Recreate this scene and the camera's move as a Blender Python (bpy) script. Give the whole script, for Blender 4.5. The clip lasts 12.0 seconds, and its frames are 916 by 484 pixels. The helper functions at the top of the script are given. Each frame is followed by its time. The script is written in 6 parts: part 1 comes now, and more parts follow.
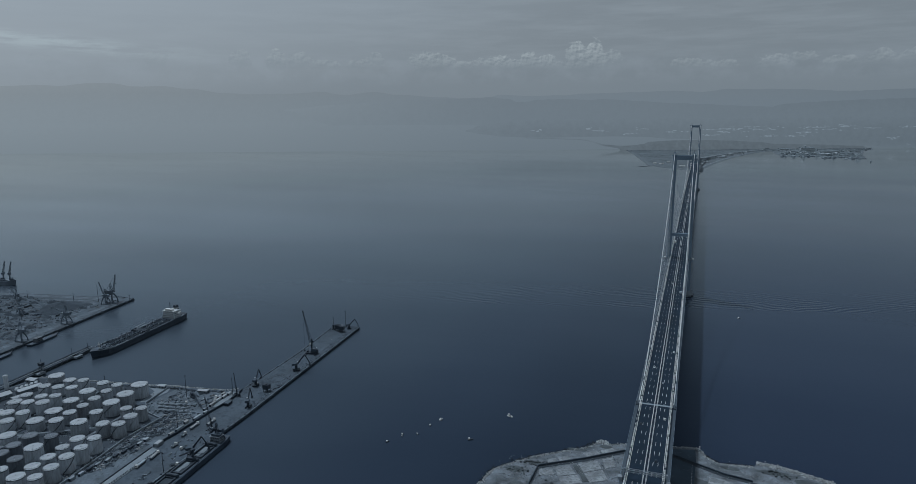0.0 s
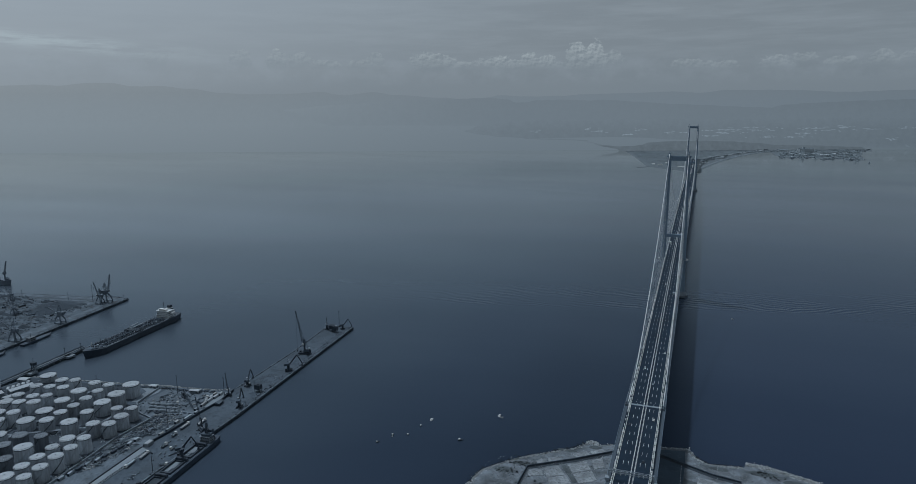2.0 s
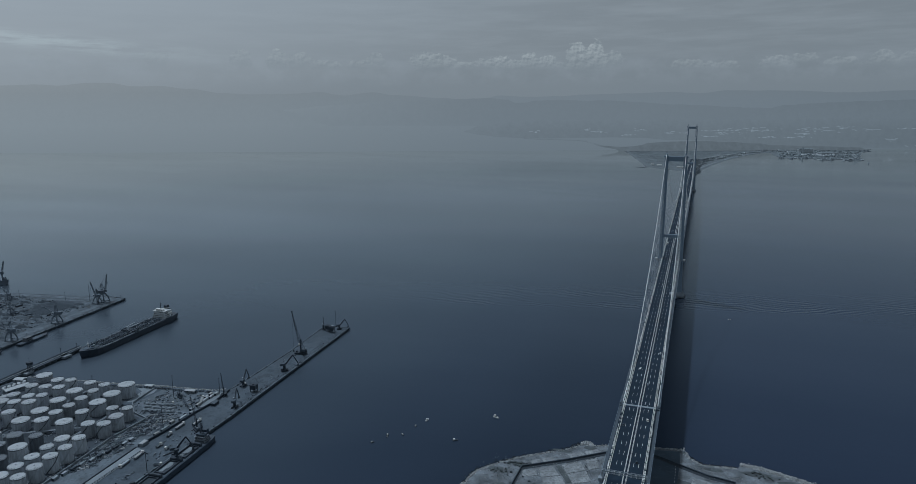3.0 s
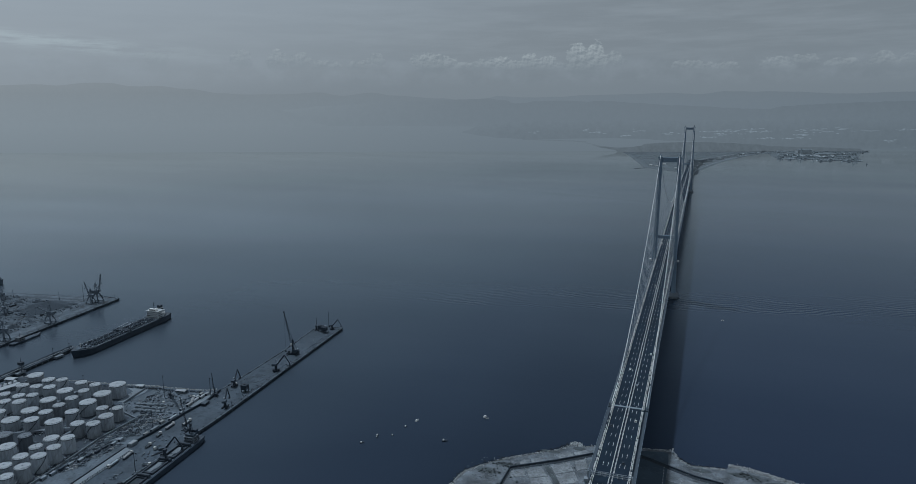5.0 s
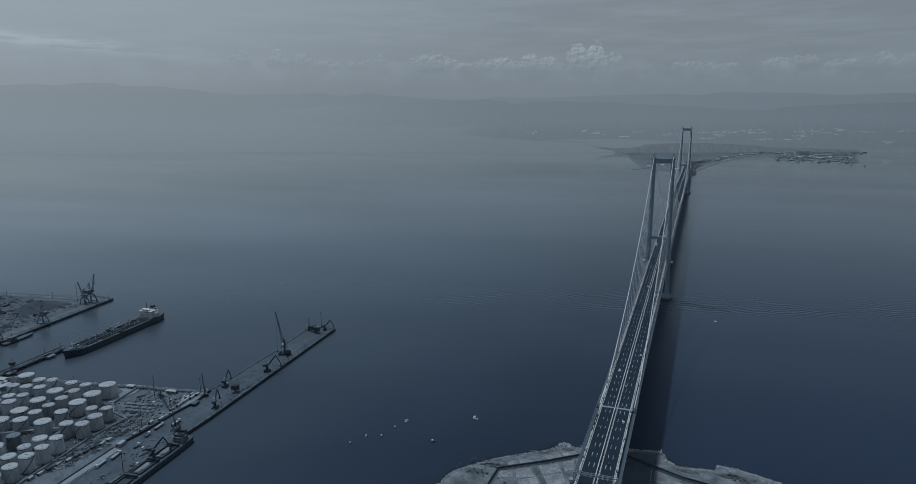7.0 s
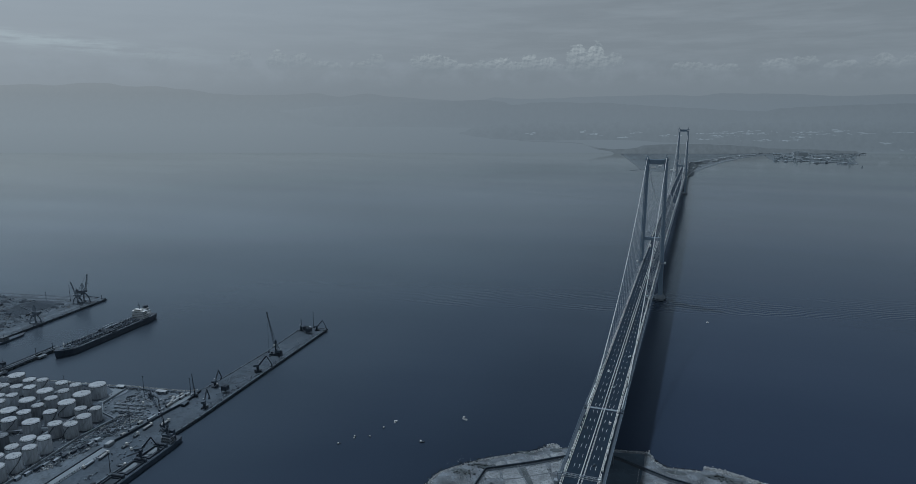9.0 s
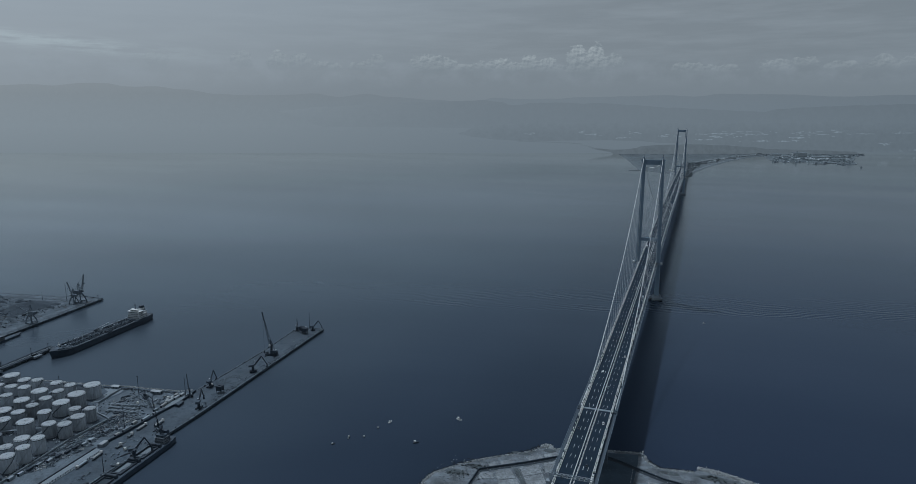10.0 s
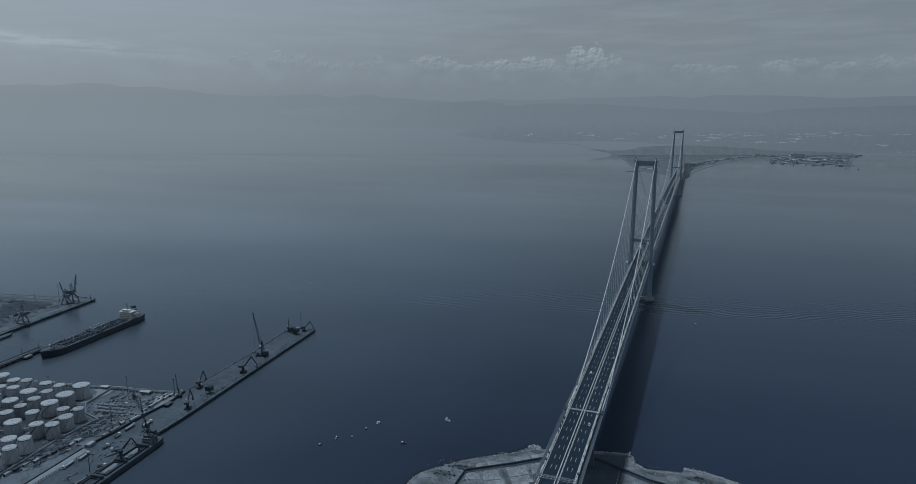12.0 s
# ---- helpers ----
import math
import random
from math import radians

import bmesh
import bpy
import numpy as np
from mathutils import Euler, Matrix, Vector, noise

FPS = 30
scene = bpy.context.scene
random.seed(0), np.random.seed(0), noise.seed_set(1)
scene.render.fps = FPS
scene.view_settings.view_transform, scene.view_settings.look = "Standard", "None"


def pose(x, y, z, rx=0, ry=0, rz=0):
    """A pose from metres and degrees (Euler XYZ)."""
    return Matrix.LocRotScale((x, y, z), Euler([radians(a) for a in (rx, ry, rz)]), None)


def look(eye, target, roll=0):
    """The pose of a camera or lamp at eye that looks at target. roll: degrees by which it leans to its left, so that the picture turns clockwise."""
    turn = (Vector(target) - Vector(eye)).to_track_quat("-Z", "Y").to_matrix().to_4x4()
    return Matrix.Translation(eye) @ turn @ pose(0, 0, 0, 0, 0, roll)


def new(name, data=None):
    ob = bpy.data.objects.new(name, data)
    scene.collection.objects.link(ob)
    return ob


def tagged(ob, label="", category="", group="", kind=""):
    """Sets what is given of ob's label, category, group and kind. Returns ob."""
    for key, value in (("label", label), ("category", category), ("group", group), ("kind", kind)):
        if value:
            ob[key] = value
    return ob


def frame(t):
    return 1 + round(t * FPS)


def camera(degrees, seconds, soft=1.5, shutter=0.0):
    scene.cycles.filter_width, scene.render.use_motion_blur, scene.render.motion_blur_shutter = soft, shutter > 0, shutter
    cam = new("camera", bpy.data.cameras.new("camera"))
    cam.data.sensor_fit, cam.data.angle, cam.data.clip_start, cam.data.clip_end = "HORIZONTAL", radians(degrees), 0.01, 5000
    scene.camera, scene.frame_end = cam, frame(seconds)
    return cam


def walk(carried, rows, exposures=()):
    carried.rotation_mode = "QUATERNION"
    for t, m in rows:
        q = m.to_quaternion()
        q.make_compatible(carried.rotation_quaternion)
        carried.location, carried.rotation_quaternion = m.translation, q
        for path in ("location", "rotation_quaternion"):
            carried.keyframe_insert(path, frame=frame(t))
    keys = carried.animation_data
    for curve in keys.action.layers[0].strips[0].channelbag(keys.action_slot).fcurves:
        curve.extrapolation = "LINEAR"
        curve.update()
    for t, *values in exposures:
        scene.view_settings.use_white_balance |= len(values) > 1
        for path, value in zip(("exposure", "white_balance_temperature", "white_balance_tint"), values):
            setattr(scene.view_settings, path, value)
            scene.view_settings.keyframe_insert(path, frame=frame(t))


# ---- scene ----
EXPOSURE, KELVIN, TINT = -1.68, 5250, 4
cam = camera(67.69, 12.0, soft=0.55)


def eye(x, y, z, yaw, pitch, roll):
    """A camera pose from its place and its turn to the left, tilt up and lean, in degrees."""
    ahead = Vector((-math.sin(radians(yaw)) * math.cos(radians(pitch)),
                    math.cos(radians(yaw)) * math.cos(radians(pitch)), math.sin(radians(pitch))))
    return look((x, y, z), Vector((x, y, z)) + ahead * 100, roll)


# A slow slide to the right, high beside the end of the bridge. The bridge runs along +y, its near tower stands at the origin.
walk(cam, [
    (0.0, eye(27.78, -1240.61, 338.89, 19.616, -11.533, -0.425)),
    (1.0, eye(32.44, -1239.03, 338.94, 19.624, -11.518, -0.375)),
    (2.0, eye(37.19, -1237.41, 339.00, 19.630, -11.502, -0.326)),
    (3.0, eye(42.04, -1235.76, 339.06, 19.633, -11.484, -0.278)),
    (4.0, eye(46.99, -1234.07, 339.12, 19.634, -11.466, -0.230)),
    (5.0, eye(52.04, -1232.35, 339.18, 19.632, -11.445, -0.184)),
    (6.0, eye(57.18, -1230.60, 339.24, 19.628, -11.424, -0.138)),
    (7.0, eye(62.43, -1228.81, 339.30, 19.622, -11.401, -0.093)),
    (8.0, eye(67.77, -1226.98, 339.37, 19.614, -11.377, -0.048)),
    (9.0, eye(73.21, -1225.12, 339.43, 19.603, -11.351, -0.005)),
    (10.0, eye(78.75, -1223.22, 339.50, 19.590, -11.325, 0.038)),
    (11.0, eye(84.39, -1221.29, 339.57, 19.574, -11.297, 0.079)),
    (12.0, eye(90.13, -1219.32, 339.65, 19.556, -11.267, 0.120)),
], exposures=[(0.0, EXPOSURE, KELVIN, TINT), (12.0, EXPOSURE, KELVIN, TINT)])

# ---- sky and sun ----
SUN_LEFT, SUN_AHEAD = 0.42, 0.18          # slant of the sun's rays: from the left of the bridge and from its far end
sun_to = Vector((-SUN_LEFT, SUN_AHEAD, 1.0)).normalized()
sun = new("sun", bpy.data.lights.new("sun", "SUN"))
sun.data.energy, sun.data.angle, sun.data.color = 4.4, radians(3.2), (1.0, 0.97, 0.92)
sun.matrix_world = look((0, 0, 900), Vector((0, 0, 900)) - sun_to)

world = bpy.data.worlds.new("world")
scene.world = world
world.use_nodes = True


class Nodes:
    """Short forms for building node trees."""

    def __init__(self, tree):
        self.tree, self.n, self.l = tree, tree.nodes, tree.links
        self.n.clear()

    def add(self, kind, links=()):
        node = self.n.new(kind)
        for slot, source in dict(links).items():
            if isinstance(source, bpy.types.NodeSocket):
                self.l.new(source, node.inputs[slot])
            else:
                node.inputs[slot].default_value = source
        return node

    def math(self, op, a, b=0.0, c=0.0, clamp=False):
        node = self.n.new("ShaderNodeMath")
        node.operation, node.use_clamp = op, clamp
        for slot, source in enumerate((a, b, c)):
            if isinstance(source, bpy.types.NodeSocket):
                self.l.new(source, node.inputs[slot])
            else:
                node.inputs[slot].default_value = source
        return node.outputs[0]

    def mix(self, factor, a, b, blend="MIX"):
        node = self.n.new("ShaderNodeMix")
        node.data_type, node.blend_type = "RGBA", blend
        for slot, source in ((0, factor), (6, a), (7, b)):
            if isinstance(source, bpy.types.NodeSocket):
                self.l.new(source, node.inputs[slot])
            else:
                node.inputs[slot].default_value = source if slot == 0 else (*source[:3], 1)
        return node.outputs[2]

    def ramp(self, source, stops, smooth=False):
        node = self.add("ShaderNodeValToRGB", {0: source})
        if smooth:
            node.color_ramp.interpolation = "EASE"
        items = node.color_ramp.elements
        while len(items) < len(stops):
            items.new(0.5)
        for item, (place, colour) in zip(items, stops):
            item.position = place
            item.color = (colour, colour, colour, 1) if not hasattr(colour, "__len__") else (*colour, 1)
        return node.outputs[0]

    def noise(self, where, scale, detail=3.0, rough=0.55):
        return self.add("ShaderNodeTexNoise", {"Vector": where, "Scale": scale, "Detail": detail, "Roughness": rough}).outputs[0]


# Cumulus heads over the far shore: bearing from +y to the right, height of the middle, half width and height above it, in degrees, and strength.
CLOUDS = [(-9.0, 3.15, 2.1, 1.6, 1.0), (-9.8, 3.6, 1.3, 1.25, 1.0), (-7.4, 3.3, 1.1, 0.85, 0.8), (-12.4, 3.0, 1.6, 0.75, 0.8), (-13.8, 3.1, 0.9, 1.05, 0.9), (-15.6, 2.95, 1.5, 0.75, 0.85), (-16.9, 3.05, 1.0, 0.75, 0.8),
          (-18.8, 2.9, 1.5, 0.55, 0.55), (-21.9, 3.1, 1.7, 1.15, 0.75), (-20.4, 3.0, 1.0, 0.8, 0.6), (-26.3, 3.4, 0.8, 0.85, 0.55), (-27.2, 3.0, 1.6, 0.5, 0.4), (-30.2, 3.0, 1.3, 0.55, 0.5), (-32.3, 3.3, 1.0, 0.9, 0.55),
          (-34.0, 3.25, 1.0, 0.95, 0.6), (-36.6, 3.4, 0.9, 0.9, 0.5), (-42.7, 3.25, 1.0, 0.75, 0.3), (-50.0, 3.1, 1.2, 0.5, 0.2), (-1.6, 2.75, 1.5, 0.6, 0.45), (0.9, 2.65, 2.2, 0.5, 0.4), (4.9, 2.75, 1.4, 0.75, 0.5),
          (6.5, 2.95, 1.3, 0.6, 0.45), (9.0, 2.65, 1.4, 0.55, 0.4), (11.6, 2.75, 1.3, 0.75, 0.5), (13.3, 2.9, 1.3, 0.7, 0.45)]
HAZE_LOW, HAZE_HIGH = (0.77, 0.77, 0.735), (0.905, 0.885, 0.83)


def build_sky():
    g = Nodes(world.node_tree)
    sky = g.add("ShaderNodeTexSky")
    sky.sky_type, sky.sun_disc = "NISHITA", False
    sky.sun_elevation, sky.sun_rotation = math.asin(sun_to.z), math.atan2(sun_to.x, sun_to.y)
    sky.altitude, sky.air_density, sky.dust_density, sky.ozone_density = 300.0, 1.0, 4.0, 1.0
    pale = g.add("ShaderNodeHueSaturation", {"Saturation": 0.55, "Color": sky.outputs[0]}).outputs[0]
    high = g.mix(1.0, pale, (SKY, SKY, SKY), "MULTIPLY")
    way = g.add("ShaderNodeTexCoord").outputs["Generated"]
    axis = g.add("ShaderNodeSeparateXYZ", {0: way}).outputs
    degrees = 180 / math.pi
    bearing = g.math("MULTIPLY", g.math("ARCTAN2", axis[0], axis[1]), degrees)
    height = g.math("MULTIPLY", g.math("ARCSINE", axis[2]), degrees)
    # milky haze that thins out with height
    low = g.mix(g.ramp(g.math("DIVIDE", height, 9.0), [(0.05, 0.0), (0.55, 0.85), (1.0, 1.0)]), HAZE_LOW, HAZE_HIGH)
    side = g.ramp(g.math("MULTIPLY_ADD", bearing, 1 / 120.0, 0.65), [(0.0, (1.0, 0.97, 0.935)), (0.22, (1.045, 1.005, 0.975)), (0.45, (0.96, 0.955, 0.955)), (0.75, (0.865, 0.875, 0.885)), (1.0, (0.83, 0.845, 0.855))])
    low = g.mix(1.0, low, side, "MULTIPLY")
    # brighter haze high on the sun's side
    sunward = g.add("ShaderNodeVectorMath", {0: way, 1: tuple(sun_to)})
    sunward.operation = "DOT_PRODUCT"
    aureole = g.ramp(sunward.outputs["Value"], [(0.30, 0.0), (0.60, 0.35), (0.66, 0.63), (0.76, 0.95), (0.9, 1.0)], True)
    low = g.mix(g.math("MULTIPLY", aureole, 0.85), low, (2.15, 2.18, 2.14))
    veil = g.ramp(g.math("DIVIDE", height, 60.0), [(0.0, 1.0), (0.15, 0.88), (0.5, 0.45), (1.0, 0.15)])
    colour = g.mix(veil, high, low)
    # thin streaks of high cloud
    flat = g.add("ShaderNodeCombineXYZ", {0: g.math("MULTIPLY", bearing, 0.09), 1: g.math("MULTIPLY", height, 0.75)}).outputs[0]
    streak = g.ramp(g.noise(flat, 1.3, 6.0, 0.6), [(0.42, 0.0), (0.75, 1.0)])
    above = g.ramp(g.math("DIVIDE", height, 8.0), [(0.25, 0.0), (0.6, 1.0)])
    colour = g.mix(g.math("MULTIPLY", g.math("MULTIPLY", streak, above), 0.34), colour, (1.2, 1.17, 1.10))
    shade = g.ramp(g.noise(flat, 0.9, 4.0, 0.55), [(0.35, 0.07), (0.65, 0.0)])
    colour = g.mix(shade, colour, (0.54, 0.56, 0.57))
    # cumulus: billowing heads with a crisp lit top, a grey flank and a base that melts away
    spot = g.add("ShaderNodeCombineXYZ", {0: bearing, 1: g.math("MULTIPLY", height, 1.25)}).outputs[0]
    aside = g.add("ShaderNodeVectorMath", {0: spot, 1: (-0.10, 0.16, 0.0)}).outputs[0]
    fold = g.noise(spot, 1.7, 8.0, 0.62)
    relief = g.math("MULTIPLY_ADD", g.math("SUBTRACT", fold, g.noise(aside, 1.7, 8.0, 0.62)), 4.0, 0.5, clamp=True)
    rim = g.math("MULTIPLY_ADD", g.noise(spot, 1.0, 8.0, 0.57), 1.8, -0.88)
    body = 0.0
    lit = 0.0
    for b, h, w, t, strength in CLOUDS:
        u = g.math("MULTIPLY", g.math("SUBTRACT", bearing, b), 1.0 / w)
        v = g.math("MULTIPLY", g.math("SUBTRACT", height, h), 1.0 / t)
        ball = g.math("SUBTRACT", 0.9, g.math("SQRT", g.math("ADD", g.math("MULTIPLY", u, u), g.math("MULTIPLY", v, v))))
        cover = g.ramp(g.math("ADD", ball, rim), [(0.0, 0.0), (0.16, 1.0)], True)
        cover = g.math("MULTIPLY", g.math("MULTIPLY", cover, strength), g.ramp(g.math("MULTIPLY_ADD", v, 0.5, 0.5), [(0.05, 0.0), (0.5, 1.0)], True))
        body = g.math("MAXIMUM", cover, body)
        lit = g.math("MAXIMUM", g.math("MULTIPLY", cover, g.math("MULTIPLY_ADD", v, 0.75, 0.35, clamp=True)), lit)
    # a pale slanting sheet of cloud towards the sun
    sheet = g.math("SUBTRACT", height, g.math("MULTIPLY_ADD", bearing, -0.075, 0.62))
    sheet = g.math("MULTIPLY", g.ramp(g.math("MULTIPLY_ADD", sheet, 0.42, 0.45), [(0.05, 0.0), (0.5, 1.0), (0.62, 0.75), (0.8, 0.0)], True), g.ramp(g.math("MULTIPLY_ADD", bearing, 1 / 20.0, 2.85), [(0.0, 1.0), (0.45, 0.9), (1.0, 0.0)]))
    sheet = g.math("MULTIPLY", sheet, g.ramp(g.noise(flat, 3.2, 8.0, 0.66), [(0.40, 0.0), (0.60, 1.0)]))
    colour = g.mix(g.math("MULTIPLY", sheet, 0.55), colour, (1.5, 1.5, 1.36))
    mist = g.math("MULTIPLY", g.ramp(g.noise(spot, 0.42, 7.0, 0.6), [(0.42, 0.0), (0.68, 1.0)]), g.ramp(g.math("DIVIDE", height, 5.0), [(0.22, 0.0), (0.45, 1.0), (0.62, 1.0), (0.80, 0.0)], True))
    colour = g.mix(g.math("MULTIPLY", mist, 0.22), colour, (1.12, 1.10, 1.06))
    colour = g.mix(g.math("MULTIPLY", body, 0.50), colour, (0.72, 0.73, 0.70))
    colour = g.mix(g.math("MULTIPLY", g.math("MULTIPLY", lit, relief), 0.80), colour, (1.40, 1.34, 1.19))
    back = g.add("ShaderNodeBackground", {"Color": colour, "Strength": 1.0})
    g.add("ShaderNodeOutputWorld", {"Surface": back.outputs[0]})


SKY = 0.07
build_sky()

# ---- materials ----
def surface(name, colour, rough=0.7, metal=0.0, spread=0.18, grain=0.25, patch=0.02, bump=0.0, stain=None, stain_at=0.6, per_piece=0.0, spec=0.4, streak=0.0):
    """A painted, mineral or metal surface: base colour with fine grain, larger patches, and stains of another colour."""
    m = bpy.data.materials.new(name)
    m.use_nodes = True
    g = Nodes(m.node_tree)
    where = g.add("ShaderNodeTexCoord").outputs["Object"] if per_piece else g.add("ShaderNodeNewGeometry").outputs["Position"]
    fine, broad = g.noise(where, grain, 4.0), g.noise(where, patch, 5.0, 0.6)
    low, high = [c * (1 - spread) for c in colour], [min(1.0, c * (1 + spread)) for c in colour]
    base = g.mix(g.ramp(broad, [(0.3, 0.0), (0.7, 1.0)]), low, high)
    base = g.mix(g.math("MULTIPLY", g.ramp(fine, [(0.35, 0.0), (0.7, 1.0)]), 0.35), base, [c * (1 - 1.6 * spread) for c in colour])
    if stain:
        base = g.mix(g.ramp(g.noise(where, patch * 4, 6.0, 0.65), [(stain_at, 0.0), (min(0.98, stain_at + 0.12), 0.85)]), base, stain)
    if streak:
        runs = g.add("ShaderNodeMapping", {"Vector": where, "Scale": (0.9, 0.9, 0.07)}).outputs[0]
        base = g.mix(1.0, base, g.ramp(g.noise(runs, 1.0, 5.0, 0.65), [(0.35, 1 - streak), (0.62, 1.0)]), "MULTIPLY")
    if per_piece:
        chance = g.add("ShaderNodeObjectInfo").outputs["Random"]
        hue = g.add("ShaderNodeHueSaturation", {"Value": g.math("MULTIPLY_ADD", chance, 2 * per_piece, 1 - per_piece), "Color": base})
        base = hue.outputs[0]
    body = g.add("ShaderNodeBsdfPrincipled", {"Base Color": base, "Metallic": metal, "Specular IOR Level": spec,
                                              "Roughness": g.math("MULTIPLY_ADD", fine, 0.25, rough - 0.12, clamp=True)})
    if bump:
        b = g.add("ShaderNodeBump", {"Strength": 0.6, "Distance": bump, "Height": fine})
        g.l.new(b.outputs[0], body.inputs["Normal"])
    g.add("ShaderNodeOutputMaterial", {"Surface": body.outputs[0]})
    return m


def water_material():
    """Sea: dark blue depth under a gloss that grows towards grazing views."""
    m = bpy.data.materials.new("sea_water")
    m.use_nodes = True
    g = Nodes(m.node_tree)
    where = g.add("ShaderNodeNewGeometry").outputs["Position"]
    wide = g.add("ShaderNodeMapping", {"Vector": where, "Scale": (0.3, 1.0, 1.0), "Rotation": (0, 0, 0.3)}).outputs[0]
    streak, ripple, swell = g.noise(wide, 0.0022, 5.0, 0.6), g.noise(where, 0.22, 4.0, 0.6), g.noise(wide, 0.045, 3.0)
    base = g.mix(g.ramp(streak, [(0.3, 0.0), (0.7, 1.0)]), (0.0172, 0.0285, 0.0510), (0.0208, 0.0335, 0.0585))
    chop = g.noise(wide, 0.9, 3.0, 0.65)
    height = g.math("ADD", g.math("MULTIPLY_ADD", chop, 0.22, g.math("MULTIPLY", ripple, 0.6)), swell)
    axis = g.add("ShaderNodeSeparateXYZ", {0: where}).outputs
    # sky sheen and haze over the water, put into its base colour: lighter to both sides, darker beside the headland
    sheen_tint = g.ramp(g.math("MULTIPLY_ADD", axis[0], 1 / 1000.0, 0.5), [(0.0, (1.75, 1.45, 1.12)), (0.12, (1.45, 1.28, 1.06)), (0.28, (1.0, 0.95, 0.90)), (0.40, (0.72, 0.72, 0.72)), (0.49, (0.80, 0.80, 0.80)), (0.60, (1.18, 1.08, 1.10)), (0.75, (1.22, 1.12, 1.14)), (1.0, (1.18, 1.08, 1.08))], True)
    base = g.mix(1.0, base, sheen_tint, "MULTIPLY")
    # the wash of a passed ship: slanting ripples in one long belt
    off = g.math("SUBTRACT", axis[1], g.math("MULTIPLY_ADD", axis[0], 0.235, -84.0))
    belt = g.ramp(g.math("MULTIPLY_ADD", off, 1 / 260.0, 0.25), [(0.20, 0.0), (0.28, 1.0), (0.40, 0.7), (0.85, 0.0)], True)
    belt = g.math("MULTIPLY", belt, g.ramp(g.noise(wide, 0.02, 3.0), [(0.38, 0.0), (0.62, 1.0)]))
    belt = g.math("MULTIPLY", belt, g.ramp(g.math("MULTIPLY_ADD", axis[0], 1 / 1600.0, 0.5), [(0.17, 0.0), (0.30, 0.45), (0.45, 1.0), (0.75, 1.0), (0.95, 0.3)]))
    bend = g.math("MULTIPLY", g.noise(where, 0.012, 3.0), 40.0)
    phase = g.math("MULTIPLY", g.math("ADD", g.math("SUBTRACT", axis[1], g.math("MULTIPLY", axis[0], 0.7)), bend), 2 * math.pi / 12.0)
    height = g.math("ADD", height, g.math("MULTIPLY", g.math("MULTIPLY", g.math("SINE", phase), belt), 6.5))
    # a thin slick left by a boat far out
    slick = g.math("ABSOLUTE", g.math("SUBTRACT", axis[1], g.math("MULTIPLY_ADD", axis[0], -0.36, 1202.0)))
    slick = g.math("MULTIPLY", g.ramp(g.math("MULTIPLY", slick, 1 / 24.0), [(0.0, 1.0), (1.0, 0.0)], True), g.ramp(g.math("MULTIPLY_ADD", axis[0], 1 / 1000.0, 0.95), [(0.24, 0.0), (0.34, 1.0), (0.84, 0.7), (0.93, 0.0)]))
    height = g.math("ADD", height, g.math("MULTIPLY", slick, 5.0))
    bump = g.add("ShaderNodeBump", {"Strength": 0.12, "Distance": 0.35, "Height": height})
    rough = g.math("MULTIPLY_ADD", g.ramp(streak, [(0.35, 0.0), (0.65, 1.0)]), 0.05, 0.16)
    facing = g.add("ShaderNodeLayerWeight", {"Blend": 0.5, "Normal": bump.outputs[0]}).outputs["Facing"]
    gloss = g.ramp(facing, [(0.0, 0.02), (0.45, 0.033), (0.53, 0.042), (0.62, 0.082), (0.70, 0.157), (0.80, 0.35), (0.88, 0.63), (0.925, 1.0), (1.0, 1.0)])
    gloss = g.math("MULTIPLY", gloss, g.ramp(streak, [(0.3, 0.94), (0.7, 1.02)]))
    tint = g.ramp(facing, [(0.5, (0.67, 0.79, 1.0)), (0.75, (0.795, 0.905, 1.0)), (0.88, (0.93, 0.975, 1.0)), (0.93, (0.985, 0.985, 0.97))])
    deep = g.add("ShaderNodeBsdfDiffuse", {"Color": base})
    choppy = g.math("ADD", rough, g.ramp(facing, [(0.50, 0.30), (0.64, 0.20), (0.74, 0.08), (0.82, 0.05), (0.93, 0.0)]))
    shine = g.add("ShaderNodeBsdfGlossy", {"Color": tint, "Roughness": g.math("MULTIPLY", choppy, g.ramp(facing, [(0.88, 1.0), (0.93, 0.4)])), "Normal": bump.outputs[0]})
    body = g.add("ShaderNodeMixShader", {0: gloss, 1: deep.outputs[0], 2: shine.outputs[0]})
    g.add("ShaderNodeOutputMaterial", {"Surface": body.outputs[0]})
    return m


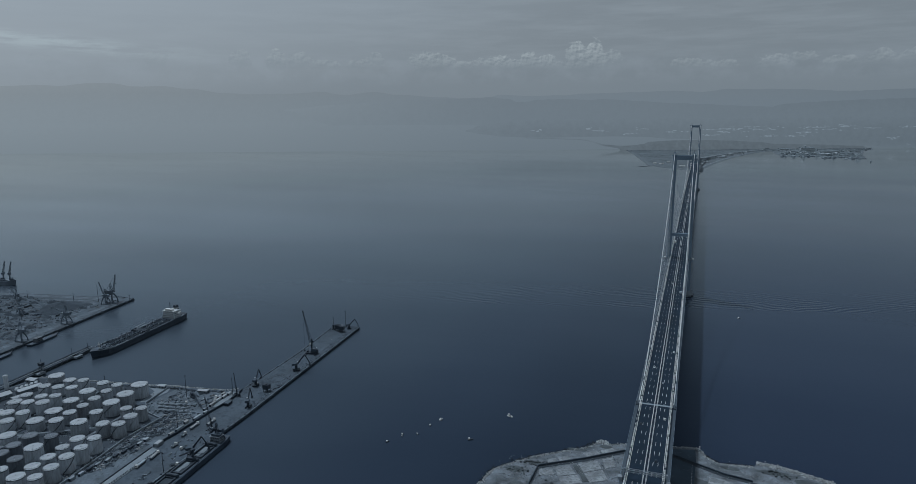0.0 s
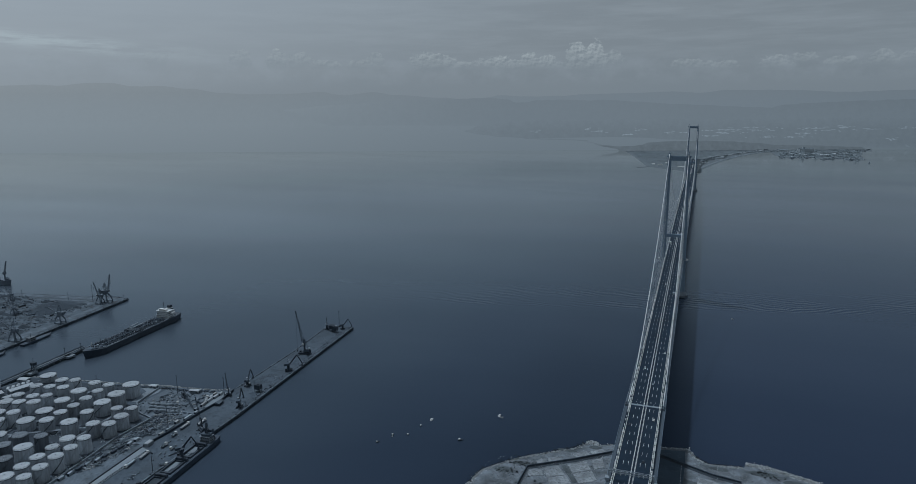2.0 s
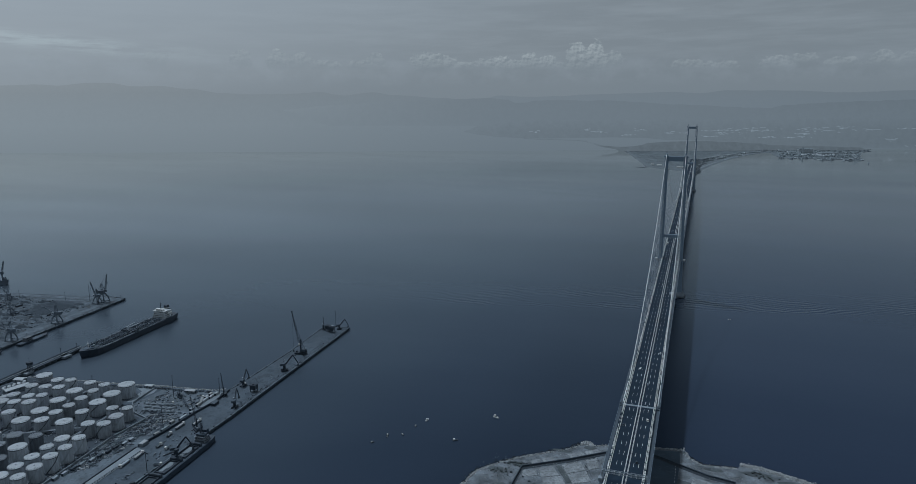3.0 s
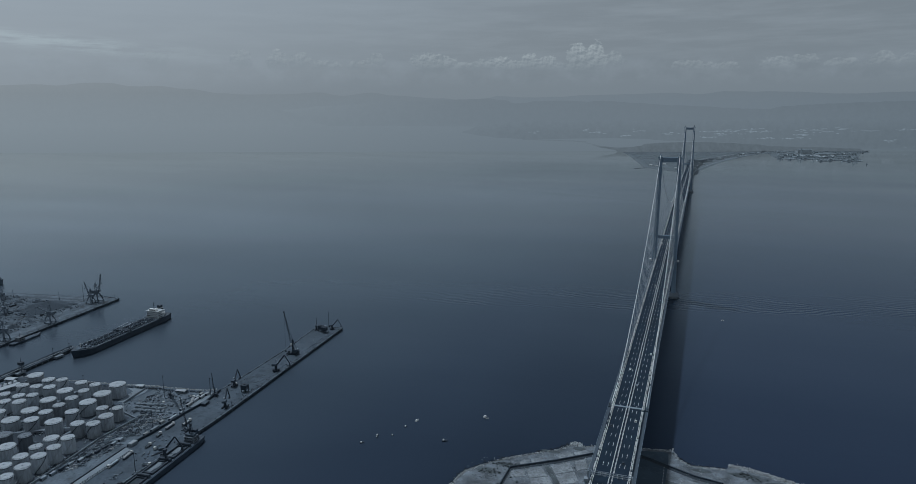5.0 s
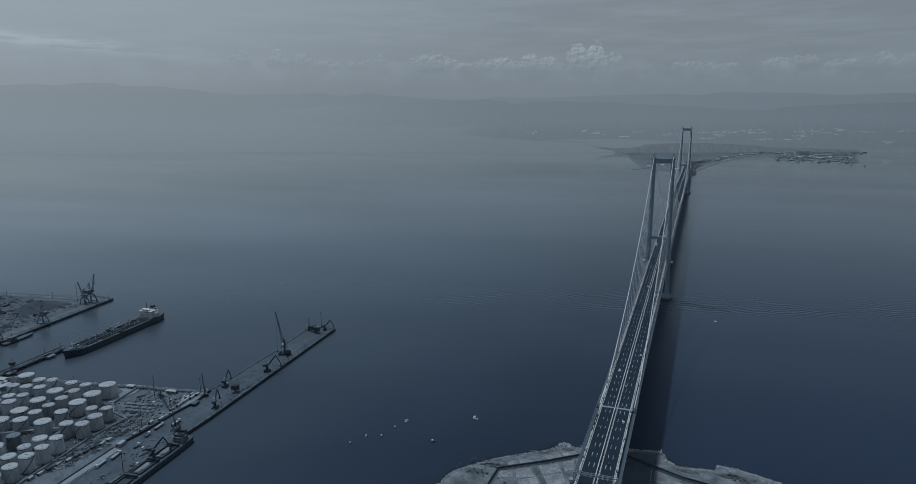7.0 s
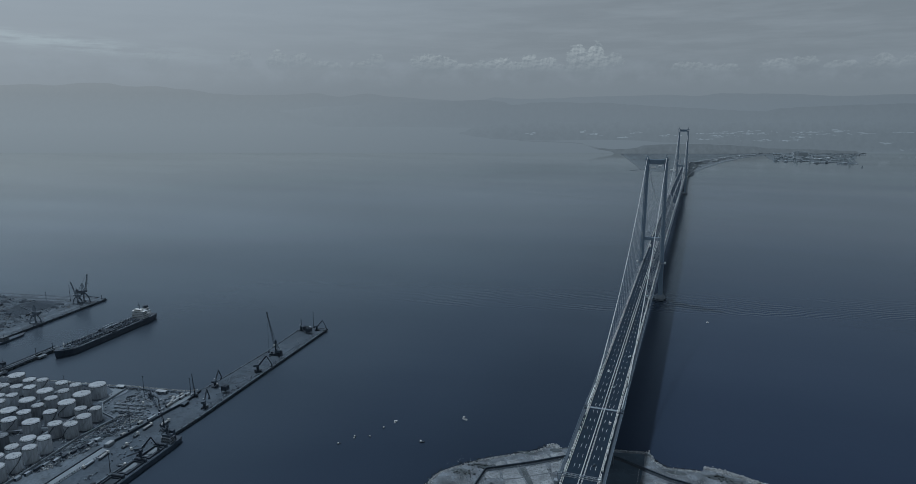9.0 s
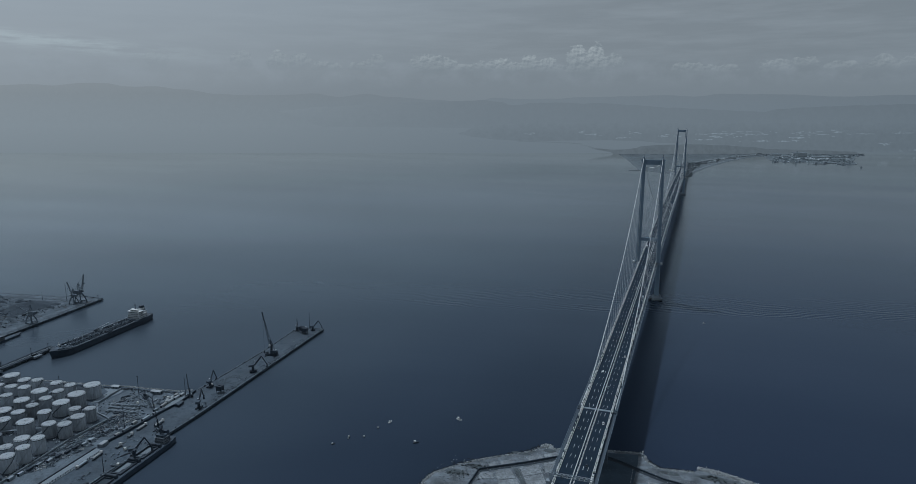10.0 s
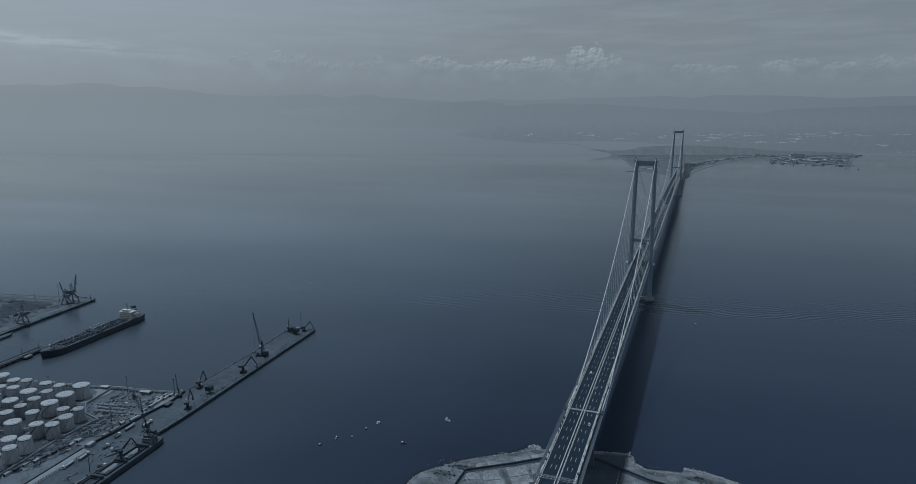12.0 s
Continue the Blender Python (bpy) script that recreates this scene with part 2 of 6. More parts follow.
WATER = water_material()
STEEL = surface("tower_steel", (0.20, 0.262, 0.33), 0.55, spread=0.08, grain=0.12, patch=0.03)
CABLE = surface("cable_white", (0.82, 0.82, 0.81), 0.38, spread=0.08, patch=0.05)
GIRDER = surface("girder_paint", (0.074, 0.096, 0.122), 0.55, spread=0.08)
ASPHALT = surface("asphalt", (0.020, 0.034, 0.054), 0.9, spread=0.2, patch=0.03, spec=0.2)
PAINT = surface("white_paint", (0.78, 0.78, 0.76), 0.6, spread=0.08)
GALV = surface("galvanised_steel", (0.36, 0.40, 0.44), 0.45, metal=0.4, spread=0.12)
CONCRETE = surface("concrete", (0.24, 0.274, 0.306), 0.85, spread=0.15, grain=0.2, patch=0.02, stain=(0.15, 0.155, 0.16))
QUAY = surface("quay_concrete", (0.088, 0.111, 0.139), 0.85, spread=0.3, grain=0.5, patch=0.03, stain=(0.05, 0.068, 0.09), stain_at=0.5)
SOIL = surface("pale_soil", (0.195, 0.218, 0.243), 0.95, spread=0.6, grain=0.9, patch=0.09, stain=(0.10, 0.105, 0.11), stain_at=0.52, bump=0.3)
YARD = surface("yard_dirt", (0.108, 0.132, 0.158), 0.95, spread=0.3, grain=0.12, patch=0.03, stain=(0.06, 0.064, 0.07), stain_at=0.5, bump=0.2)
FARM = surface("dark_farm_ground", (0.064, 0.078, 0.096), 0.95, spread=0.3, grain=0.2, patch=0.05, stain=(0.11, 0.12, 0.13), stain_at=0.6)
SCRAP_DIRT = surface("scrap_dirt", (0.15, 0.18, 0.212), 0.95, spread=0.4, grain=0.3, patch=0.06, stain=(0.08, 0.088, 0.098), stain_at=0.53, bump=0.2)
TANK_WHITE = surface("tank_white", (0.55, 0.59, 0.63), 0.5, spread=0.06, grain=0.2, patch=0.06, stain=(0.30, 0.31, 0.32), stain_at=0.64, per_piece=0.22, streak=0.35)
TANK_GREY = surface("tank_grey", (0.195, 0.22, 0.25), 0.55, spread=0.1, patch=0.06, stain=(0.17, 0.185, 0.2), per_piece=0.2, streak=0.4)
TANK_DULL = surface("tank_dull", (0.45, 0.485, 0.52), 0.55, spread=0.1, grain=0.2, patch=0.06, stain=(0.20, 0.22, 0.24), stain_at=0.60, per_piece=0.25, streak=0.4)
ROOF_WHITE = surface("tank_roof", (0.435, 0.465, 0.49), 0.6, spread=0.1, grain=0.4, patch=0.1, stain=(0.36, 0.37, 0.38), stain_at=0.58, per_piece=0.1)
DARK = surface("dark_steel", (0.034, 0.048, 0.068), 0.6, spread=0.25)
HULL = surface("ship_hull", (0.036, 0.053, 0.078), 0.5, spread=0.25, patch=0.06, stain=(0.075, 0.086, 0.10), stain_at=0.66)
SHIP_DECK = surface("ship_deck", (0.072, 0.096, 0.126), 0.7, spread=0.25, patch=0.06)
CABIN = surface("cabin_white", (0.76, 0.76, 0.74), 0.5, spread=0.06)
GLASS = surface("dark_window", (0.02, 0.025, 0.03), 0.15, spread=0.1, spec=0.6)
# coal paler than black: haze over the bulk quay put into its colour
COAL = surface("coal", (0.072, 0.087, 0.105), 0.95, spread=0.3, grain=0.5, bump=0.3, spec=0.15)
CARGO = surface("pale_cargo", (0.36, 0.37, 0.37), 0.9, spread=0.2, grain=0.4)
# land of the far shore, with distance haze put into its base colour
LAND = surface("hazy_land", (0.16, 0.183, 0.198), 0.95, spread=0.14, grain=0.02, patch=0.004, stain=(0.165, 0.19, 0.205), stain_at=0.6)


# ---- mesh making ----
class Mesh:
    """Gathers boxes, tubes, prisms and the like into one mesh."""

    def __init__(self):
        self.v, self.f = [], []

    def put(self, verts, faces):
        n = len(self.v)
        self.v.extend(tuple(p) for p in verts)
        self.f.extend(tuple(i + n for i in face) for face in faces)
        return self

    def box(self, x, y, z, sx, sy, sz, turn=0.0, tilt=None):
        """A box by the middle of its underside; turn in degrees about z."""
        c, s = math.cos(radians(turn)), math.sin(radians(turn))
        pts = [(px * sx / 2, py * sy / 2, pz * sz) for pz in (0, 1) for px, py in ((-1, -1), (1, -1), (1, 1), (-1, 1))]
        if tilt is not None:
            pts = [tilt @ Vector(p) for p in pts]
        pts = [(x + p[0] * c - p[1] * s, y + p[0] * s + p[1] * c, z + p[2]) for p in pts]
        return self.put(pts, [(3, 2, 1, 0), (4, 5, 6, 7), (0, 1, 5, 4), (1, 2, 6, 5), (2, 3, 7, 6), (3, 0, 4, 7)])

    def beam(self, a, b, w, h=None):
        """A square bar from a to b."""
        a, b = Vector(a), Vector(b)
        d = (b - a).normalized()
        side = d.cross(Vector((0, 0, 1)) if abs(d.z) < 0.95 else Vector((0, 1, 0))).normalized()
        up, h = side.cross(d), h or w
        ring = [side * (i * w / 2) + up * (j * h / 2) for i, j in ((-1, -1), (1, -1), (1, 1), (-1, 1))]
        return self.put([a + r for r in ring] + [b + r for r in ring],
                        [(3, 2, 1, 0), (4, 5, 6, 7), (0, 1, 5, 4), (1, 2, 6, 5), (2, 3, 7, 6), (3, 0, 4, 7)])

    def tube(self, points, r, n=8, ends=True):
        """A round bar along points; r is one radius or one for each point."""
        pts = [Vector(p) for p in points]
        radii = r if hasattr(r, "__len__") else [r] * len(pts)
        verts, faces = [], []
        for i, p in enumerate(pts):
            d = (pts[min(i + 1, len(pts) - 1)] - pts[max(i - 1, 0)]).normalized()
            side = d.cross(Vector((0, 0, 1)) if abs(d.z) < 0.95 else Vector((0, 1, 0))).normalized()
            up = side.cross(d)
            for k in range(n):
                a = 2 * math.pi * k / n
                verts.append(p + (side * math.cos(a) + up * math.sin(a)) * radii[i])
        for i in range(len(pts) - 1):
            for k in range(n):
                j = (k + 1) % n
                faces.append((i * n + k, i * n + j, i * n + n + j, i * n + n + k))
        if ends:
            faces += [tuple(reversed(range(n))), tuple(range(len(pts) * n - n, len(pts) * n))]
        return self.put(verts, faces)

    def drum(self, x, y, z, r, h, n=24, top=None):
        """An upright cylinder; top: another radius at the top."""
        return self.tube([(x, y, z), (x, y, z + h)], [r, r if top is None else top], n)

    def prism(self, outline, z0, z1):
        n = len(outline)
        area = sum(outline[i][0] * outline[(i + 1) % n][1] - outline[(i + 1) % n][0] * outline[i][1] for i in range(n))
        pts = list(outline) if area > 0 else list(reversed(outline))
        faces = [tuple(reversed(range(n))), tuple(range(n, 2 * n))]
        faces += [(i, (i + 1) % n, n + (i + 1) % n, n + i) for i in range(n)]
        return self.put([(p[0], p[1], z0) for p in pts] + [(p[0], p[1], z1) for p in pts], faces)

    def loft(self, sections, closed=True):
        """A skin over rings of points, all with the same count."""
        n = len(sections[0])
        verts = [p for ring in sections for p in ring]
        faces = []
        for i in range(len(sections) - 1):
            for k in range(n if closed else n - 1):
                j = (k + 1) % n
                faces.append((i * n + k, i * n + j, i * n + n + j, i * n + n + k))
        if closed:
            faces += [tuple(reversed(range(n))), tuple(range(len(verts) - n, len(verts)))]
        return self.put(verts, faces)

    def data(self, name, material, smooth=False):
        me = bpy.data.meshes.new(name)
        me.from_pydata(self.v, [], self.f)
        me.materials.append(material)
        if smooth:
            me.polygons.foreach_set("use_smooth", [True] * len(me.polygons))
        me.update()
        return me


def part(name, made, material, parent=None, label="", smooth=False):
    """One mesh object, under a thing or a part if a parent is given."""
    ob = new(name, made.data(name, material, smooth) if isinstance(made, Mesh) else made)
    ob.parent = parent
    return tagged(ob, label)


def thing(name, label, category, at=(0, 0, 0), turn=0.0, group="", kind=""):
    """An Empty at the base of a thing, which carries its parts."""
    ob = new(name)
    ob.matrix_world = pose(*at, 0, 0, turn)
    ob.empty_display_size = 1.0
    return tagged(ob, label, category, group, kind)


def setting(name, made, material, label, category, smooth=False):
    return tagged(part(name, made, material, None, "", smooth), label, category, "", "structure")

# ---- sea, shores and quays ----
def wobble(points, step, amount, seed, closed=False):
    """Splits a line into short steps and roughens it sideways."""
    out, rng = [], random.Random(seed)
    pairs = list(zip(points, points[1:] + points[:1])) if closed else list(zip(points, points[1:]))
    for (ax, ay), (bx, by) in pairs:
        n = max(1, round(math.hypot(bx - ax, by - ay) / step))
        for i in range(n):
            a = amount if 0 < i else amount * 0.4
            out.append((ax + (bx - ax) * i / n + rng.uniform(-a, a), ay + (by - ay) * i / n + rng.uniform(-a, a)))
    return out if closed else out + [points[-1]]


setting("water", Mesh().put([(-9000, -4000, 0), (9000, -4000, 0), (9000, 9000, 0), (-9000, 9000, 0)], [(0, 1, 2, 3)]),
        WATER, "dark blue calm sea with faint ripples", "sea")

HEAD_SHORE = [(-165, -790), (-150, -730), (-143, -705), (-138, -679), (-123, -660), (-107, -644), (-85, -627), (-62, -610), (-50, -592), (-43, -599),
              (-30, -592), (19, -581), (42, -577), (47, -591), (60, -602), (91, -598), (96, -586), (116, -589), (144, -601), (190, -640), (260, -720)]
headland = wobble(HEAD_SHORE, 5.0, 1.0, 3) + [(420, -900), (420, -1500), (-390, -1500), (-390, -905), (-240, -870)]
setting("ground_headland", Mesh().prism(headland, -3.0, 2.0), SOIL, "bare pale soil headland under the bridge", "ground")

PORT = [(-425, -790), (-429, -660), (-451, -351), (-491.5, -354), (-479.5, -469), (-476.5, -549), (-475.5, -600), (-493, -613), (-566, -624), (-595, -631), (-650, -640), (-745, -655),
        (-760, -760), (-790, -1500), (-412, -1500), (-417, -905)]
setting("ground_port", Mesh().prism(PORT, -4.0, 3.0), QUAY, "worn grey concrete quay and yard of the port", "quay")
QUAY_TWO = [(-905, -336), (-871, -609), (-850, -800), (-850, -1500), (-2400, -1500), (-2400, -560), (-1174, -379), (-996, -349), (-955, -333)]
setting("ground_quay", Mesh().prism(QUAY_TWO, -4.0, 3.0), YARD, "bulk cargo quay with dark dusty yard", "quay")

# ---- suspension bridge ----
SPAN, SIDE, TOP, AXIS = 1550.0, 575.0, 252.0, 15.85


def road_z(y):
    """The height of the road: a gentle arch over the main span, falling evenly outside it."""
    if y < 0:
        return 68.4 + 0.0175 * y
    if y > SPAN:
        return 68.4 - 0.0175 * (y - SPAN)
    return 68.4 + 0.0175 * y * (1 - y / SPAN)


def cable_z(y):
    """The height of a main cable."""
    if y < 0 or y > SPAN:
        d = -y if y < 0 else y - SPAN
        return TOP - 0.529 * d + 3.2e-4 * d * d
    return TOP - 4 * 171.0 * y / SPAN * (1 - y / SPAN)


bridge = thing("suspension_bridge", "long steel suspension bridge with two grey portal towers", "bridge")


def along(y0, y1, step):
    n = max(1, round((y1 - y0) / step))
    return [y0 + (y1 - y0) * i / n for i in range(n + 1)]


def ribbon(x0, x1, dz, y0, y1, thick, step=25.0):
    """A band of the road that follows its height."""
    rings = [[(x0, y, road_z(y) + dz - thick), (x1, y, road_z(y) + dz - thick), (x1, y, road_z(y) + dz), (x0, y, road_z(y) + dz)] for y in along(y0, y1, step)]
    return Mesh().loft(rings)


NEAR_END, FAR_END = -1000.0, 2500.0
JOINT = -612.0
rings = []
for y in along(JOINT, SPAN + SIDE, 25.0):
    z = road_z(y)
    rings.append([(-9, y, z - 4.6), (9, y, z - 4.6), (14.6, y, z - 2.2), (18.0, y, z - 1.6), (18.0, y, z - 1.2), (15.0, y, z - 0.2), (-15.0, y, z - 0.2), (-18.0, y, z - 1.2), (-18.0, y, z - 1.6), (-14.6, y, z - 2.2)])
part("girder", Mesh().loft(rings), GIRDER, bridge, "grey steel box girder with outer walkways")
part("approach_girder", Mesh().loft([[(-7, y, road_z(y) - 4.5), (7, y, road_z(y) - 4.5), (15, y, road_z(y) - 1.5), (15, y, road_z(y) - 0.2), (-15, y, road_z(y) - 0.2), (-15, y, road_z(y) - 1.5)]
                                     for y in along(NEAR_END, JOINT - 1.5, 25.0)]), GIRDER, bridge)
part("approach_girder", Mesh().loft([[(-7, y, road_z(y) - 4.5), (7, y, road_z(y) - 4.5), (15, y, road_z(y) - 1.5), (15, y, road_z(y) - 0.2), (-15, y, road_z(y) - 0.2), (-15, y, road_z(y) - 1.5)]
                                     for y in along(SPAN + SIDE + 1.5, FAR_END, 25.0)]), CONCRETE, bridge)
for x0, x1 in ((-12.8, -0.8), (0.8, 12.8)):
    part("carriageway", ribbon(x0, x1, 0.0, NEAR_END, FAR_END, 0.25), ASPHALT, bridge, "dark asphalt carriageway with three lanes")


def tower(y, name):
    t = part(name, Mesh().box(0, y, road_z(y) - 12.0, 24, 7.0, 6.0), STEEL, bridge, "grey steel portal tower on concrete piers")
    for s in (-1, 1):
        rings = []
        for z, cx, w, d in ((9.0, 18.3, 7.8, 9.4), (60.0, 17.6, 7.3, 8.8), (120.0, 16.7, 6.9, 8.2), (246.0, 15.5, 6.3, 7.4)):
            c = 1.0
            rings.append([(s * cx + px, y + py, z) for px, py in ((-w / 2 + c, -d / 2), (w / 2 - c, -d / 2), (w / 2, -d / 2 + c), (w / 2, d / 2 - c),
                                                                (w / 2 - c, d / 2), (-w / 2 + c, d / 2), (-w / 2, d / 2 - c), (-w / 2, -d / 2 + c))])
        part("leg", Mesh().loft(rings), STEEL, t)
        part("pedestal", Mesh().loft([[(s * 18.3 + r * math.cos(a), y + r * math.sin(a), z) for a in [math.pi * k / 8 for k in range(16)]]
                                      for z, r in ((-2.0, 9.6), (4.0, 9.4), (4.6, 9.0), (9.0, 7.2))]), CONCRETE, t, "round concrete pier foot")
        part("saddle", Mesh().box(s * AXIS, y, 246.0, 4.6, 7.0, 3.0).box(s * AXIS, y, 249.0, 3.0, 5.0, 3.4), STEEL, t)
    part("tie_beam", Mesh().box(0, y, 2.6, 26, 6.0, 4.2), CONCRETE, t, "concrete tie beam between the pier feet")
    part("top_beam", Mesh().box(0, y, 239.5, 24, 6.0, 8.0), STEEL, t)
    part("middle_beam", Mesh().box(0, y, 106.0, 27, 5.6, 5.2), STEEL, t)
    return t


tower(0.0, "tower")
tower(SPAN, "tower")
for s in (-1, 1):
    ys = along(-SIDE, SPAN + SIDE, 12.5)
    part("main_cable", Mesh().tube([(s * AXIS, y, cable_z(y)) for y in ys], 0.46, 8), CABLE, bridge, "white wrapped main cable", smooth=True)

# ---- road furniture of the bridge ----
def strip_mesh(x, w, h, y0, y1, dz, step=25.0):
    return ribbon(x - w / 2, x + w / 2, dz + h, y0, y1, h, step)


def dashes(x, y0, y1, long, gap):
    m = Mesh()
    y = y0
    while y < y1:
        m.put([(x - 0.13, y, road_z(y) + 0.012), (x + 0.13, y, road_z(y) + 0.012), (x + 0.13, y + long, road_z(y + long) + 0.012), (x - 0.13, y + long, road_z(y + long) + 0.012)], [(0, 1, 2, 3)])
        y += long + gap
    return m


for x in (-8.5, -4.65, 4.65, 8.5):
    tagged(part("lane_marking", dashes(x, -988.7, FAR_END, 6.0, 10.6), PAINT, bridge, "white dashed lane line"), kind="stuff")
for x in (-13.1, -1.5, 1.5, 13.1):
    part("edge_line", Mesh().loft([[(x - 0.14, y, road_z(y) + 0.006), (x + 0.14, y, road_z(y) + 0.006), (x + 0.14, y, road_z(y) + 0.014), (x - 0.14, y, road_z(y) + 0.014)] for y in along(NEAR_END, FAR_END, 25.0)]), PAINT, bridge, "white edge line")
for x in (-1.0, 1.0):
    part("centre_barrier", strip_mesh(x, 0.22, 0.75, NEAR_END, FAR_END, 0.0), PAINT, bridge, "pale steel centre barrier")
part("median", ribbon(-0.8, 0.8, 0.02, NEAR_END, FAR_END, 0.3), ASPHALT, bridge)
for s in (-1, 1):
    part("shoulder", Mesh().loft([[(s * 12.8, y, road_z(y) - 0.18), (s * 15.6, y, road_z(y) - 0.18), (s * 15.6, y, road_z(y) - 0.02), (s * 12.8, y, road_z(y) - 0.02)] for y in along(NEAR_END, FAR_END, 25.0)]), ASPHALT, bridge)
for s in (-1, 1):
    part("edge_barrier", strip_mesh(s * 13.0, 0.35, 0.85, NEAR_END, FAR_END, 0.0), PAINT, bridge, "pale steel edge barrier")
    part("parapet_rail", strip_mesh(s * 14.2, 0.12, 0.12, NEAR_END, FAR_END, 1.3).put(*(lambda m: (m.v, m.f))(strip_mesh(s * 14.2, 0.12, 0.12, NEAR_END, FAR_END, 0.7))), DARK, bridge)
    post, chance = Mesh(), random.Random(50 + s)
    y = NEAR_END
    while y < SPAN + SIDE:
        if chance.random() > 0.12:
            post.box(s * (14.2 + chance.uniform(-0.1, 0.2)), y, road_z(y) - 0.2, chance.uniform(0.6, 1.3), chance.uniform(1.4, 3.0), chance.uniform(1.6, 2.2))
        y += 3.6
    tagged(part("parapet_panel", post, CABIN, bridge, "white parapet panels in an uneven dotted row"), kind="stuff")
    part("walkway_rail", Mesh().tube([(s * 17.9, y, road_z(y) - 0.1) for y in along(JOINT, SPAN + SIDE, 25.0)], 0.12, 4), GALV, bridge)

# hangers, one by one
for s in (-1, 1):
    for y0, y1 in ((-SIDE + 40, -22.0), (22.0, SPAN - 22.0), (SPAN + 22.0, SPAN + SIDE - 40)):
        for y in along(y0, y1, 25.0):
            if cable_z(y) - road_z(y) > 2.5:
                part("hanger", Mesh().tube([(s * AXIS, y, road_z(y) - 0.5), (s * AXIS, y, cable_z(y))], 0.115, 5), CABLE, bridge)
                part("cable_clamp", Mesh().box(s * AXIS, y, cable_z(y) - 0.6, 1.1, 1.1, 1.15), CABLE, bridge)

# towers: platforms at road height, beacons, ladder boxes
for y in (0.0, SPAN):
    z = road_z(y)
    part("platform", Mesh().box(0, y - 6.0, z - 2.4, 49, 2.4, 0.5).box(0, y - 7.2, z - 1.9, 49, 0.12, 1.2), GALV, bridge, "railed maintenance platform across the tower")
    for s in (-1, 1):
        part("equipment_box", Mesh().box(s * 23.6, y - 5.5, z - 1.9, 3.0, 4.0, 2.4).box(s * 23.6, y - 5.5, z + 0.5, 3.4, 4.4, 0.25), CABIN, bridge, "white equipment box")
        part("side_bracket", Mesh().beam((s * 20.0, y - 5, z - 8), (s * 24.5, y - 5.5, z - 2.2), 0.7).beam((s * 20.0, y - 5, z - 2.6), (s * 24.8, y - 5.5, z - 2.6), 0.7), STEEL, bridge)
        part("beacon", Mesh().tube([(s * AXIS, y, 252), (s * AXIS, y, 256.5)], [0.35, 0.2], 6), DARK, bridge)
        part("top_platform", Mesh().box(s * 15.6, y, 246.0, 9.4, 9.8, 0.5).box(s * 15.6, y - 4.8, 246.5, 9.4, 0.12, 1.1).box(s * 15.6, y + 4.8, 246.5, 9.4, 0.12, 1.1), STEEL, bridge)
        part("fender_ring", Mesh().tube([(s * 18.3 + 10.2 * math.cos(a), y + 10.2 * math.sin(a), 1.6) for a in [2 * math.pi * k / 24 for k in range(25)]], 0.45, 6), DARK, bridge)

# expansion joint at the end of the side span, with its transition pier
part("expansion_joint", ribbon(-15.4, 15.4, 0.08, JOINT - 1.5, JOINT + 1.5, 0.4, 3.0), GALV, bridge, "pale cross strip of the expansion joint")
part("joint_barrier", Mesh().box(-7.2, JOINT, road_z(JOINT) + 0.05, 0.5, 4.0, 1.0).box(7.2, JOINT, road_z(JOINT) + 0.05, 0.5, 4.0, 1.0), GALV, bridge)
for s in (-1, 1):
    part("joint_block", Mesh().box(s * 17.6, JOINT, road_z(JOINT) - 3.0, 2.4, 4.4, 2.9).box(s * 17.6, JOINT + 1.0, road_z(JOINT) - 0.1, 1.4, 1.8, 1.3), GIRDER, bridge)
    # pier in the darker quay concrete: the deck's shade put into its colour
    part("transition_pier", Mesh().loft([[(s * 7 - w, JOINT - 3, z), (s * 7 + w, JOINT - 3, z), (s * 7 + w, JOINT + 3, z), (s * 7 - w, JOINT + 3, z)] for z, w in ((1.5, 4.6), (44.0, 3.4), (53.0, 4.4))]), QUAY, bridge, "concrete pier under the joint, darkened like the deck's shade")
    curve = [(s * (16.6 + 1.9 * min(1.0, max(0.0, (-556 - y) / 40.0)) ** 0.8), y, road_z(y) - 0.3) for y in along(-760.0, -556.0, 6.0)]
    part("service_rail", Mesh().tube(curve, 0.15, 5), STEEL, bridge, "pale rail of the outer service walkway")
    part("walkway_grating", Mesh().loft([[(s * 15.1, y, road_z(y) - 1.2), (s * 18.2, y, road_z(y) - 1.2), (s * 18.2, y, road_z(y) - 1.05), (s * 15.1, y, road_z(y) - 1.05)] for y in along(-760.0, JOINT - 3, 25.0)]),
         GIRDER, bridge, "dark grating of the outer service walkway")
for s in (-1, 1):
    part("cable_sleeve", Mesh().tube([(s * AXIS, y, max(cable_z(y), road_z(y) - 0.6)) for y in along(-606.0, -556.0, 10.0)], [0.5, 0.7, 0.7, 0.7, 0.65, 0.5], 8), CABLE, bridge, "white sleeve round the cable end")
part("pier_cap", Mesh().box(0, JOINT, 51.0, 26, 5, 2.2), CONCRETE, bridge)
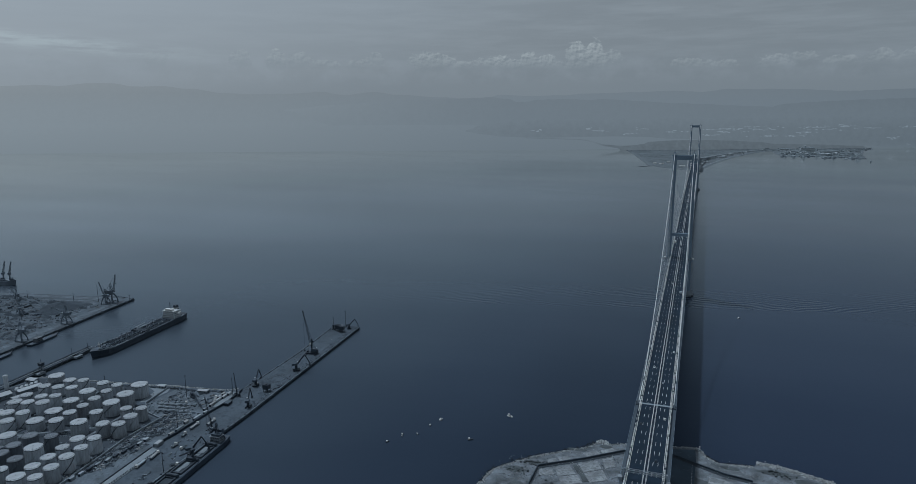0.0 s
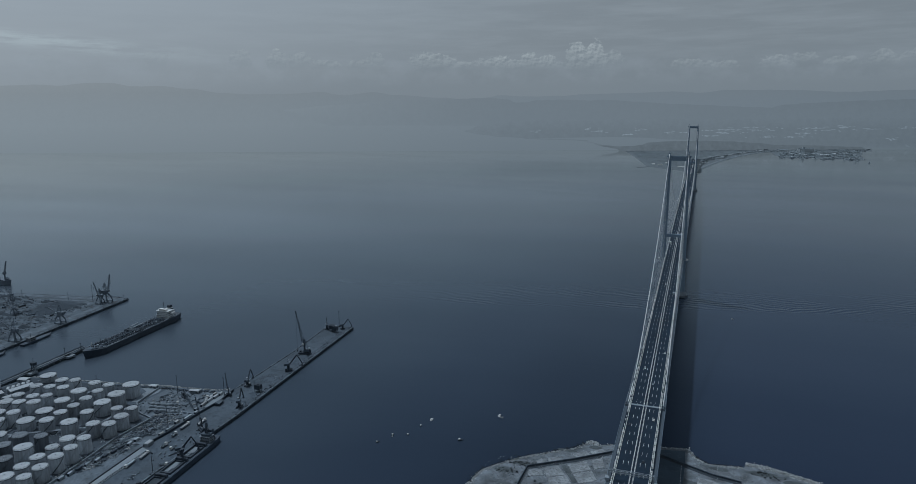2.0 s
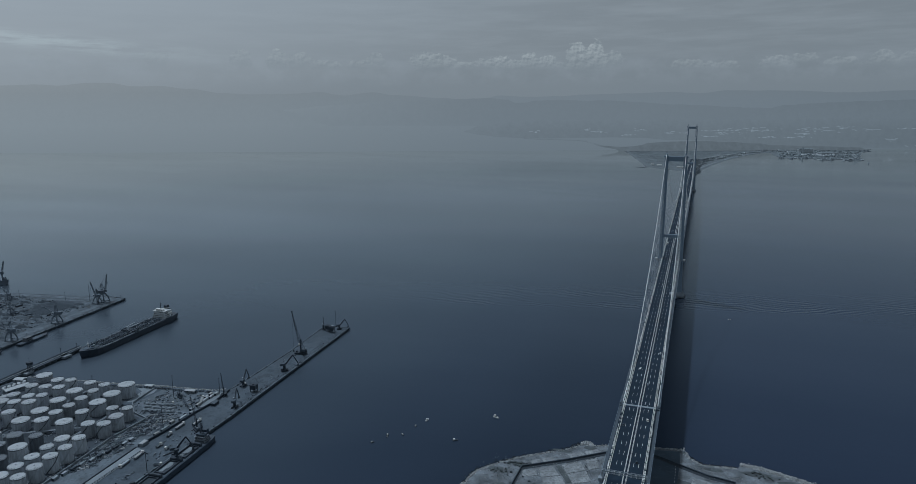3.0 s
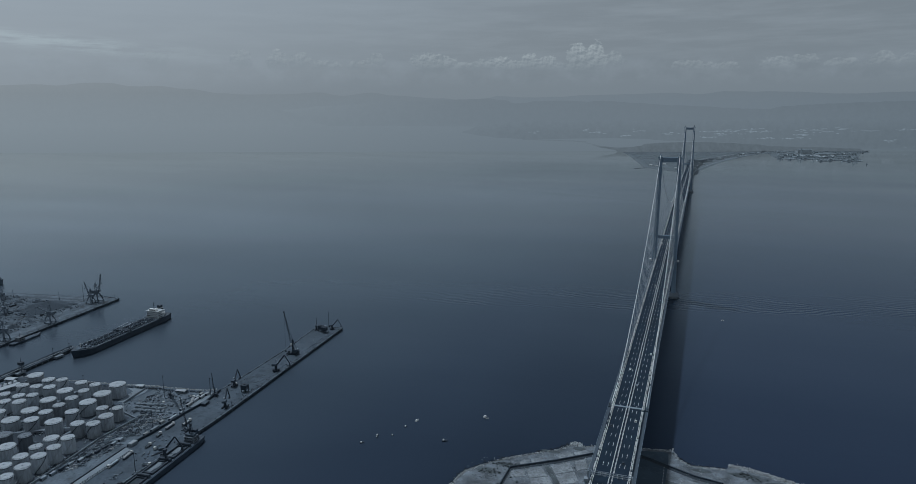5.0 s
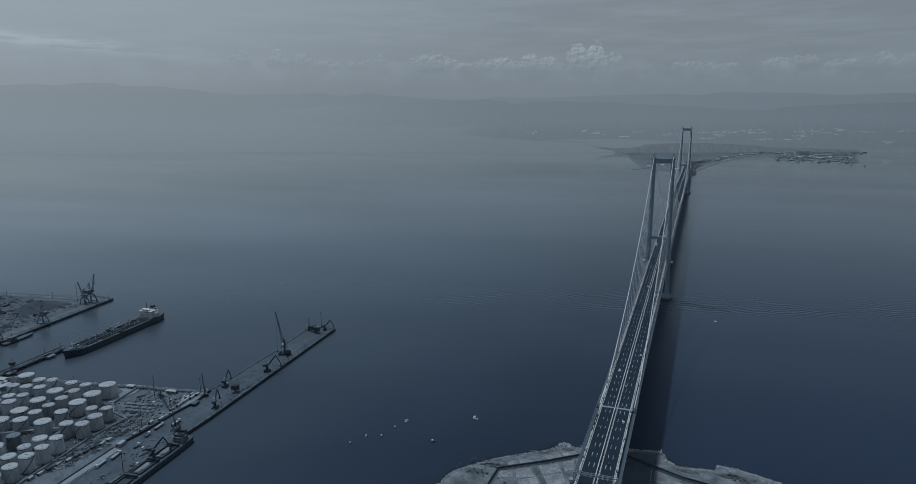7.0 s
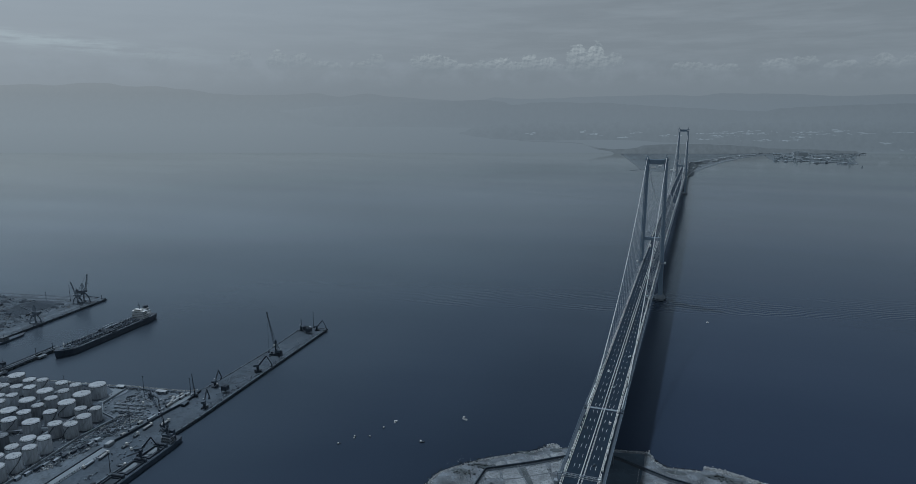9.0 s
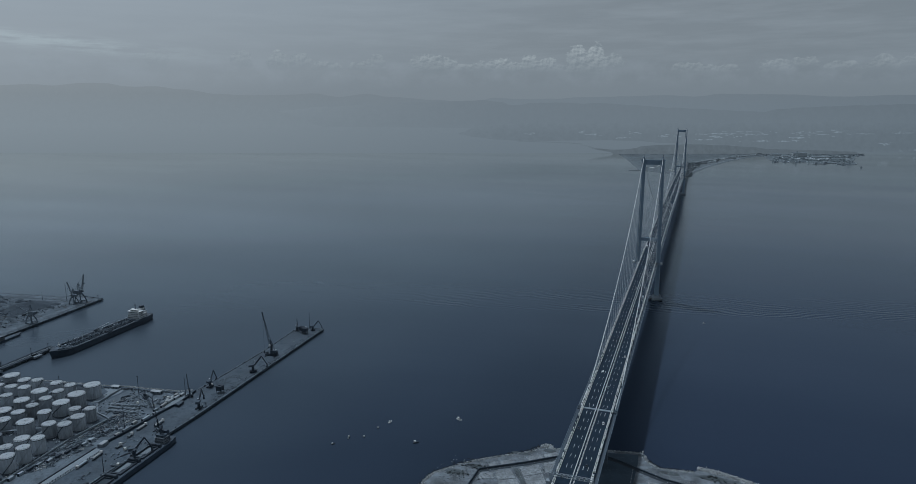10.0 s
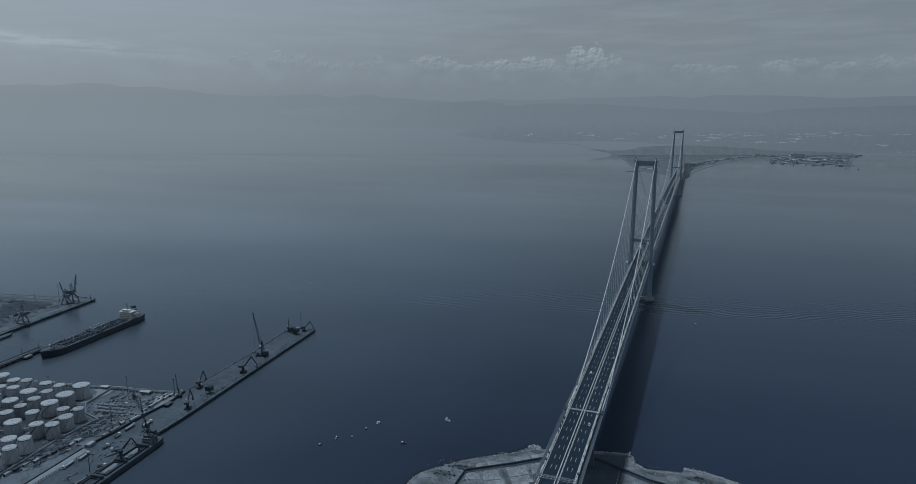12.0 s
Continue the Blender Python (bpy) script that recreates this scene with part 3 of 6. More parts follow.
for y in (-739.0, -860.0, 2270.0, 2400.0):
    for s in (-1, 1):
        part("approach_pier", Mesh().loft([[(s * 4 - 2.0, y - 2, z), (s * 4 + 2.0, y - 2, z), (s * 4 + 2.0, y + 2, z), (s * 4 - 2.0, y + 2, z)] for z in (1.5, road_z(y) - 4.4)]), CONCRETE, bridge)

# the deck of the near side span swings out a little from the tower line
SWING = 0.0016
for ob in bridge.children_recursive:
    for v in ob.data.vertices:
        v.co.x -= SWING * min(0.0, v.co.y)

# gantry over the approach
gantry = thing("sign_gantry", "pale steel truss gantry spanning the approach road", "gantry", (748.0 * SWING, -748.0, road_z(-748.0)))
for yy in (-1.1, 1.1):
    for zz in (6.4, 8.0):
        part("chord", Mesh().beam((-17.0, yy, zz), (17.0, yy, zz), 0.35), GALV, gantry)
for i in range(13):
    xx = -16.8 + 2.8 * i
    part("lacing", Mesh().beam((xx, -1.1, 8.0), (xx, 1.1, 8.0), 0.22).beam((xx, -1.1, 6.4), (xx, -1.1, 8.0), 0.2).beam((xx, 1.1, 6.4), (xx, 1.1, 8.0), 0.2), GALV, gantry)
for s in (-1, 1):
    part("post", Mesh().box(s * 16.4, 0, -1.2, 0.9, 0.9, 9.2), GALV, gantry)
    part("equipment_box", Mesh().box(s * 17.6, -1.0, -1.2, 2.8, 3.6, 3.0).box(s * 17.6, -1.0, 1.8, 3.2, 4.0, 0.25), GALV, gantry, "white equipment cabin beside the deck")
for xx in (-11, -7, 7, 11):
    part("camera_box", Mesh().box(xx, -1.6, 5.4, 0.8, 1.2, 0.7), DARK, gantry)


# ---- traffic ----
def car(x, y, towards, paint, label, long=4.5, tall=1.45):
    t = thing("car" if tall < 2 else "lorry", label, "car" if tall < 2 else "truck", (x - SWING * min(0.0, y), y, road_z(y) + 0.02), 90 if towards else -90, group="traffic on the bridge")
    w = 1.8 if tall < 2 else 2.5
    if tall < 2:
        part("body", Mesh().loft([[(xx, -w / 2, 0.3), (xx, w / 2, 0.3), (xx, w / 2 * k, h), (xx, -w / 2 * k, h)] for xx, h, k in ((-long / 2, 0.8, 0.9), (-long * 0.3, 0.95, 0.97), (long * 0.2, 0.92, 0.97), (long / 2, 0.65, 0.85))]), paint, t)
        part("windows", Mesh().loft([[(xx, -w * 0.46, 0.9), (xx, w * 0.46, 0.9), (xx * 0.75, w * 0.38, 1.38), (xx * 0.75, -w * 0.38, 1.38)] for xx in (-long * 0.36, long * 0.2)]), GLASS, t)
        part("roof", Mesh().box(-long * 0.06, 0, 1.38, long * 0.36, w * 0.74, 0.07), paint, t)
    else:
        part("box_body", Mesh().box(-1.2, 0, 0.9, long - 2.6, w, tall - 0.9), paint, t)
        part("cab", Mesh().box(long / 2 - 1.1, 0, 0.6, 2.0, w * 0.95, 2.2), CABIN, t)
        part("windscreen", Mesh().box(long / 2 - 0.08, 0, 1.7, 0.06, w * 0.8, 0.8), GLASS, t)
    for px in (-long * 0.32, long * 0.32):
        for s in (-1, 1):
            part("wheel", Mesh().tube([(px, s * (w / 2 - 0.22), 0.33), (px, s * (w / 2 + 0.02), 0.33)], 0.34, 10), DARK, t)


for x, y, towards, paint, kind in ((9.6, -640.0, True, CABIN, 0), (6.6, -716.0, True, DARK, 0), (3.4, -560.0, True, GALV, 0), (10.5, -470.0, True, CABIN, 0), (-7.2, -520.0, False, CABIN, 0), (-10.5, -330.0, False, DARK, 0),
                                   (6.6, -388.0, True, DARK, 0), (-3.4, -180.0, False, CABIN, 0), (10.5, -230.0, True, GALV, 2), (-10.5, 120.0, False, CABIN, 2), (6.6, 260.0, True, DARK, 0), (10.5, 560.0, True, CABIN, 2),
                                   (-7.4, 700.0, False, GALV, 0), (-10.5, -655.0, False, DARK, 0)):
    car(x, y, towards, paint, "white box lorry on the bridge road" if kind else "small passenger car on the bridge road", 9.5 if kind else 4.5, 3.4 if kind else 1.45)

# ---- tank farm ----
# Middle of each storage tank, its width and its height.
TANK_PLAN = [
    (-713, -655, 19, 7), (-680, -664, 15, 9), (-658, -664, 13, 12), (-631, -661, 14, 11), (-608, -662, 13, 12), (-578, -658, 19, 15),
    (-687, -692, 14, 12), (-672, -687, 14, 11), (-653, -685, 14, 12), (-629, -685, 18, 11), (-602, -683, 13, 14), (-573, -684, 19, 15),
    (-693, -711, 14, 8), (-671, -710, 14, 9), (-649, -710, 13, 13), (-604, -698, 14, 11), (-572, -705, 18, 14), (-623, -712, 17, 12),
    (-682, -734, 16, 11), (-663, -733, 14, 13), (-647, -728, 15, 13), (-597, -720, 13, 13), (-546, -710, 13, 13), (-529, -706, 12, 14),
    (-620, -737, 18, 11), (-598, -736, 14, 12), (-568, -729, 14, 14)]
TANK_PLAN_TWO = [
    (-669, -754, 16, 9), (-640, -757, 14, 15), (-525, -725, 15, 14), (-646, -771, 15, 11), (-618, -761, 18, 11), (-594, -756, 15, 13),
    (-566, -753, 17, 14), (-539, -748, 14, 14), (-523, -743, 14, 14), (-617, -793, 17, 10), (-589, -790, 15, 13), (-564, -787, 13, 15),
    (-545, -774, 15, 9), (-520, -776, 13, 15), (-544, -792, 13, 9), (-516, -795, 13, 15), (-562, -808, 17, 14), (-586, -810, 14, 13),
    (-583, -825, 14, 13), (-558, -830, 14, 14), (-539, -812, 14, 10), (-515, -812, 14, 15), (-534, -832, 14, 12), (-513, -830, 14, 14),
    (-555, -847, 13, 13), (-532, -850, 16, 12), (-515, -845, 13, 12)]
GREY_TANKS = {(-589, -790), (-564, -787), (-586, -810), (-583, -825), (-558, -830)}


DULL_TANKS = {(-578, -658), (-573, -684), (-572, -705), (-629, -685), (-623, -712), (-597, -720), (-598, -736), (-568, -729), (-566, -753), (-525, -725), (-523, -743), (-539, -748), (-546, -710), (-529, -706), (-618, -761), (-620, -737)}


def storage_tank(x, y, width, height, grey, rng):
    r = width / 2 * 0.97
    dull = (x, y) in DULL_TANKS
    t = thing("storage_tank", "grey steel storage tank with a stained flat cone roof" if grey else "dull grey steel storage tank with a pale cone roof" if dull else "white steel storage tank with a pale cone roof and rim railing",
              "storage tank", (x, y, 3.0), group="tanks of the tank farm")
    paint = TANK_GREY if grey else TANK_DULL if dull else TANK_WHITE
    n = 32
    shell = Mesh()
    rings = []
    for k in range(5):                       # plate courses, with a slight ledge at each weld
        for z, rr in ((height * k / 5, r), (height * (k + 1) / 5 - 0.05, r), (height * (k + 1) / 5, r - 0.03)):
            rings.append([(rr * math.cos(2 * math.pi * i / n), rr * math.sin(2 * math.pi * i / n), z) for i in range(n)])
    shell.loft(rings)
    part("shell", shell, paint, t)
    roof = Mesh()
    edge = [(1.02 * r * math.cos(2 * math.pi * i / n), 1.02 * r * math.sin(2 * math.pi * i / n)) for i in range(n)]
    roof.loft([[(a, b, height) for a, b in edge], [(a, b, height + 0.22) for a, b in edge],
               [(a * 0.5, b * 0.5, height + 0.06 * r + 0.22) for a, b in edge], [(a * 0.03, b * 0.03, height + 0.11 * r + 0.22) for a, b in edge]])
    part("roof", roof, TANK_GREY if grey else ROOF_WHITE, t)
    seams = Mesh()
    for i in range(8):
        a = 2 * math.pi * i / 8 + 0.3
        seams.beam((0.06 * r * math.cos(a), 0.06 * r * math.sin(a), height + 0.11 * r + 0.24), (r * math.cos(a), r * math.sin(a), height + 0.27), 0.09, 0.06)
    part("roof_seams", seams, paint, t)
    rail = Mesh()
    for i in range(0, n, 2):
        a = 2 * math.pi * i / n
        rail.beam((r * math.cos(a), r * math.sin(a), height + 0.1), (r * math.cos(a), r * math.sin(a), height + 1.3), 0.14)
    for z in (0.75, 1.3):
        ring = [(r * math.cos(2 * math.pi * i / n), r * math.sin(2 * math.pi * i / n), height + z) for i in range(n + 1)]
        rail.tube(ring, 0.07, 4)
    part("railing", rail, DARK, t, "dark rim railing")
    rim = [[(rr * math.cos(2 * math.pi * i / n), rr * math.sin(2 * math.pi * i / n), z) for i in range(n)] for rr, z in ((r, height - 0.75), (r + 0.35, height - 0.7), (r + 0.35, height - 0.35), (r, height - 0.3))]
    part("wind_girder", Mesh().loft(rim), DARK if rng.random() < 0.6 else TANK_GREY, t, "dark ring round the top of the shell")
    start = rng.uniform(3.6, 5.2)
    stair = Mesh()
    steps = 26
    run = 0.55 * math.pi
    for i in range(steps):                   # stair that winds up the shell
        a, z = start + run * i / steps, height * (i + 1) / steps
        stair.box((r + 0.5) * math.cos(a), (r + 0.35) * math.sin(a), z - 0.3, 0.7, 0.8, 0.18, math.degrees(a))
    stair.tube([((r + 1.0) * math.cos(start + run * i / 12), (r + 1.0) * math.sin(start + run * i / 12), height * i / 12 + 1.0) for i in range(13)], 0.1, 4)
    part("stair", stair, DARK if rng.random() < 0.25 else paint, t)
    a = rng.uniform(0, 6.28)
    part("vent", Mesh().drum(0.0, 0.0, height + 0.1 * r, 0.5, 1.1, 10), GALV, t)
    part("hatch", Mesh().drum(0.6 * r * math.cos(a), 0.6 * r * math.sin(a), height + 0.3, 0.4, 0.9, 10), GALV, t)
    part("pipe", Mesh().tube([(r * math.cos(start - 0.6) * 0.99, r * math.sin(start - 0.6) * 0.99, 1.0), ((r + 2.5) * math.cos(start - 0.6), (r + 2.5) * math.sin(start - 0.6), 1.0),
                              ((r + 2.5) * math.cos(start - 0.6), (r + 2.5) * math.sin(start - 0.6), 0.1)], 0.3, 6), GALV, t)


rng = random.Random(11)
for x, y, width, height in TANK_PLAN + TANK_PLAN_TWO:
    storage_tank(x, y, width, height, (x, y) in GREY_TANKS, rng)


def wall_line(name, points, width, height, base, material, label, category):
    m = Mesh()
    for a, b in zip(points, points[1:]):
        m.beam((a[0], a[1], base + height / 2), (b[0], b[1], base + height / 2), width, height)
    return setting(name, m, material, label, category)


wall_line("wall_bund_1", [(-563, -632), (-556, -673), (-535, -692), (-511, -699), (-512, -747), (-507, -778), (-502, -815), (-494, -880)], 0.9, 2.2, 3.0, CONCRETE, "low concrete wall round the tank farm", "wall")
wall_line("wall_bund_2", [(-632, -655), (-631, -780), (-620, -880)], 0.7, 1.4, 3.0, CONCRETE, "low concrete wall between rows of tanks", "wall")
wall_line("wall_bund_3", [(-552, -672), (-551, -730), (-546, -770), (-545, -860)], 0.7, 1.2, 3.0, CONCRETE, "low concrete wall between rows of tanks", "wall")
setting("road_tank_farm", Mesh().prism([(-590, -634), (-560, -629), (-556, -640), (-560, -668), (-566, -672), (-572, -642)], 3.0, 3.12), CONCRETE, "pale concrete service road beside the tanks", "road")
setting("ground_tank_farm", Mesh().prism([(-742, -657), (-640, -643), (-590, -638), (-566, -678), (-521, -697), (-517, -760), (-508, -880), (-500, -1400), (-780, -1400), (-757, -760)], 3.0, 3.06),
        FARM, "dark ground of the tank farm", "ground")
setting("ground_scrap_yard", Mesh().prism([(-552, -628), (-490, -616), (-475, -608), (-470.9, -629), (-470, -642), (-471.4, -668), (-470.9, -720), (-474, -748), (-490, -800), (-500, -860), (-506, -838), (-511, -760), (-510, -701), (-534, -695), (-555, -676)], 3.0, 3.07),
        SCRAP_DIRT, "dirt yard strewn with scrap and timber", "ground")
setting("road_quay_ramp", Mesh().prism([(-472.5, -752), (-461.4, -754), (-457.3, -816.6), (-451.7, -900), (-458.9, -900), (-466.3, -819.7)], 3.0, 3.3), CONCRETE, "pale concrete strip beside the quay apron", "road")
setting("ground_dirt_strip", Mesh().prism([(-476, -746), (-473, -753), (-466.8, -820), (-459.5, -900), (-506, -900), (-492, -800)], 3.0, 3.09), SCRAP_DIRT, "bare pale dirt beside the quay apron", "ground")
setting("road_yard_edge", Mesh().prism([(-494, -618), (-478, -614.5), (-471.5, -634), (-470, -656), (-477, -654), (-484, -634)], 3.0, 3.25), CONCRETE, "pale concrete strip at the head of the pier", "road")

# pipe racks through the tank farm
for k, (a, b) in enumerate((((-555, -700), (-640, -748)), ((-545, -735), (-620, -782)), ((-630, -660), (-604, -860)), ((-553, -690), (-540, -860)), ((-700, -690), (-640, -705)))):
    rack = thing("pipe_rack", "steel pipe rack with grey product pipes between the tanks", "pipe rack", (0, 0, 0), group="pipe racks")
    d = Vector((b[0] - a[0], b[1] - a[1], 0))
    side = Vector((-d.y, d.x, 0)).normalized()
    n = max(2, round(d.length / 10))
    for i in range(n + 1):
        p = Vector((a[0], a[1], 3.0)) + d * (i / n)
        part("post", Mesh().beam(p - side * 1.4, p - side * 1.4 + Vector((0, 0, 3.2)), 0.3).beam(p + side * 1.4, p + side * 1.4 + Vector((0, 0, 3.2)), 0.3)
             .beam(p - side * 1.7 + Vector((0, 0, 3.2)), p + side * 1.7 + Vector((0, 0, 3.2)), 0.3), GALV, rack)
    for o in (-1.2, -0.4, 0.4, 1.2):
        part("pipe", Mesh().tube([Vector((a[0], a[1], 6.6)) + side * o, Vector((b[0], b[1], 6.6)) + side * o], 0.28, 6), GALV, rack)


# ---- sheds and yard goods ----
def shed(x, y, z, length, width, height, turn, name="shed", label="low shed with a pale sheet roof", material=None, roof=None):
    t = thing(name, label, "building", (x, y, z), turn)
    part("wall", Mesh().box(0, 0, 0, length, width, height), material or CONCRETE, t)
    e = 0.5
    part("roof", Mesh().loft([[(s * (length / 2 + e), -width / 2 - e, height), (s * (length / 2 + e), 0, height + width * 0.16), (s * (length / 2 + e), width / 2 + e, height),
                               (s * (length / 2 + e), 0, height - 0.02)] for s in (-1, 1)]), roof or ROOF_WHITE, t)
    for i in range(max(1, int(length // 6))):
        part("window", Mesh().box(-length / 2 + 3 + i * 6, -width / 2 - 0.03, height * 0.45, 1.6, 0.08, 1.2), GLASS, t)
    part("door", Mesh().box(length / 2 + 0.03, 0, 0, 0.08, min(3.0, width * 0.4), height * 0.75), DARK, t)
    return t


for x, y, l, w, h, turn in ((-716, -690, 26, 9, 5, 75), (-728, -718, 22, 12, 5, 78), (-704, -712, 16, 8, 5, 75), (-738, -668, 12, 8, 4, 10), (-514, -626, 12, 5, 3.4, 8),
                            (-572, -630, 9, 5, 3, 12), (-690, -755, 20, 9, 5, 70)):
    shed(x, y, 3.0, l, w, h, turn)
column = thing("stack", "tall white cylindrical column beside low sheds", "column", (-748, -694, 3.0))
part("shaft", Mesh().drum(0, 0, 0, 2.6, 17, 20), TANK_WHITE, column)
part("cap", Mesh().drum(0, 0, 17, 2.8, 0.8, 20, 2.2), ROOF_WHITE, column)

for row in range(2):
    for k in range(5):
        small = thing("small_tank", "small white upright tank in a double row by the sheds", "tank", (-722 - 3.0 * row - 1.2 * k, -676 - 5.5 * k + 3 * row, 3.0), group="small upright tanks")
        part("shell", Mesh().drum(0, 0, 0, 1.9, 5.0, 14), TANK_WHITE, small)
        part("cap", Mesh().drum(0, 0, 5.0, 1.95, 0.5, 14, 0.5), ROOF_WHITE, small)

PILE_COLOURS = [SCRAP_DIRT, GALV, DARK, YARD, SHIP_DECK, CONCRETE, YARD, CARGO]


def scrap_heap(x, y, r, count, rng):
    """A heap of loose bars, plates and blocks."""
    m = Mesh()
    for _ in range(count):
        a, d = rng.uniform(0, 6.28), r * math.sqrt(rng.random())
        z = max(0.0, 1.5 * (1 - d / r)) * rng.random()
        tilt = Matrix.Rotation(rng.uniform(-0.3, 0.3), 3, "X")
        m.box(x + d * math.cos(a), y + 1.6 * d * math.sin(a), 3.0 + z, rng.uniform(0.4, 2.8), rng.uniform(0.25, 0.9), rng.uniform(0.25, 0.8), rng.uniform(0, 180), tilt)
    return m


rng = random.Random(5)
for k in range(130):                          # belt of scrap beside the tank farm wall
    f = rng.random()
    x, y = -493 + rng.uniform(-15, 16) - 8 * f, -684 - 125 * f
    if x > -470 - 0.1 * (y + 690) * -1 or x < -513 + 0.03 * (y + 690):
        continue
    ob = part("scrap_heap", scrap_heap(x, y, rng.uniform(1.5, 4.0), rng.randint(8, 18), rng), rng.choice(PILE_COLOURS))
    tagged(ob, "loose heap of scrap bars and blocks on the dirt", "scrap heap", "scrap heaps in the yard", "stuff")
for k in range(55):
    x, y = rng.uniform(-543, -474), rng.uniform(-696, -628)
    if x > -490 - 0.45 * (y + 620) or (x < -528 and y < -660):
        continue
    ob = part("scrap_heap", scrap_heap(x, y, rng.uniform(1.0, 3.2), rng.randint(6, 14), rng), rng.choice(PILE_COLOURS))
    tagged(ob, "loose heap of scrap bars and blocks on the dirt", "scrap heap", "scrap heaps in the yard", "stuff")


LOG = Mesh().tube([(-2.3, 0, 0), (2.3, 0, 0)], 0.38, 6).data("log", CONCRETE)


def stack_of_logs(x, y, turn):
    t = thing("timber_stack", "stack of pale timber lying on the yard", "timber", (x, y, 3.0), turn, group="timber stacks")
    for row in range(3):
        for i in range(6 - row):
            log = part("log", LOG, CONCRETE, t)
            log.location = (0, (i - (5 - row) / 2) * 0.8, 0.4 + 0.65 * row)


for row in range(3):
    for k in range(8):
        stack_of_logs(-538 + 4.6 * k + 4.0 * row + rng.uniform(-0.8, 0.8), -668 + 1.0 * k - 7.5 * row + rng.uniform(-1, 1), rng.choice((100, 96, 60, 130)))


def container(x, y, z, turn, colour, long=12.2):
    t = thing("container", "steel cargo container on the quay", "container", (x, y, z), turn, group="containers on the quay")
    m = Mesh().box(0, 0, 0.15, long, 2.4, 2.4)
    part("body", m, colour, t)
    ribs = Mesh()
    for i in range(int(long)):
        for s in (-1, 1):
            ribs.box(-long / 2 + 0.6 + i, s * 1.22, 0.3, 0.5, 0.06, 2.1)
    tagged(part("ribs", ribs, colour, t), kind="stuff")
    for s in (-1, 1):
        part("end_frame", Mesh().box(s * long / 2, 0, 0, 0.16, 2.48, 2.6), DARK, t)


for x, y, long in ((-481, -650, 12.2), (-482, -639.5, 12.2), (-481.5, -629.5, 9.0), (-481, -621, 6.1), (-486, -632, 6.1), (-487, -624, 6.1)):
    container(x, y, 3.25, 98, rng.choice((CARGO, ROOF_WHITE)), long)
for x, y, long in ((-474.5, -684, 12.2), (-474, -671, 6.1), (-474, -711, 12.2), (-474, -724, 6.1), (-478, -697, 6.1), (-480, -664, 6.1)):
    container(x, y, 3.1, 92, rng.choice((GALV, CONCRETE, DARK, CARGO)), long)
for k in range(10):
    container(-488 - 1.2 * k + rng.uniform(-1, 1), -742 - 9 * k, 3.1, 98, rng.choice((DARK, GALV, CONCRETE)), 6.1)


def truck(x, y, z, turn, load, rng, name="truck"):
    t = thing(name, "articulated lorry with a long trailer on the quay" if load else "small flat lorry on the quay", "truck", (x, y, z), turn, group="lorries")
    long = 11.0 if load else 5.0
    part("cab", Mesh().box(long / 2 + 1.6, 0, 0.9, 2.2, 2.4, 2.2).box(long / 2 + 1.4, 0, 3.1, 1.6, 2.3, 0.4), CABIN, t, "white cab")
    part("windscreen", Mesh().box(long / 2 + 2.72, 0, 1.9, 0.06, 2.1, 0.9), GLASS, t)
    part("chassis", Mesh().box(0.6, 0, 0.8, long + 3.5, 1.0, 0.3), DARK, t)
    part("bed", Mesh().box(0, 0, 1.15, long, 2.45, 0.25).box(0, 1.2, 1.4, long, 0.1, 1.0).box(0, -1.2, 1.4, long, 0.1, 1.0).box(-long / 2, 0, 1.4, 0.1, 2.4, 1.0), GALV, t)
    if load:
        part("load", Mesh().box(0, 0, 1.4, long - 0.4, 2.2, 1.1), rng.choice((CARGO, DARK, GALV)), t)
    for px in (long / 2 + 1.8, long / 2 - 1.0, -long / 2 + 1.2, -long / 2 + 2.4):
        for s in (-1, 1):
            part("wheel", Mesh().tube([(px, s * 1.0, 0.5), (px, s * 1.28, 0.5)], 0.5, 12), DARK, t)


for x, y, turn, load in ((-457, -766, 100, True), (-458, -781, 278, True), (-428, -773, 20, False), (-453, -744, 95, False), (-463, -703, 95, True), (-460, -722, 100, False), (-441, -742, 260, False), (-486, -640, 120, True),
                         (-452, -690, 95, True), (-467, -590, 95, False), (-515, -660, 30, False)):
    truck(x, y, 3.0, turn, load, rng)


# ---- cranes ----
def lattice(m, a, b, wide, narrow, chord, bays):
    """A four-chord lattice boom from a to b."""
    a, b = Vector(a), Vector(b)
    d = (b - a).normalized()
    side = d.cross(Vector((0, 0, 1)) if abs(d.z) < 0.95 else Vector((0, 1, 0))).normalized()
    up = side.cross(d)
    ends = []
    for i, j in ((-1, -1), (1, -1), (1, 1), (-1, 1)):
        ends.append((a + side * (i * wide / 2) + up * (j * wide / 2), b + side * (i * narrow / 2) + up * (j * narrow / 2)))
        m.beam(*ends[-1], chord)
    for k in range(bays):
        for e in range(4):
            (p0, p1), (q0, q1) = ends[e], ends[(e + 1) % 4]
            f0, f1 = k / bays, (k + 1) / bays
            m.beam(p0.lerp(p1, f0), q0.lerp(q1, f1), chord * 0.6)
    return m


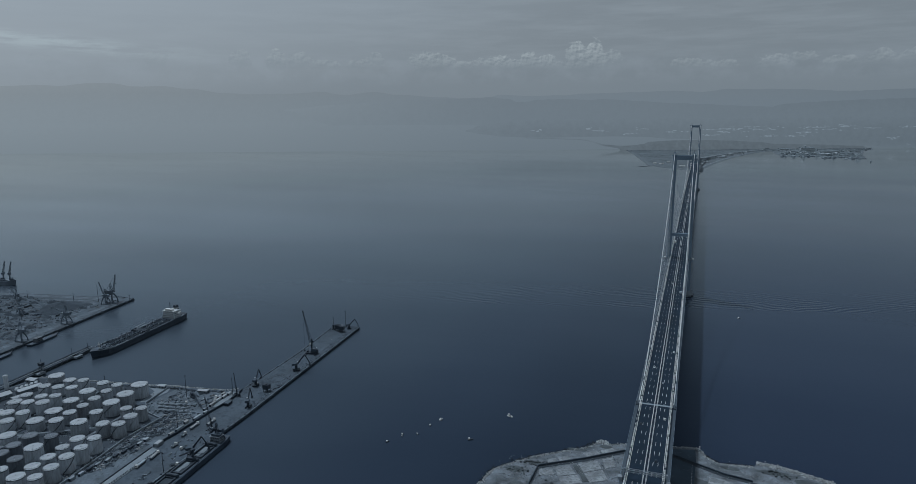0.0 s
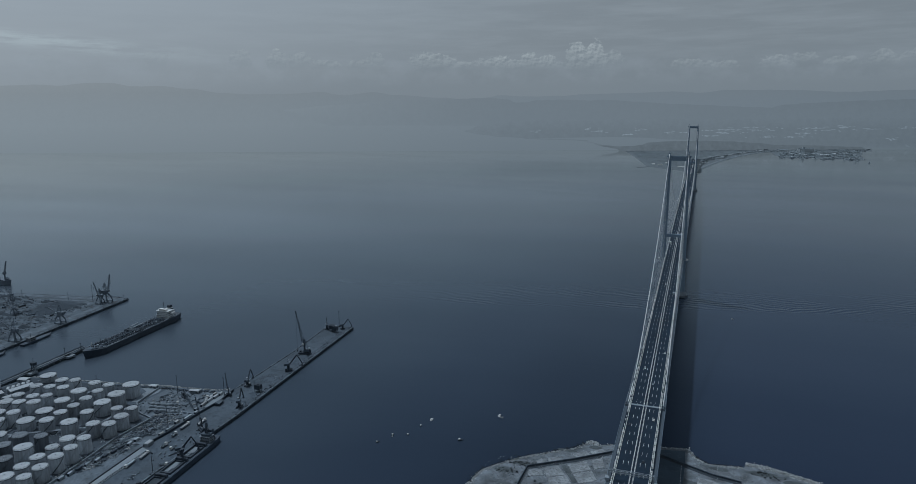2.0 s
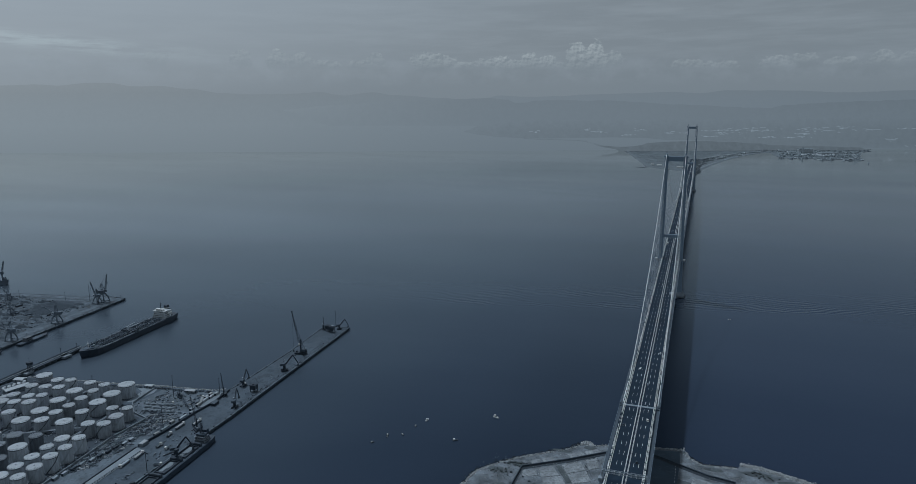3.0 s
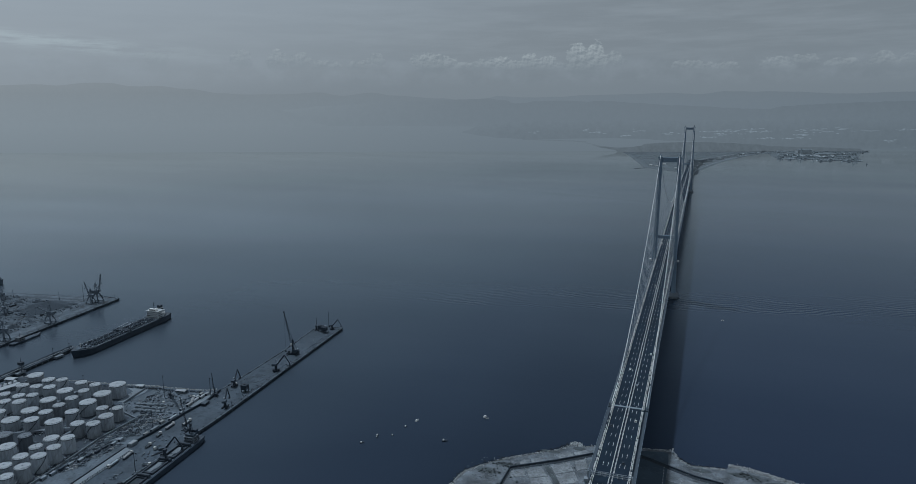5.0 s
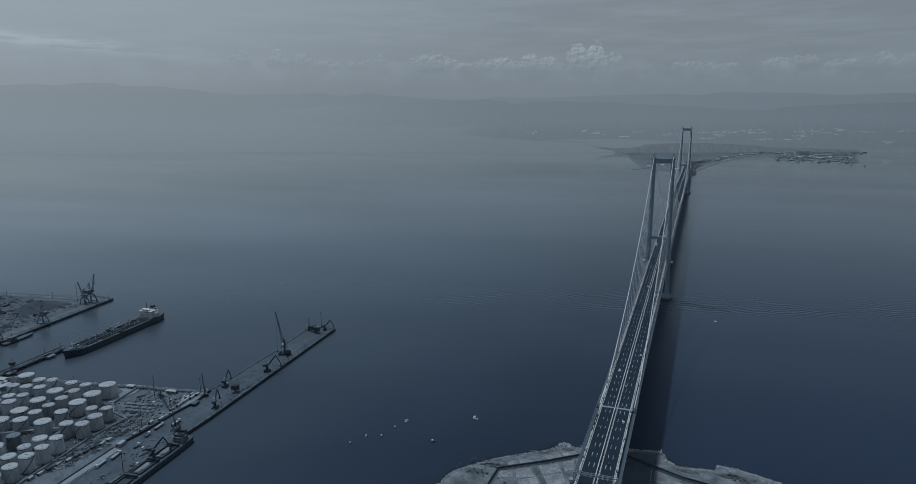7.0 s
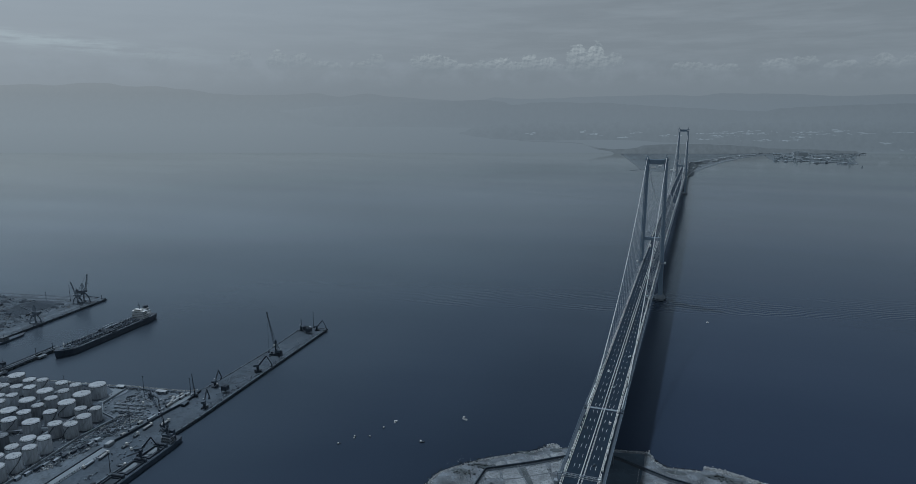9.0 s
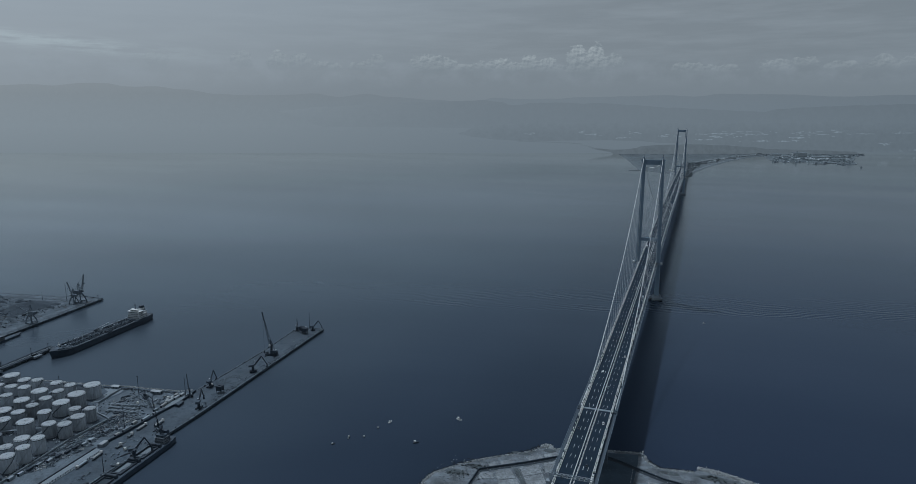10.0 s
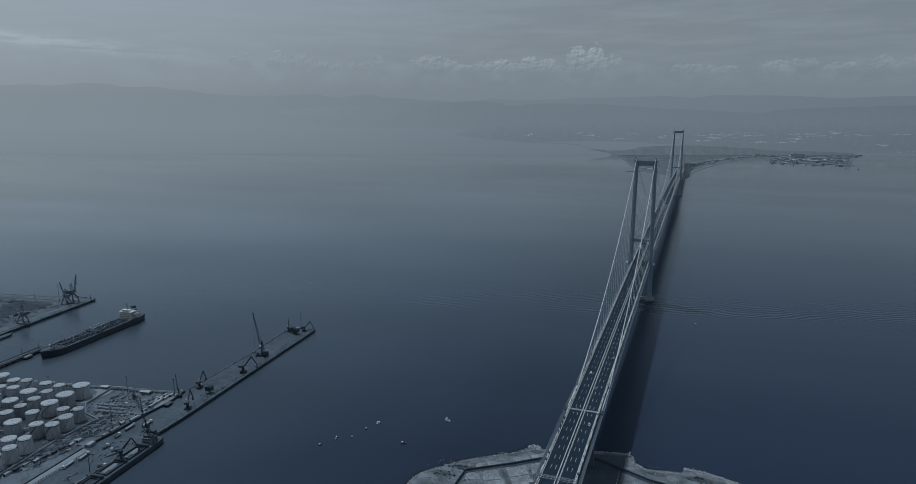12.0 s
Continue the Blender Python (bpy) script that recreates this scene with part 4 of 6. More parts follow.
def portal_crane(x, y, z, turn, slew, jib_up, scale=1.0, steel=None, label="dark portal jib crane on rails at the quay edge"):
    t = thing("portal_crane", label, "crane", (x, y, z), turn, group="quay cranes")
    k = scale
    steel = steel or DARK
    legs = [(-5 * k, -5 * k), (5 * k, -5 * k), (5 * k, 5 * k), (-5 * k, 5 * k)]
    for px, py in legs:
        bow = [(px * (1.0 - 0.62 * f * f), py * (1.0 - 0.62 * f * f), 12 * k * f) for f in (0, 0.25, 0.5, 0.75, 1.0)]
        part("leg", Mesh().tube(bow, [0.75 * k, 0.8 * k, 0.85 * k, 0.9 * k, 1.0 * k], 8), steel, t)
        part("bogie", Mesh().box(px, py, 0, 3.2 * k, 0.9 * k, 0.9 * k), steel, t)
    for py in (-5 * k, 5 * k):
        part("sill", Mesh().beam((-5 * k, py, 1.2 * k), (5 * k, py, 1.2 * k), 0.7 * k), steel, t)
    part("ring", Mesh().drum(0, 0, 11.5 * k, 3.0 * k, 1.6 * k, 20), steel, t)
    a = radians(slew)
    ca, sa = math.cos(a), math.sin(a)

    def spin(px, py, pz):
        return Vector((px * ca - py * sa, px * sa + py * ca, pz * 1.0)) * k

    part("machine_house", Mesh().box(spin(-3, 0, 13).x, spin(-3, 0, 13).y, 13 * k, 9 * k, 5 * k, 4.2 * k, slew), SHIP_DECK if steel == DARK else steel, t)
    part("operator_cab", Mesh().box(spin(3, 2.8, 14).x, spin(3, 2.8, 14).y, 14 * k, 2.4 * k, 2 * k, 2.6 * k, slew), GALV, t)
    mast = Mesh()
    lattice(mast, spin(0, 0, 17), spin(-1, 0, 27), 3.2 * k, 1.4 * k, 0.35 * k, 4)
    part("mast", mast, steel, t)
    tip = spin(3 + 25 * math.cos(radians(jib_up)), 0, 15 + 25 * math.sin(radians(jib_up)))
    jib = Mesh()
    lattice(jib, spin(3, 0, 15), tip, 1.8 * k, 0.7 * k, 0.32 * k, 9)
    part("jib", jib, steel, t)
    part("stay", Mesh().tube([spin(-1, 0, 27), tip], 0.13 * k, 4).tube([spin(-1, 0, 27), spin(-6.5, 0, 17)], 0.2 * k, 4), steel, t)
    part("counterweight", Mesh().box(spin(-7.5, 0, 15).x, spin(-7.5, 0, 15).y, 14.5 * k, 2.4 * k, 4 * k, 3 * k, slew), steel, t)
    part("hook", Mesh().tube([tip, tip - Vector((0, 0, 12 * k))], 0.1 * k, 4).box(tip.x, tip.y, tip.z - 13.2 * k, 1.2 * k, 0.8 * k, 1.4 * k), steel, t)


def mobile_crane(x, y, z, slew, jib_up, reach, k=1.0, label="dark mobile harbour crane with a raised lattice jib"):
    t = thing("harbour_crane", label, "crane", (x, y, z), slew, group="quay cranes")
    part("carrier", Mesh().box(0, 0, 0.9, 16, 7, 1.8).box(5.5, 0, 2.7, 2.4, 3.4, 2.0).box(-6.5, 1.5, 2.7, 2.6, 3.0, 1.6), DARK, t)
    for px in (-5, -3, -1, 1, 3, 5):
        for s in (-1, 1):
            part("wheel", Mesh().tube([(px, s * 2.3, 0.8), (px, s * 3.1, 0.8)], 0.8, 12), DARK, t)
    for px in (-6, 6):
        part("outrigger", Mesh().box(px, 0, 0.6, 0.8, 13, 0.6).box(px, -6.2, 0, 1.6, 1.6, 0.6).box(px, 6.2, 0, 1.6, 1.6, 0.6), DARK, t)
    part("turntable", Mesh().drum(0, 0, 2.5, 2.2, 1.0, 18), DARK, t)
    part("machine_house", Mesh().box(-3, 0, 3.5, 8, 4.4, 3.4), SHIP_DECK, t, "dull machine house")
    part("tower", Mesh().loft([[(s * w / 2, -w / 2, zz), (s * w / 2, w / 2, zz), (-s * w / 2, w / 2, zz), (-s * w / 2, -w / 2, zz)] for zz, w, s in ((3.5, 2.0, 1), (22, 1.1, 1))]), DARK, t)
    part("operator_cab", Mesh().box(1.6, 0, 13, 2.4, 2.2, 2.6), CABIN, t, "white operator cab")
    tip = Vector((1 + reach * math.cos(radians(jib_up)), 0, 11 + reach * math.sin(radians(jib_up))))
    jib = Mesh()
    lattice(jib, (1, 0, 11), tip, 1.9, 0.8, 0.2, 14)
    part("jib", jib, DARK, t)
    part("stay", Mesh().tube([(0, 0.5, 22), tip], 0.1, 4).tube([(0, -0.5, 22), tip], 0.1, 4).tube([(0, 0.6, 22), (-6, 0.6, 6.5)], 0.14, 4).tube([(0, -0.6, 22), (-6, -0.6, 6.5)], 0.14, 4), DARK, t)
    part("pulley_head", Mesh().box(tip.x, tip.y, tip.z - 0.8, 1.8, 1.4, 1.6), DARK, t)
    part("hoist_rope", Mesh().tube([tip, (tip.x, tip.y, 6)], 0.1, 4), DARK, t)
    part("grab", Mesh().drum(tip.x, tip.y, 3.4, 1.4, 2.6, 10, 0.5), DARK, t)
    part("tower_ladder", lattice(Mesh(), (-1.6, 0, 3.5), (-1.0, 0, 21), 1.5, 1.0, 0.22, 9), DARK, t)
    part("deck_rail", Mesh().beam((-7, -2.1, 7.9), (1, -2.1, 7.9), 0.14).beam((-7, 2.1, 7.9), (1, 2.1, 7.9), 0.14).box(-6.4, 0, 6.9, 1.2, 3.4, 1.8).box(-3.2, 1.2, 6.9, 1.4, 1.2, 1.2), GALV, t)
    part("counterweight", Mesh().box(-7.6, 0, 3.4, 2.0, 4.2, 2.8), DARK, t)
    t.scale = (k, k, k)


def material_handler(x, y, z, slew, k=1.0):
    """A tall excavator with a bent two-piece arm."""
    t = thing("material_handler", "dark material handler with a bent arm and grab", "excavator", (x, y, z), slew, group="material handlers")
    part("undercarriage", Mesh().box(0, 1.9 * k, 0, 7 * k, 1.2 * k, 1.5 * k).box(0, -1.9 * k, 0, 7 * k, 1.2 * k, 1.5 * k).box(0, 0, 0.6 * k, 3 * k, 3 * k, 1 * k), DARK, t)
    part("pedestal", Mesh().drum(0, 0, 1.6 * k, 1.4 * k, 4.4 * k, 14), DARK, t)
    part("machine_house", Mesh().box(-1.6 * k, 0, 6 * k, 5.5 * k, 3.4 * k, 2.2 * k), SHIP_DECK, t, "dull machine house")
    part("operator_cab", Mesh().box(2.6 * k, 1.4 * k, 6.4 * k, 2 * k, 1.6 * k, 2.4 * k), GALV, t)
    part("boom", Mesh().beam((1.5 * k, 0, 7.5 * k), (9 * k, 0, 16 * k), 0.9 * k, 1.2 * k), DARK, t)
    part("arm", Mesh().beam((9 * k, 0, 16 * k), (14 * k, 0, 6.5 * k), 0.7 * k, 0.9 * k), DARK, t)
    part("ram", Mesh().tube([(3 * k, 0.5 * k, 7 * k), (6.5 * k, 0.5 * k, 12.6 * k)], 0.25 * k, 6), GALV, t)
    part("grab", Mesh().drum(14 * k, 0, 3.4 * k, 1.2 * k, 3.0 * k, 10, 0.4 * k), DARK, t)


def lamp_mast(x, y, z, height):
    t = thing("lamp_mast", "slender steel floodlight mast", "lamp mast", (x, y, z), group="floodlight masts")
    part("pole", Mesh().tube([(0, 0, 0), (0, 0, height)], [0.38, 0.2], 8), DARK, t)
    part("base", Mesh().box(0, 0, 0, 1.6, 1.6, 0.6), CONCRETE, t)
    part("floodlight", Mesh().box(0, 0, height - 0.2, 2.4, 0.4, 0.3).box(-0.9, 0, height - 0.6, 0.6, 0.5, 0.5).box(0.9, 0, height - 0.6, 0.6, 0.5, 0.5), DARK, t)


mobile_crane(-460, -472, 3.0, 195, 80, 50)
mobile_crane(-471, -620, 3.0, 170, 84, 44, 0.5)
mobile_crane(-440, -703, 3.0, 150, 66, 44, 0.66)
material_handler(-447, -531, 3.0, 40, 1.25)
material_handler(-467, -589, 3.0, 100, 1.1)
material_handler(-439, -642, 3.0, 110, 1.15)
material_handler(-484, -371, 3.0, 120, 1.0)
material_handler(-462, -362, 3.0, 30, 0.95)
material_handler(-424, -752, 3.0, 40, 1.15)
material_handler(-516, -641, 3.0, 310, 0.7)
for x, y, h in ((-470, -358, 26), (-524, -643, 27), (-475, -713, 27), (-428, -785, 20), (-948, -371, 30), (-997, -378, 14), (-640, -650, 14), (-1090, -392, 14), (-905, -345, 9), (-476, -621, 22)):
    lamp_mast(x, y, 3.0, h)


lowered = thing("crawler_crane", "dark crawler crane with its lattice boom lowered over the yard", "crane", (-519.5, -638, 3.0), -37, group="quay cranes")
part("track", Mesh().box(0, 2.6, 0, 8, 1.2, 1.4).box(0, -2.6, 0, 8, 1.2, 1.4), DARK, lowered)
part("machine_house", Mesh().box(-1.5, 0, 1.6, 7.5, 4.0, 2.8).box(-5.4, 0, 1.8, 1.4, 4.2, 1.8), DARK, lowered)
part("operator_cab", Mesh().box(2.8, 1.4, 1.6, 2.0, 1.4, 2.4), GALV, lowered)
part("boom", lattice(Mesh(), (3, 0, 2.6), (44, 0, 3.4), 1.8, 1.0, 0.3, 16), SHIP_DECK, lowered, "grey lattice boom")
part("gantry_frame", Mesh().beam((-3, 0, 4.2), (-1.5, 0, 8.5), 0.4).tube([(-1.5, 0, 8.5), (30, 0, 4.0)], 0.12, 4), DARK, lowered)
part("trestle", Mesh().beam((34, -1.4, 0), (34, 0, 2.6), 0.4).beam((34, 1.4, 0), (34, 0, 2.6), 0.4), DARK, lowered)
pit = thing("tyre_ring", "dark ring of heaped tyres on the yard", "tyres", (-516.7, -683, 3.1))
part("ring", Mesh().tube([(3.4 * math.cos(a), 2.6 * math.sin(a), 0.7) for a in [2 * math.pi * k / 20 for k in range(21)]], 0.9, 8), DARK, pit)
kiosk = thing("concrete_block", "large pale concrete block at the end of the wall", "block", (-470.6, -745, 3.1), 96)
part("block", Mesh().box(0, 0, 0, 9, 5, 3.0), CONCRETE, kiosk)
part("top", Mesh().box(0, 0, 3.0, 8.4, 4.4, 0.4), ROOF_WHITE, kiosk)


def hopper(x, y, z):
    t = thing("hopper", "dark steel quay hopper on four legs", "hopper", (x, y, z), 5)
    for px in (-3.4, 3.4):
        for py in (-3.4, 3.4):
            part("leg", Mesh().beam((px, py, 0), (px, py, 8), 0.6), DARK, t)
    part("funnel", Mesh().loft([[(-w, -w, zz), (w, -w, zz), (w, w, zz), (-w, w, zz)] for zz, w in ((3.4, 0.9), (7.0, 3.6), (9.2, 4.2))]), DARK, t)
    for px, py, sx, sy in ((0, -3.9, 8.2, 0.3), (0, 3.9, 8.2, 0.3), (-3.9, 0, 0.3, 8.2), (3.9, 0, 0.3, 8.2)):
        part("side_panel", Mesh().box(px, py, 3.6, sx, sy, 5.6), DARK, t)
    part("rim", Mesh().box(0, -4.2, 9.2, 8.8, 0.4, 0.5).box(0, 4.2, 9.2, 8.8, 0.4, 0.5).box(-4.2, 0, 9.2, 0.4, 8.8, 0.5).box(4.2, 0, 9.2, 0.4, 8.8, 0.5), DARK, t)
    part("lid", Mesh().box(0, 0, 9.4, 8.0, 8.0, 0.5).box(0, 0, 9.9, 3.0, 3.0, 0.8), DARK, t)
    t.scale = (0.85, 0.85, 0.9)


hopper(-445, -598, 3.0)
hopper(-474, -374, 3.0)
hopper(-466, -378, 3.0)
shed(-465.5, -643, 3.0, 10, 4.5, 3, 100, label="dark low shed beside the yard wall", material=DARK, roof=YARD)
shed(-478, -363, 3.0, 10, 5, 4, 15, label="small dark cabin at the end of the pier", material=DARK, roof=GALV)

# ---- quay edges ----
def quay_edge(name, points, label):
    """A raised coping with fender tyres along a quay."""
    t = thing(name, label, "quay edge", (0, 0, 0), group="quay copings", kind="structure")
    for i, (a, b) in enumerate(zip(points, points[1:])):
        a, b = Vector((*a, 0)), Vector((*b, 0))
        n = max(1, round((b - a).length / 10))
        for k in range(n):
            p, q = a.lerp(b, k / n), a.lerp(b, (k + 0.93) / n)
            part("coping", Mesh().beam(p + Vector((0, 0, 3.25)), q + Vector((0, 0, 3.25)), 1.5, 0.9), SCRAP_DIRT, t)
            d = (b - a).normalized()
            out = Vector((d.y, -d.x, 0))
            m = p + out * 1.2 + Vector((0, 0, 1.4))
            part("fender", Mesh().tube([m - out * 0.4, m + out * 0.4], 0.85, 10), DARK, t)
            m2 = m + d * 5.0
            part("fender", Mesh().tube([m2 - out * 0.4, m2 + out * 0.4], 0.85, 10), DARK, t)
            if k % 2 == 0:
                part("bollard", Mesh().drum(p.x - 1.2 * out.x, p.y - 1.2 * out.y, 3.0, 0.7, 1.5, 8), DARK, t)


for side in (4.0, 9.5, 33.0, 38.5):                     # distances from the seaward edge
    rail = Mesh().beam((-431.5 - side, -630, 3.03), (-451.0 - side * 0.93, -356, 3.03), 0.3, 0.1)
    tagged(part("crane_rail", rail, DARK), "dark steel crane rail let into the pier", "rail", "crane rails on the pier", "structure")
joints = Mesh()
for k in range(13):
    y = -622 + 22 * k
    joints.beam((-475 - 0.055 * (y + 600), y - 2.5, 3.01), (-433.5 - 0.071 * (y + 600), y + 2.5, 3.01), 0.35, 0.06)
tagged(part("slab_joint", joints, DARK), "dark joints between the concrete slabs of the pier", "joint", "", "structure")
wall_line("wall_quay", [(-474, -606), (-470, -629), (-469, -642), (-470.5, -668), (-470, -720), (-472.5, -750)], 0.9, 2.6, 3.0, DARK, "long dark wall between yard and quay apron", "wall")
wall_line("wall_apron", [(-473.4, -752), (-467.1, -820), (-459.8, -900)], 0.8, 1.2, 3.0, DARK, "low dark wall beside the quay apron", "wall")
quay_edge("coping_pier", [(-417, -905), (-425, -790), (-429, -660), (-451, -351), (-491.5, -354), (-479.5, -469), (-476.5, -549), (-475.5, -600)], "concrete coping with dark fenders round the pier")
quay_edge("coping_quay", [(-850, -800), (-871, -609), (-905, -336), (-955, -333)], "concrete coping with dark fenders along the quay")


# ---- ships ----
def hull_mesh(length, beam, depth, draft, bow=0.16, stern=0.08, sheer=1.5):
    """A ship's hull along +x, its bow at +x, the waterline at z = 0."""
    rings = []
    n = 22
    for i in range(n + 1):
        f = i / n
        x = -length / 2 + length * f
        w = 1.0
        if f > 1 - bow:
            w = max(0.02, 1 - ((f - 1 + bow) / bow) ** 2.2)
        elif f < stern:
            w = 0.78 + 0.22 * (f / stern)
        rise = sheer * max(0.0, (f - 0.86) / 0.14) ** 1.5 + 0.3 * sheer * max(0.0, (0.1 - f) / 0.1)
        low = w ** 1.6
        top = depth + rise
        rings.append([(x, -beam / 2 * low * 0.85, -draft), (x, -beam / 2 * low, 0.2), (x + (2.5 if f > 0.97 else 0), -beam / 2 * w, top),
                      (x + (2.5 if f > 0.97 else 0), beam / 2 * w, top), (x, beam / 2 * low, 0.2), (x, beam / 2 * low * 0.85, -draft)])
    return Mesh().loft(rings)


def deck_house(t, x, levels, width, length, base, paint=None):
    paint = paint or CABIN
    house = Mesh()
    for k in range(levels):
        house.box(x, 0, base + 2.8 * k, length - 0.7 * k, width - 1.3 * k, 2.7)
    h = part("deck_house", house, paint, t, "white deck house with rows of dark windows" if paint == CABIN else "dull grey deck house with dark windows")
    for k in range(levels):
        count = max(3, int((width - 1.3 * k) / 2.2))
        for i in range(count):
            yy = (i - (count - 1) / 2) * (width - 1.3 * k - 1.2) / count
            part("window", Mesh().box(x + (length - 0.7 * k) / 2 + 0.03, yy, base + 2.8 * k + 1.3, 0.08, 1.1, 0.8), GLASS, h)
        for s in (-1, 1):
            part("window", Mesh().box(x, s * ((width - 1.3 * k) / 2 + 0.03), base + 2.8 * k + 1.3, length * 0.6, 0.08, 0.7), GLASS, h)
    part("roof_deck", Mesh().box(x, 0, base + 2.8 * levels, length - 0.7 * levels + 1.5, width + 1.0, 0.3), paint, h)
    return h


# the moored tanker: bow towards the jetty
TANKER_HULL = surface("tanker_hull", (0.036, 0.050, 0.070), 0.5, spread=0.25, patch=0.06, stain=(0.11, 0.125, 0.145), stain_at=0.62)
TANKER_DECK = surface("tanker_deck", (0.052, 0.070, 0.094), 0.75, spread=0.3, grain=0.3, patch=0.1)
TANKER_WHITE = surface("tanker_white", (0.50, 0.53, 0.55), 0.5, spread=0.1, grain=0.3, stain=(0.34, 0.34, 0.33), stain_at=0.62)
D = 7.9                                       # height of the tanker's deck over the water
tanker = thing("tanker_ship", "long dark tanker ship with a pale deck house at a jetty", "ship", (-747.0, -483, 0), -86.0)
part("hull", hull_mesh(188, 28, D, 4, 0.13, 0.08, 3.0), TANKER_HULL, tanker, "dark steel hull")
part("deck", Mesh().prism([(-90, -12.8), (66, -13.0), (78, -8.6), (87, -3), (87, 3), (78, 8.6), (66, 13.0), (-90, 12.8)], D - 0.1, D + 0.15), TANKER_DECK, tanker)
house = deck_house(tanker, -70, 4, 22, 15, D + 0.1, TANKER_WHITE)
part("bridge_wing", Mesh().box(-67, 0, D + 11.4, 5, 23, 0.5).box(-67, 0, D + 11.9, 5.2, 12, 2.6).box(-67, 0, D + 14.5, 6, 13, 0.3), CABIN, tanker, "white wheelhouse with open bridge wings")
for k in range(6):
    part("window", Mesh().box(-64.37, (k - 2.5) * 1.9, D + 13.0, 0.08, 1.5, 0.9), GLASS, house)
part("funnel_casing", Mesh().box(-82.5, 0, D, 8, 12, 8.5), TANKER_WHITE, tanker)
part("funnel", Mesh().loft([[(-86 + k, -2.8, z), (-79.5, -2.8, z), (-79.5, 2.8, z), (-86 + k, 2.8, z)] for z, k in ((D + 8.5, 0), (D + 16.5, 1.2))]), HULL, tanker, "dark funnel")
part("funnel_band", Mesh().box(-82.4, 0, D + 11.2, 7.2, 5.8, 1.6), CABIN, tanker, "white band round the funnel")
part("mast", Mesh().tube([(-69, 0, D + 14.7), (-69, 0, D + 25)], [0.55, 0.22], 8).beam((-69, -3, D + 20), (-69, 3, D + 20), 0.35).beam((-69, -1.8, D + 22.5), (-69, 1.8, D + 22.5), 0.3), DARK, tanker)
for yy in (-9, -6, -2.2, -0.8, 0.8, 2.2, 6, 9):
    part("deck_pipe", Mesh().tube([(-58, yy, D + 1.2), (62, yy, D + 1.2)], 0.42, 6), SHIP_DECK if yy == 2.2 else TANKER_DECK, tanker)
part("catwalk", Mesh().box(2, 3.6, D + 2.4, 122, 1.4, 0.2).box(2, 4.3, D + 3.4, 122, 0.12, 0.12), SHIP_DECK, tanker, "grey raised catwalk along the deck")
for i in range(12):
    xx = -54 + i * 10
    part("pipe_support", Mesh().box(xx, 0, D + 0.1, 0.6, 22, 0.9).box(xx, 3.6, D + 0.1, 0.3, 1.2, 2.3), DARK, tanker)
    part("tank_hatch", Mesh().drum(xx + 4, 7.8, D + 0.1, 1.2, 1.6, 12), DARK, tanker)
    part("tank_hatch", Mesh().drum(xx + 4, -7.8, D + 0.1, 1.2, 1.6, 12), DARK, tanker)
for i in range(60):
    xx, yy = rng.uniform(-60, 68), rng.uniform(-11, 11)
    part("deck_gear", Mesh().box(xx, yy, D + 0.1, rng.uniform(0.6, 2.6), rng.uniform(0.6, 2.2), rng.uniform(1.0, 3.0)), rng.choice((DARK, DARK, HULL, GALV, SHIP_DECK)), tanker)
for xx in (-40, -24, -8, 22, 34, 44, 56):
    part("vent_post", Mesh().tube([(xx, 5.2, D + 0.1), (xx, 5.2, D + 7.0)], 0.3, 6).box(xx, 5.2, D + 7.0, 0.9, 0.9, 0.9), GALV, tanker)
for i in range(14):
    xx = -56 + i * 9.3
    part("deck_post", Mesh().tube([(xx, -8.6, D + 0.1), (xx, -8.6, D + 3.0 + 3.5 * ((i * 7) % 5) / 4)], 0.26, 6).box(xx, -8.6, D + 0.1, 1.4, 1.4, 1.6), DARK, tanker)
part("manifold", Mesh().box(0, 0, D + 0.1, 9, 25, 2.2).box(0, 11.0, D + 2.3, 8, 1, 0.8).box(0, -11.0, D + 2.3, 8, 1, 0.8), DARK, tanker)
for s in (-1, 1):
    part("hose_crane", Mesh().drum(4, s * 3.0, D + 0.1, 0.8, 7.5, 10).beam((4, s * 3.0, D + 7.2), (-16, s * 4.5, D + 8.0), 0.9), GALV, tanker)
    rail = Mesh()
    for i in range(38):
        xx = -86 + i * 4
        rail.beam((xx, s * 12.7, D + 0.1), (xx, s * 12.7, D + 1.3), 0.2)
    rail.beam((-86, s * 12.7, D + 1.3), (62, s * 12.7, D + 1.3), 0.26)
    part("railing", rail, GALV, tanker)
    part("bulwark", Mesh().beam((40, s * 13.6, D + 0.5), (66, s * 13.0, D + 0.7), 0.5, 1.2).beam((66, s * 13.0, D + 0.7), (79, s * 8.6, D + 2.0), 0.5, 1.2), GALV, tanker, "pale bulwark at the bow")
    part("lifeboat", Mesh().loft([[(x, w * math.cos(a) + s * 12.4, D + 7.5 + 1.3 * math.sin(a)) for a in [math.pi * k / 4 for k in range(8)]] for x, w in ((-78, 0.3), (-76, 1.3), (-71, 1.3), (-69, 0.3))]), CABIN, tanker)
part("forecastle", Mesh().prism([(70, -9.0), (80, -6.3), (88, -2), (88, 2), (80, 6.3), (70, 9.0)], D, D + 2.2), SHIP_DECK, tanker)
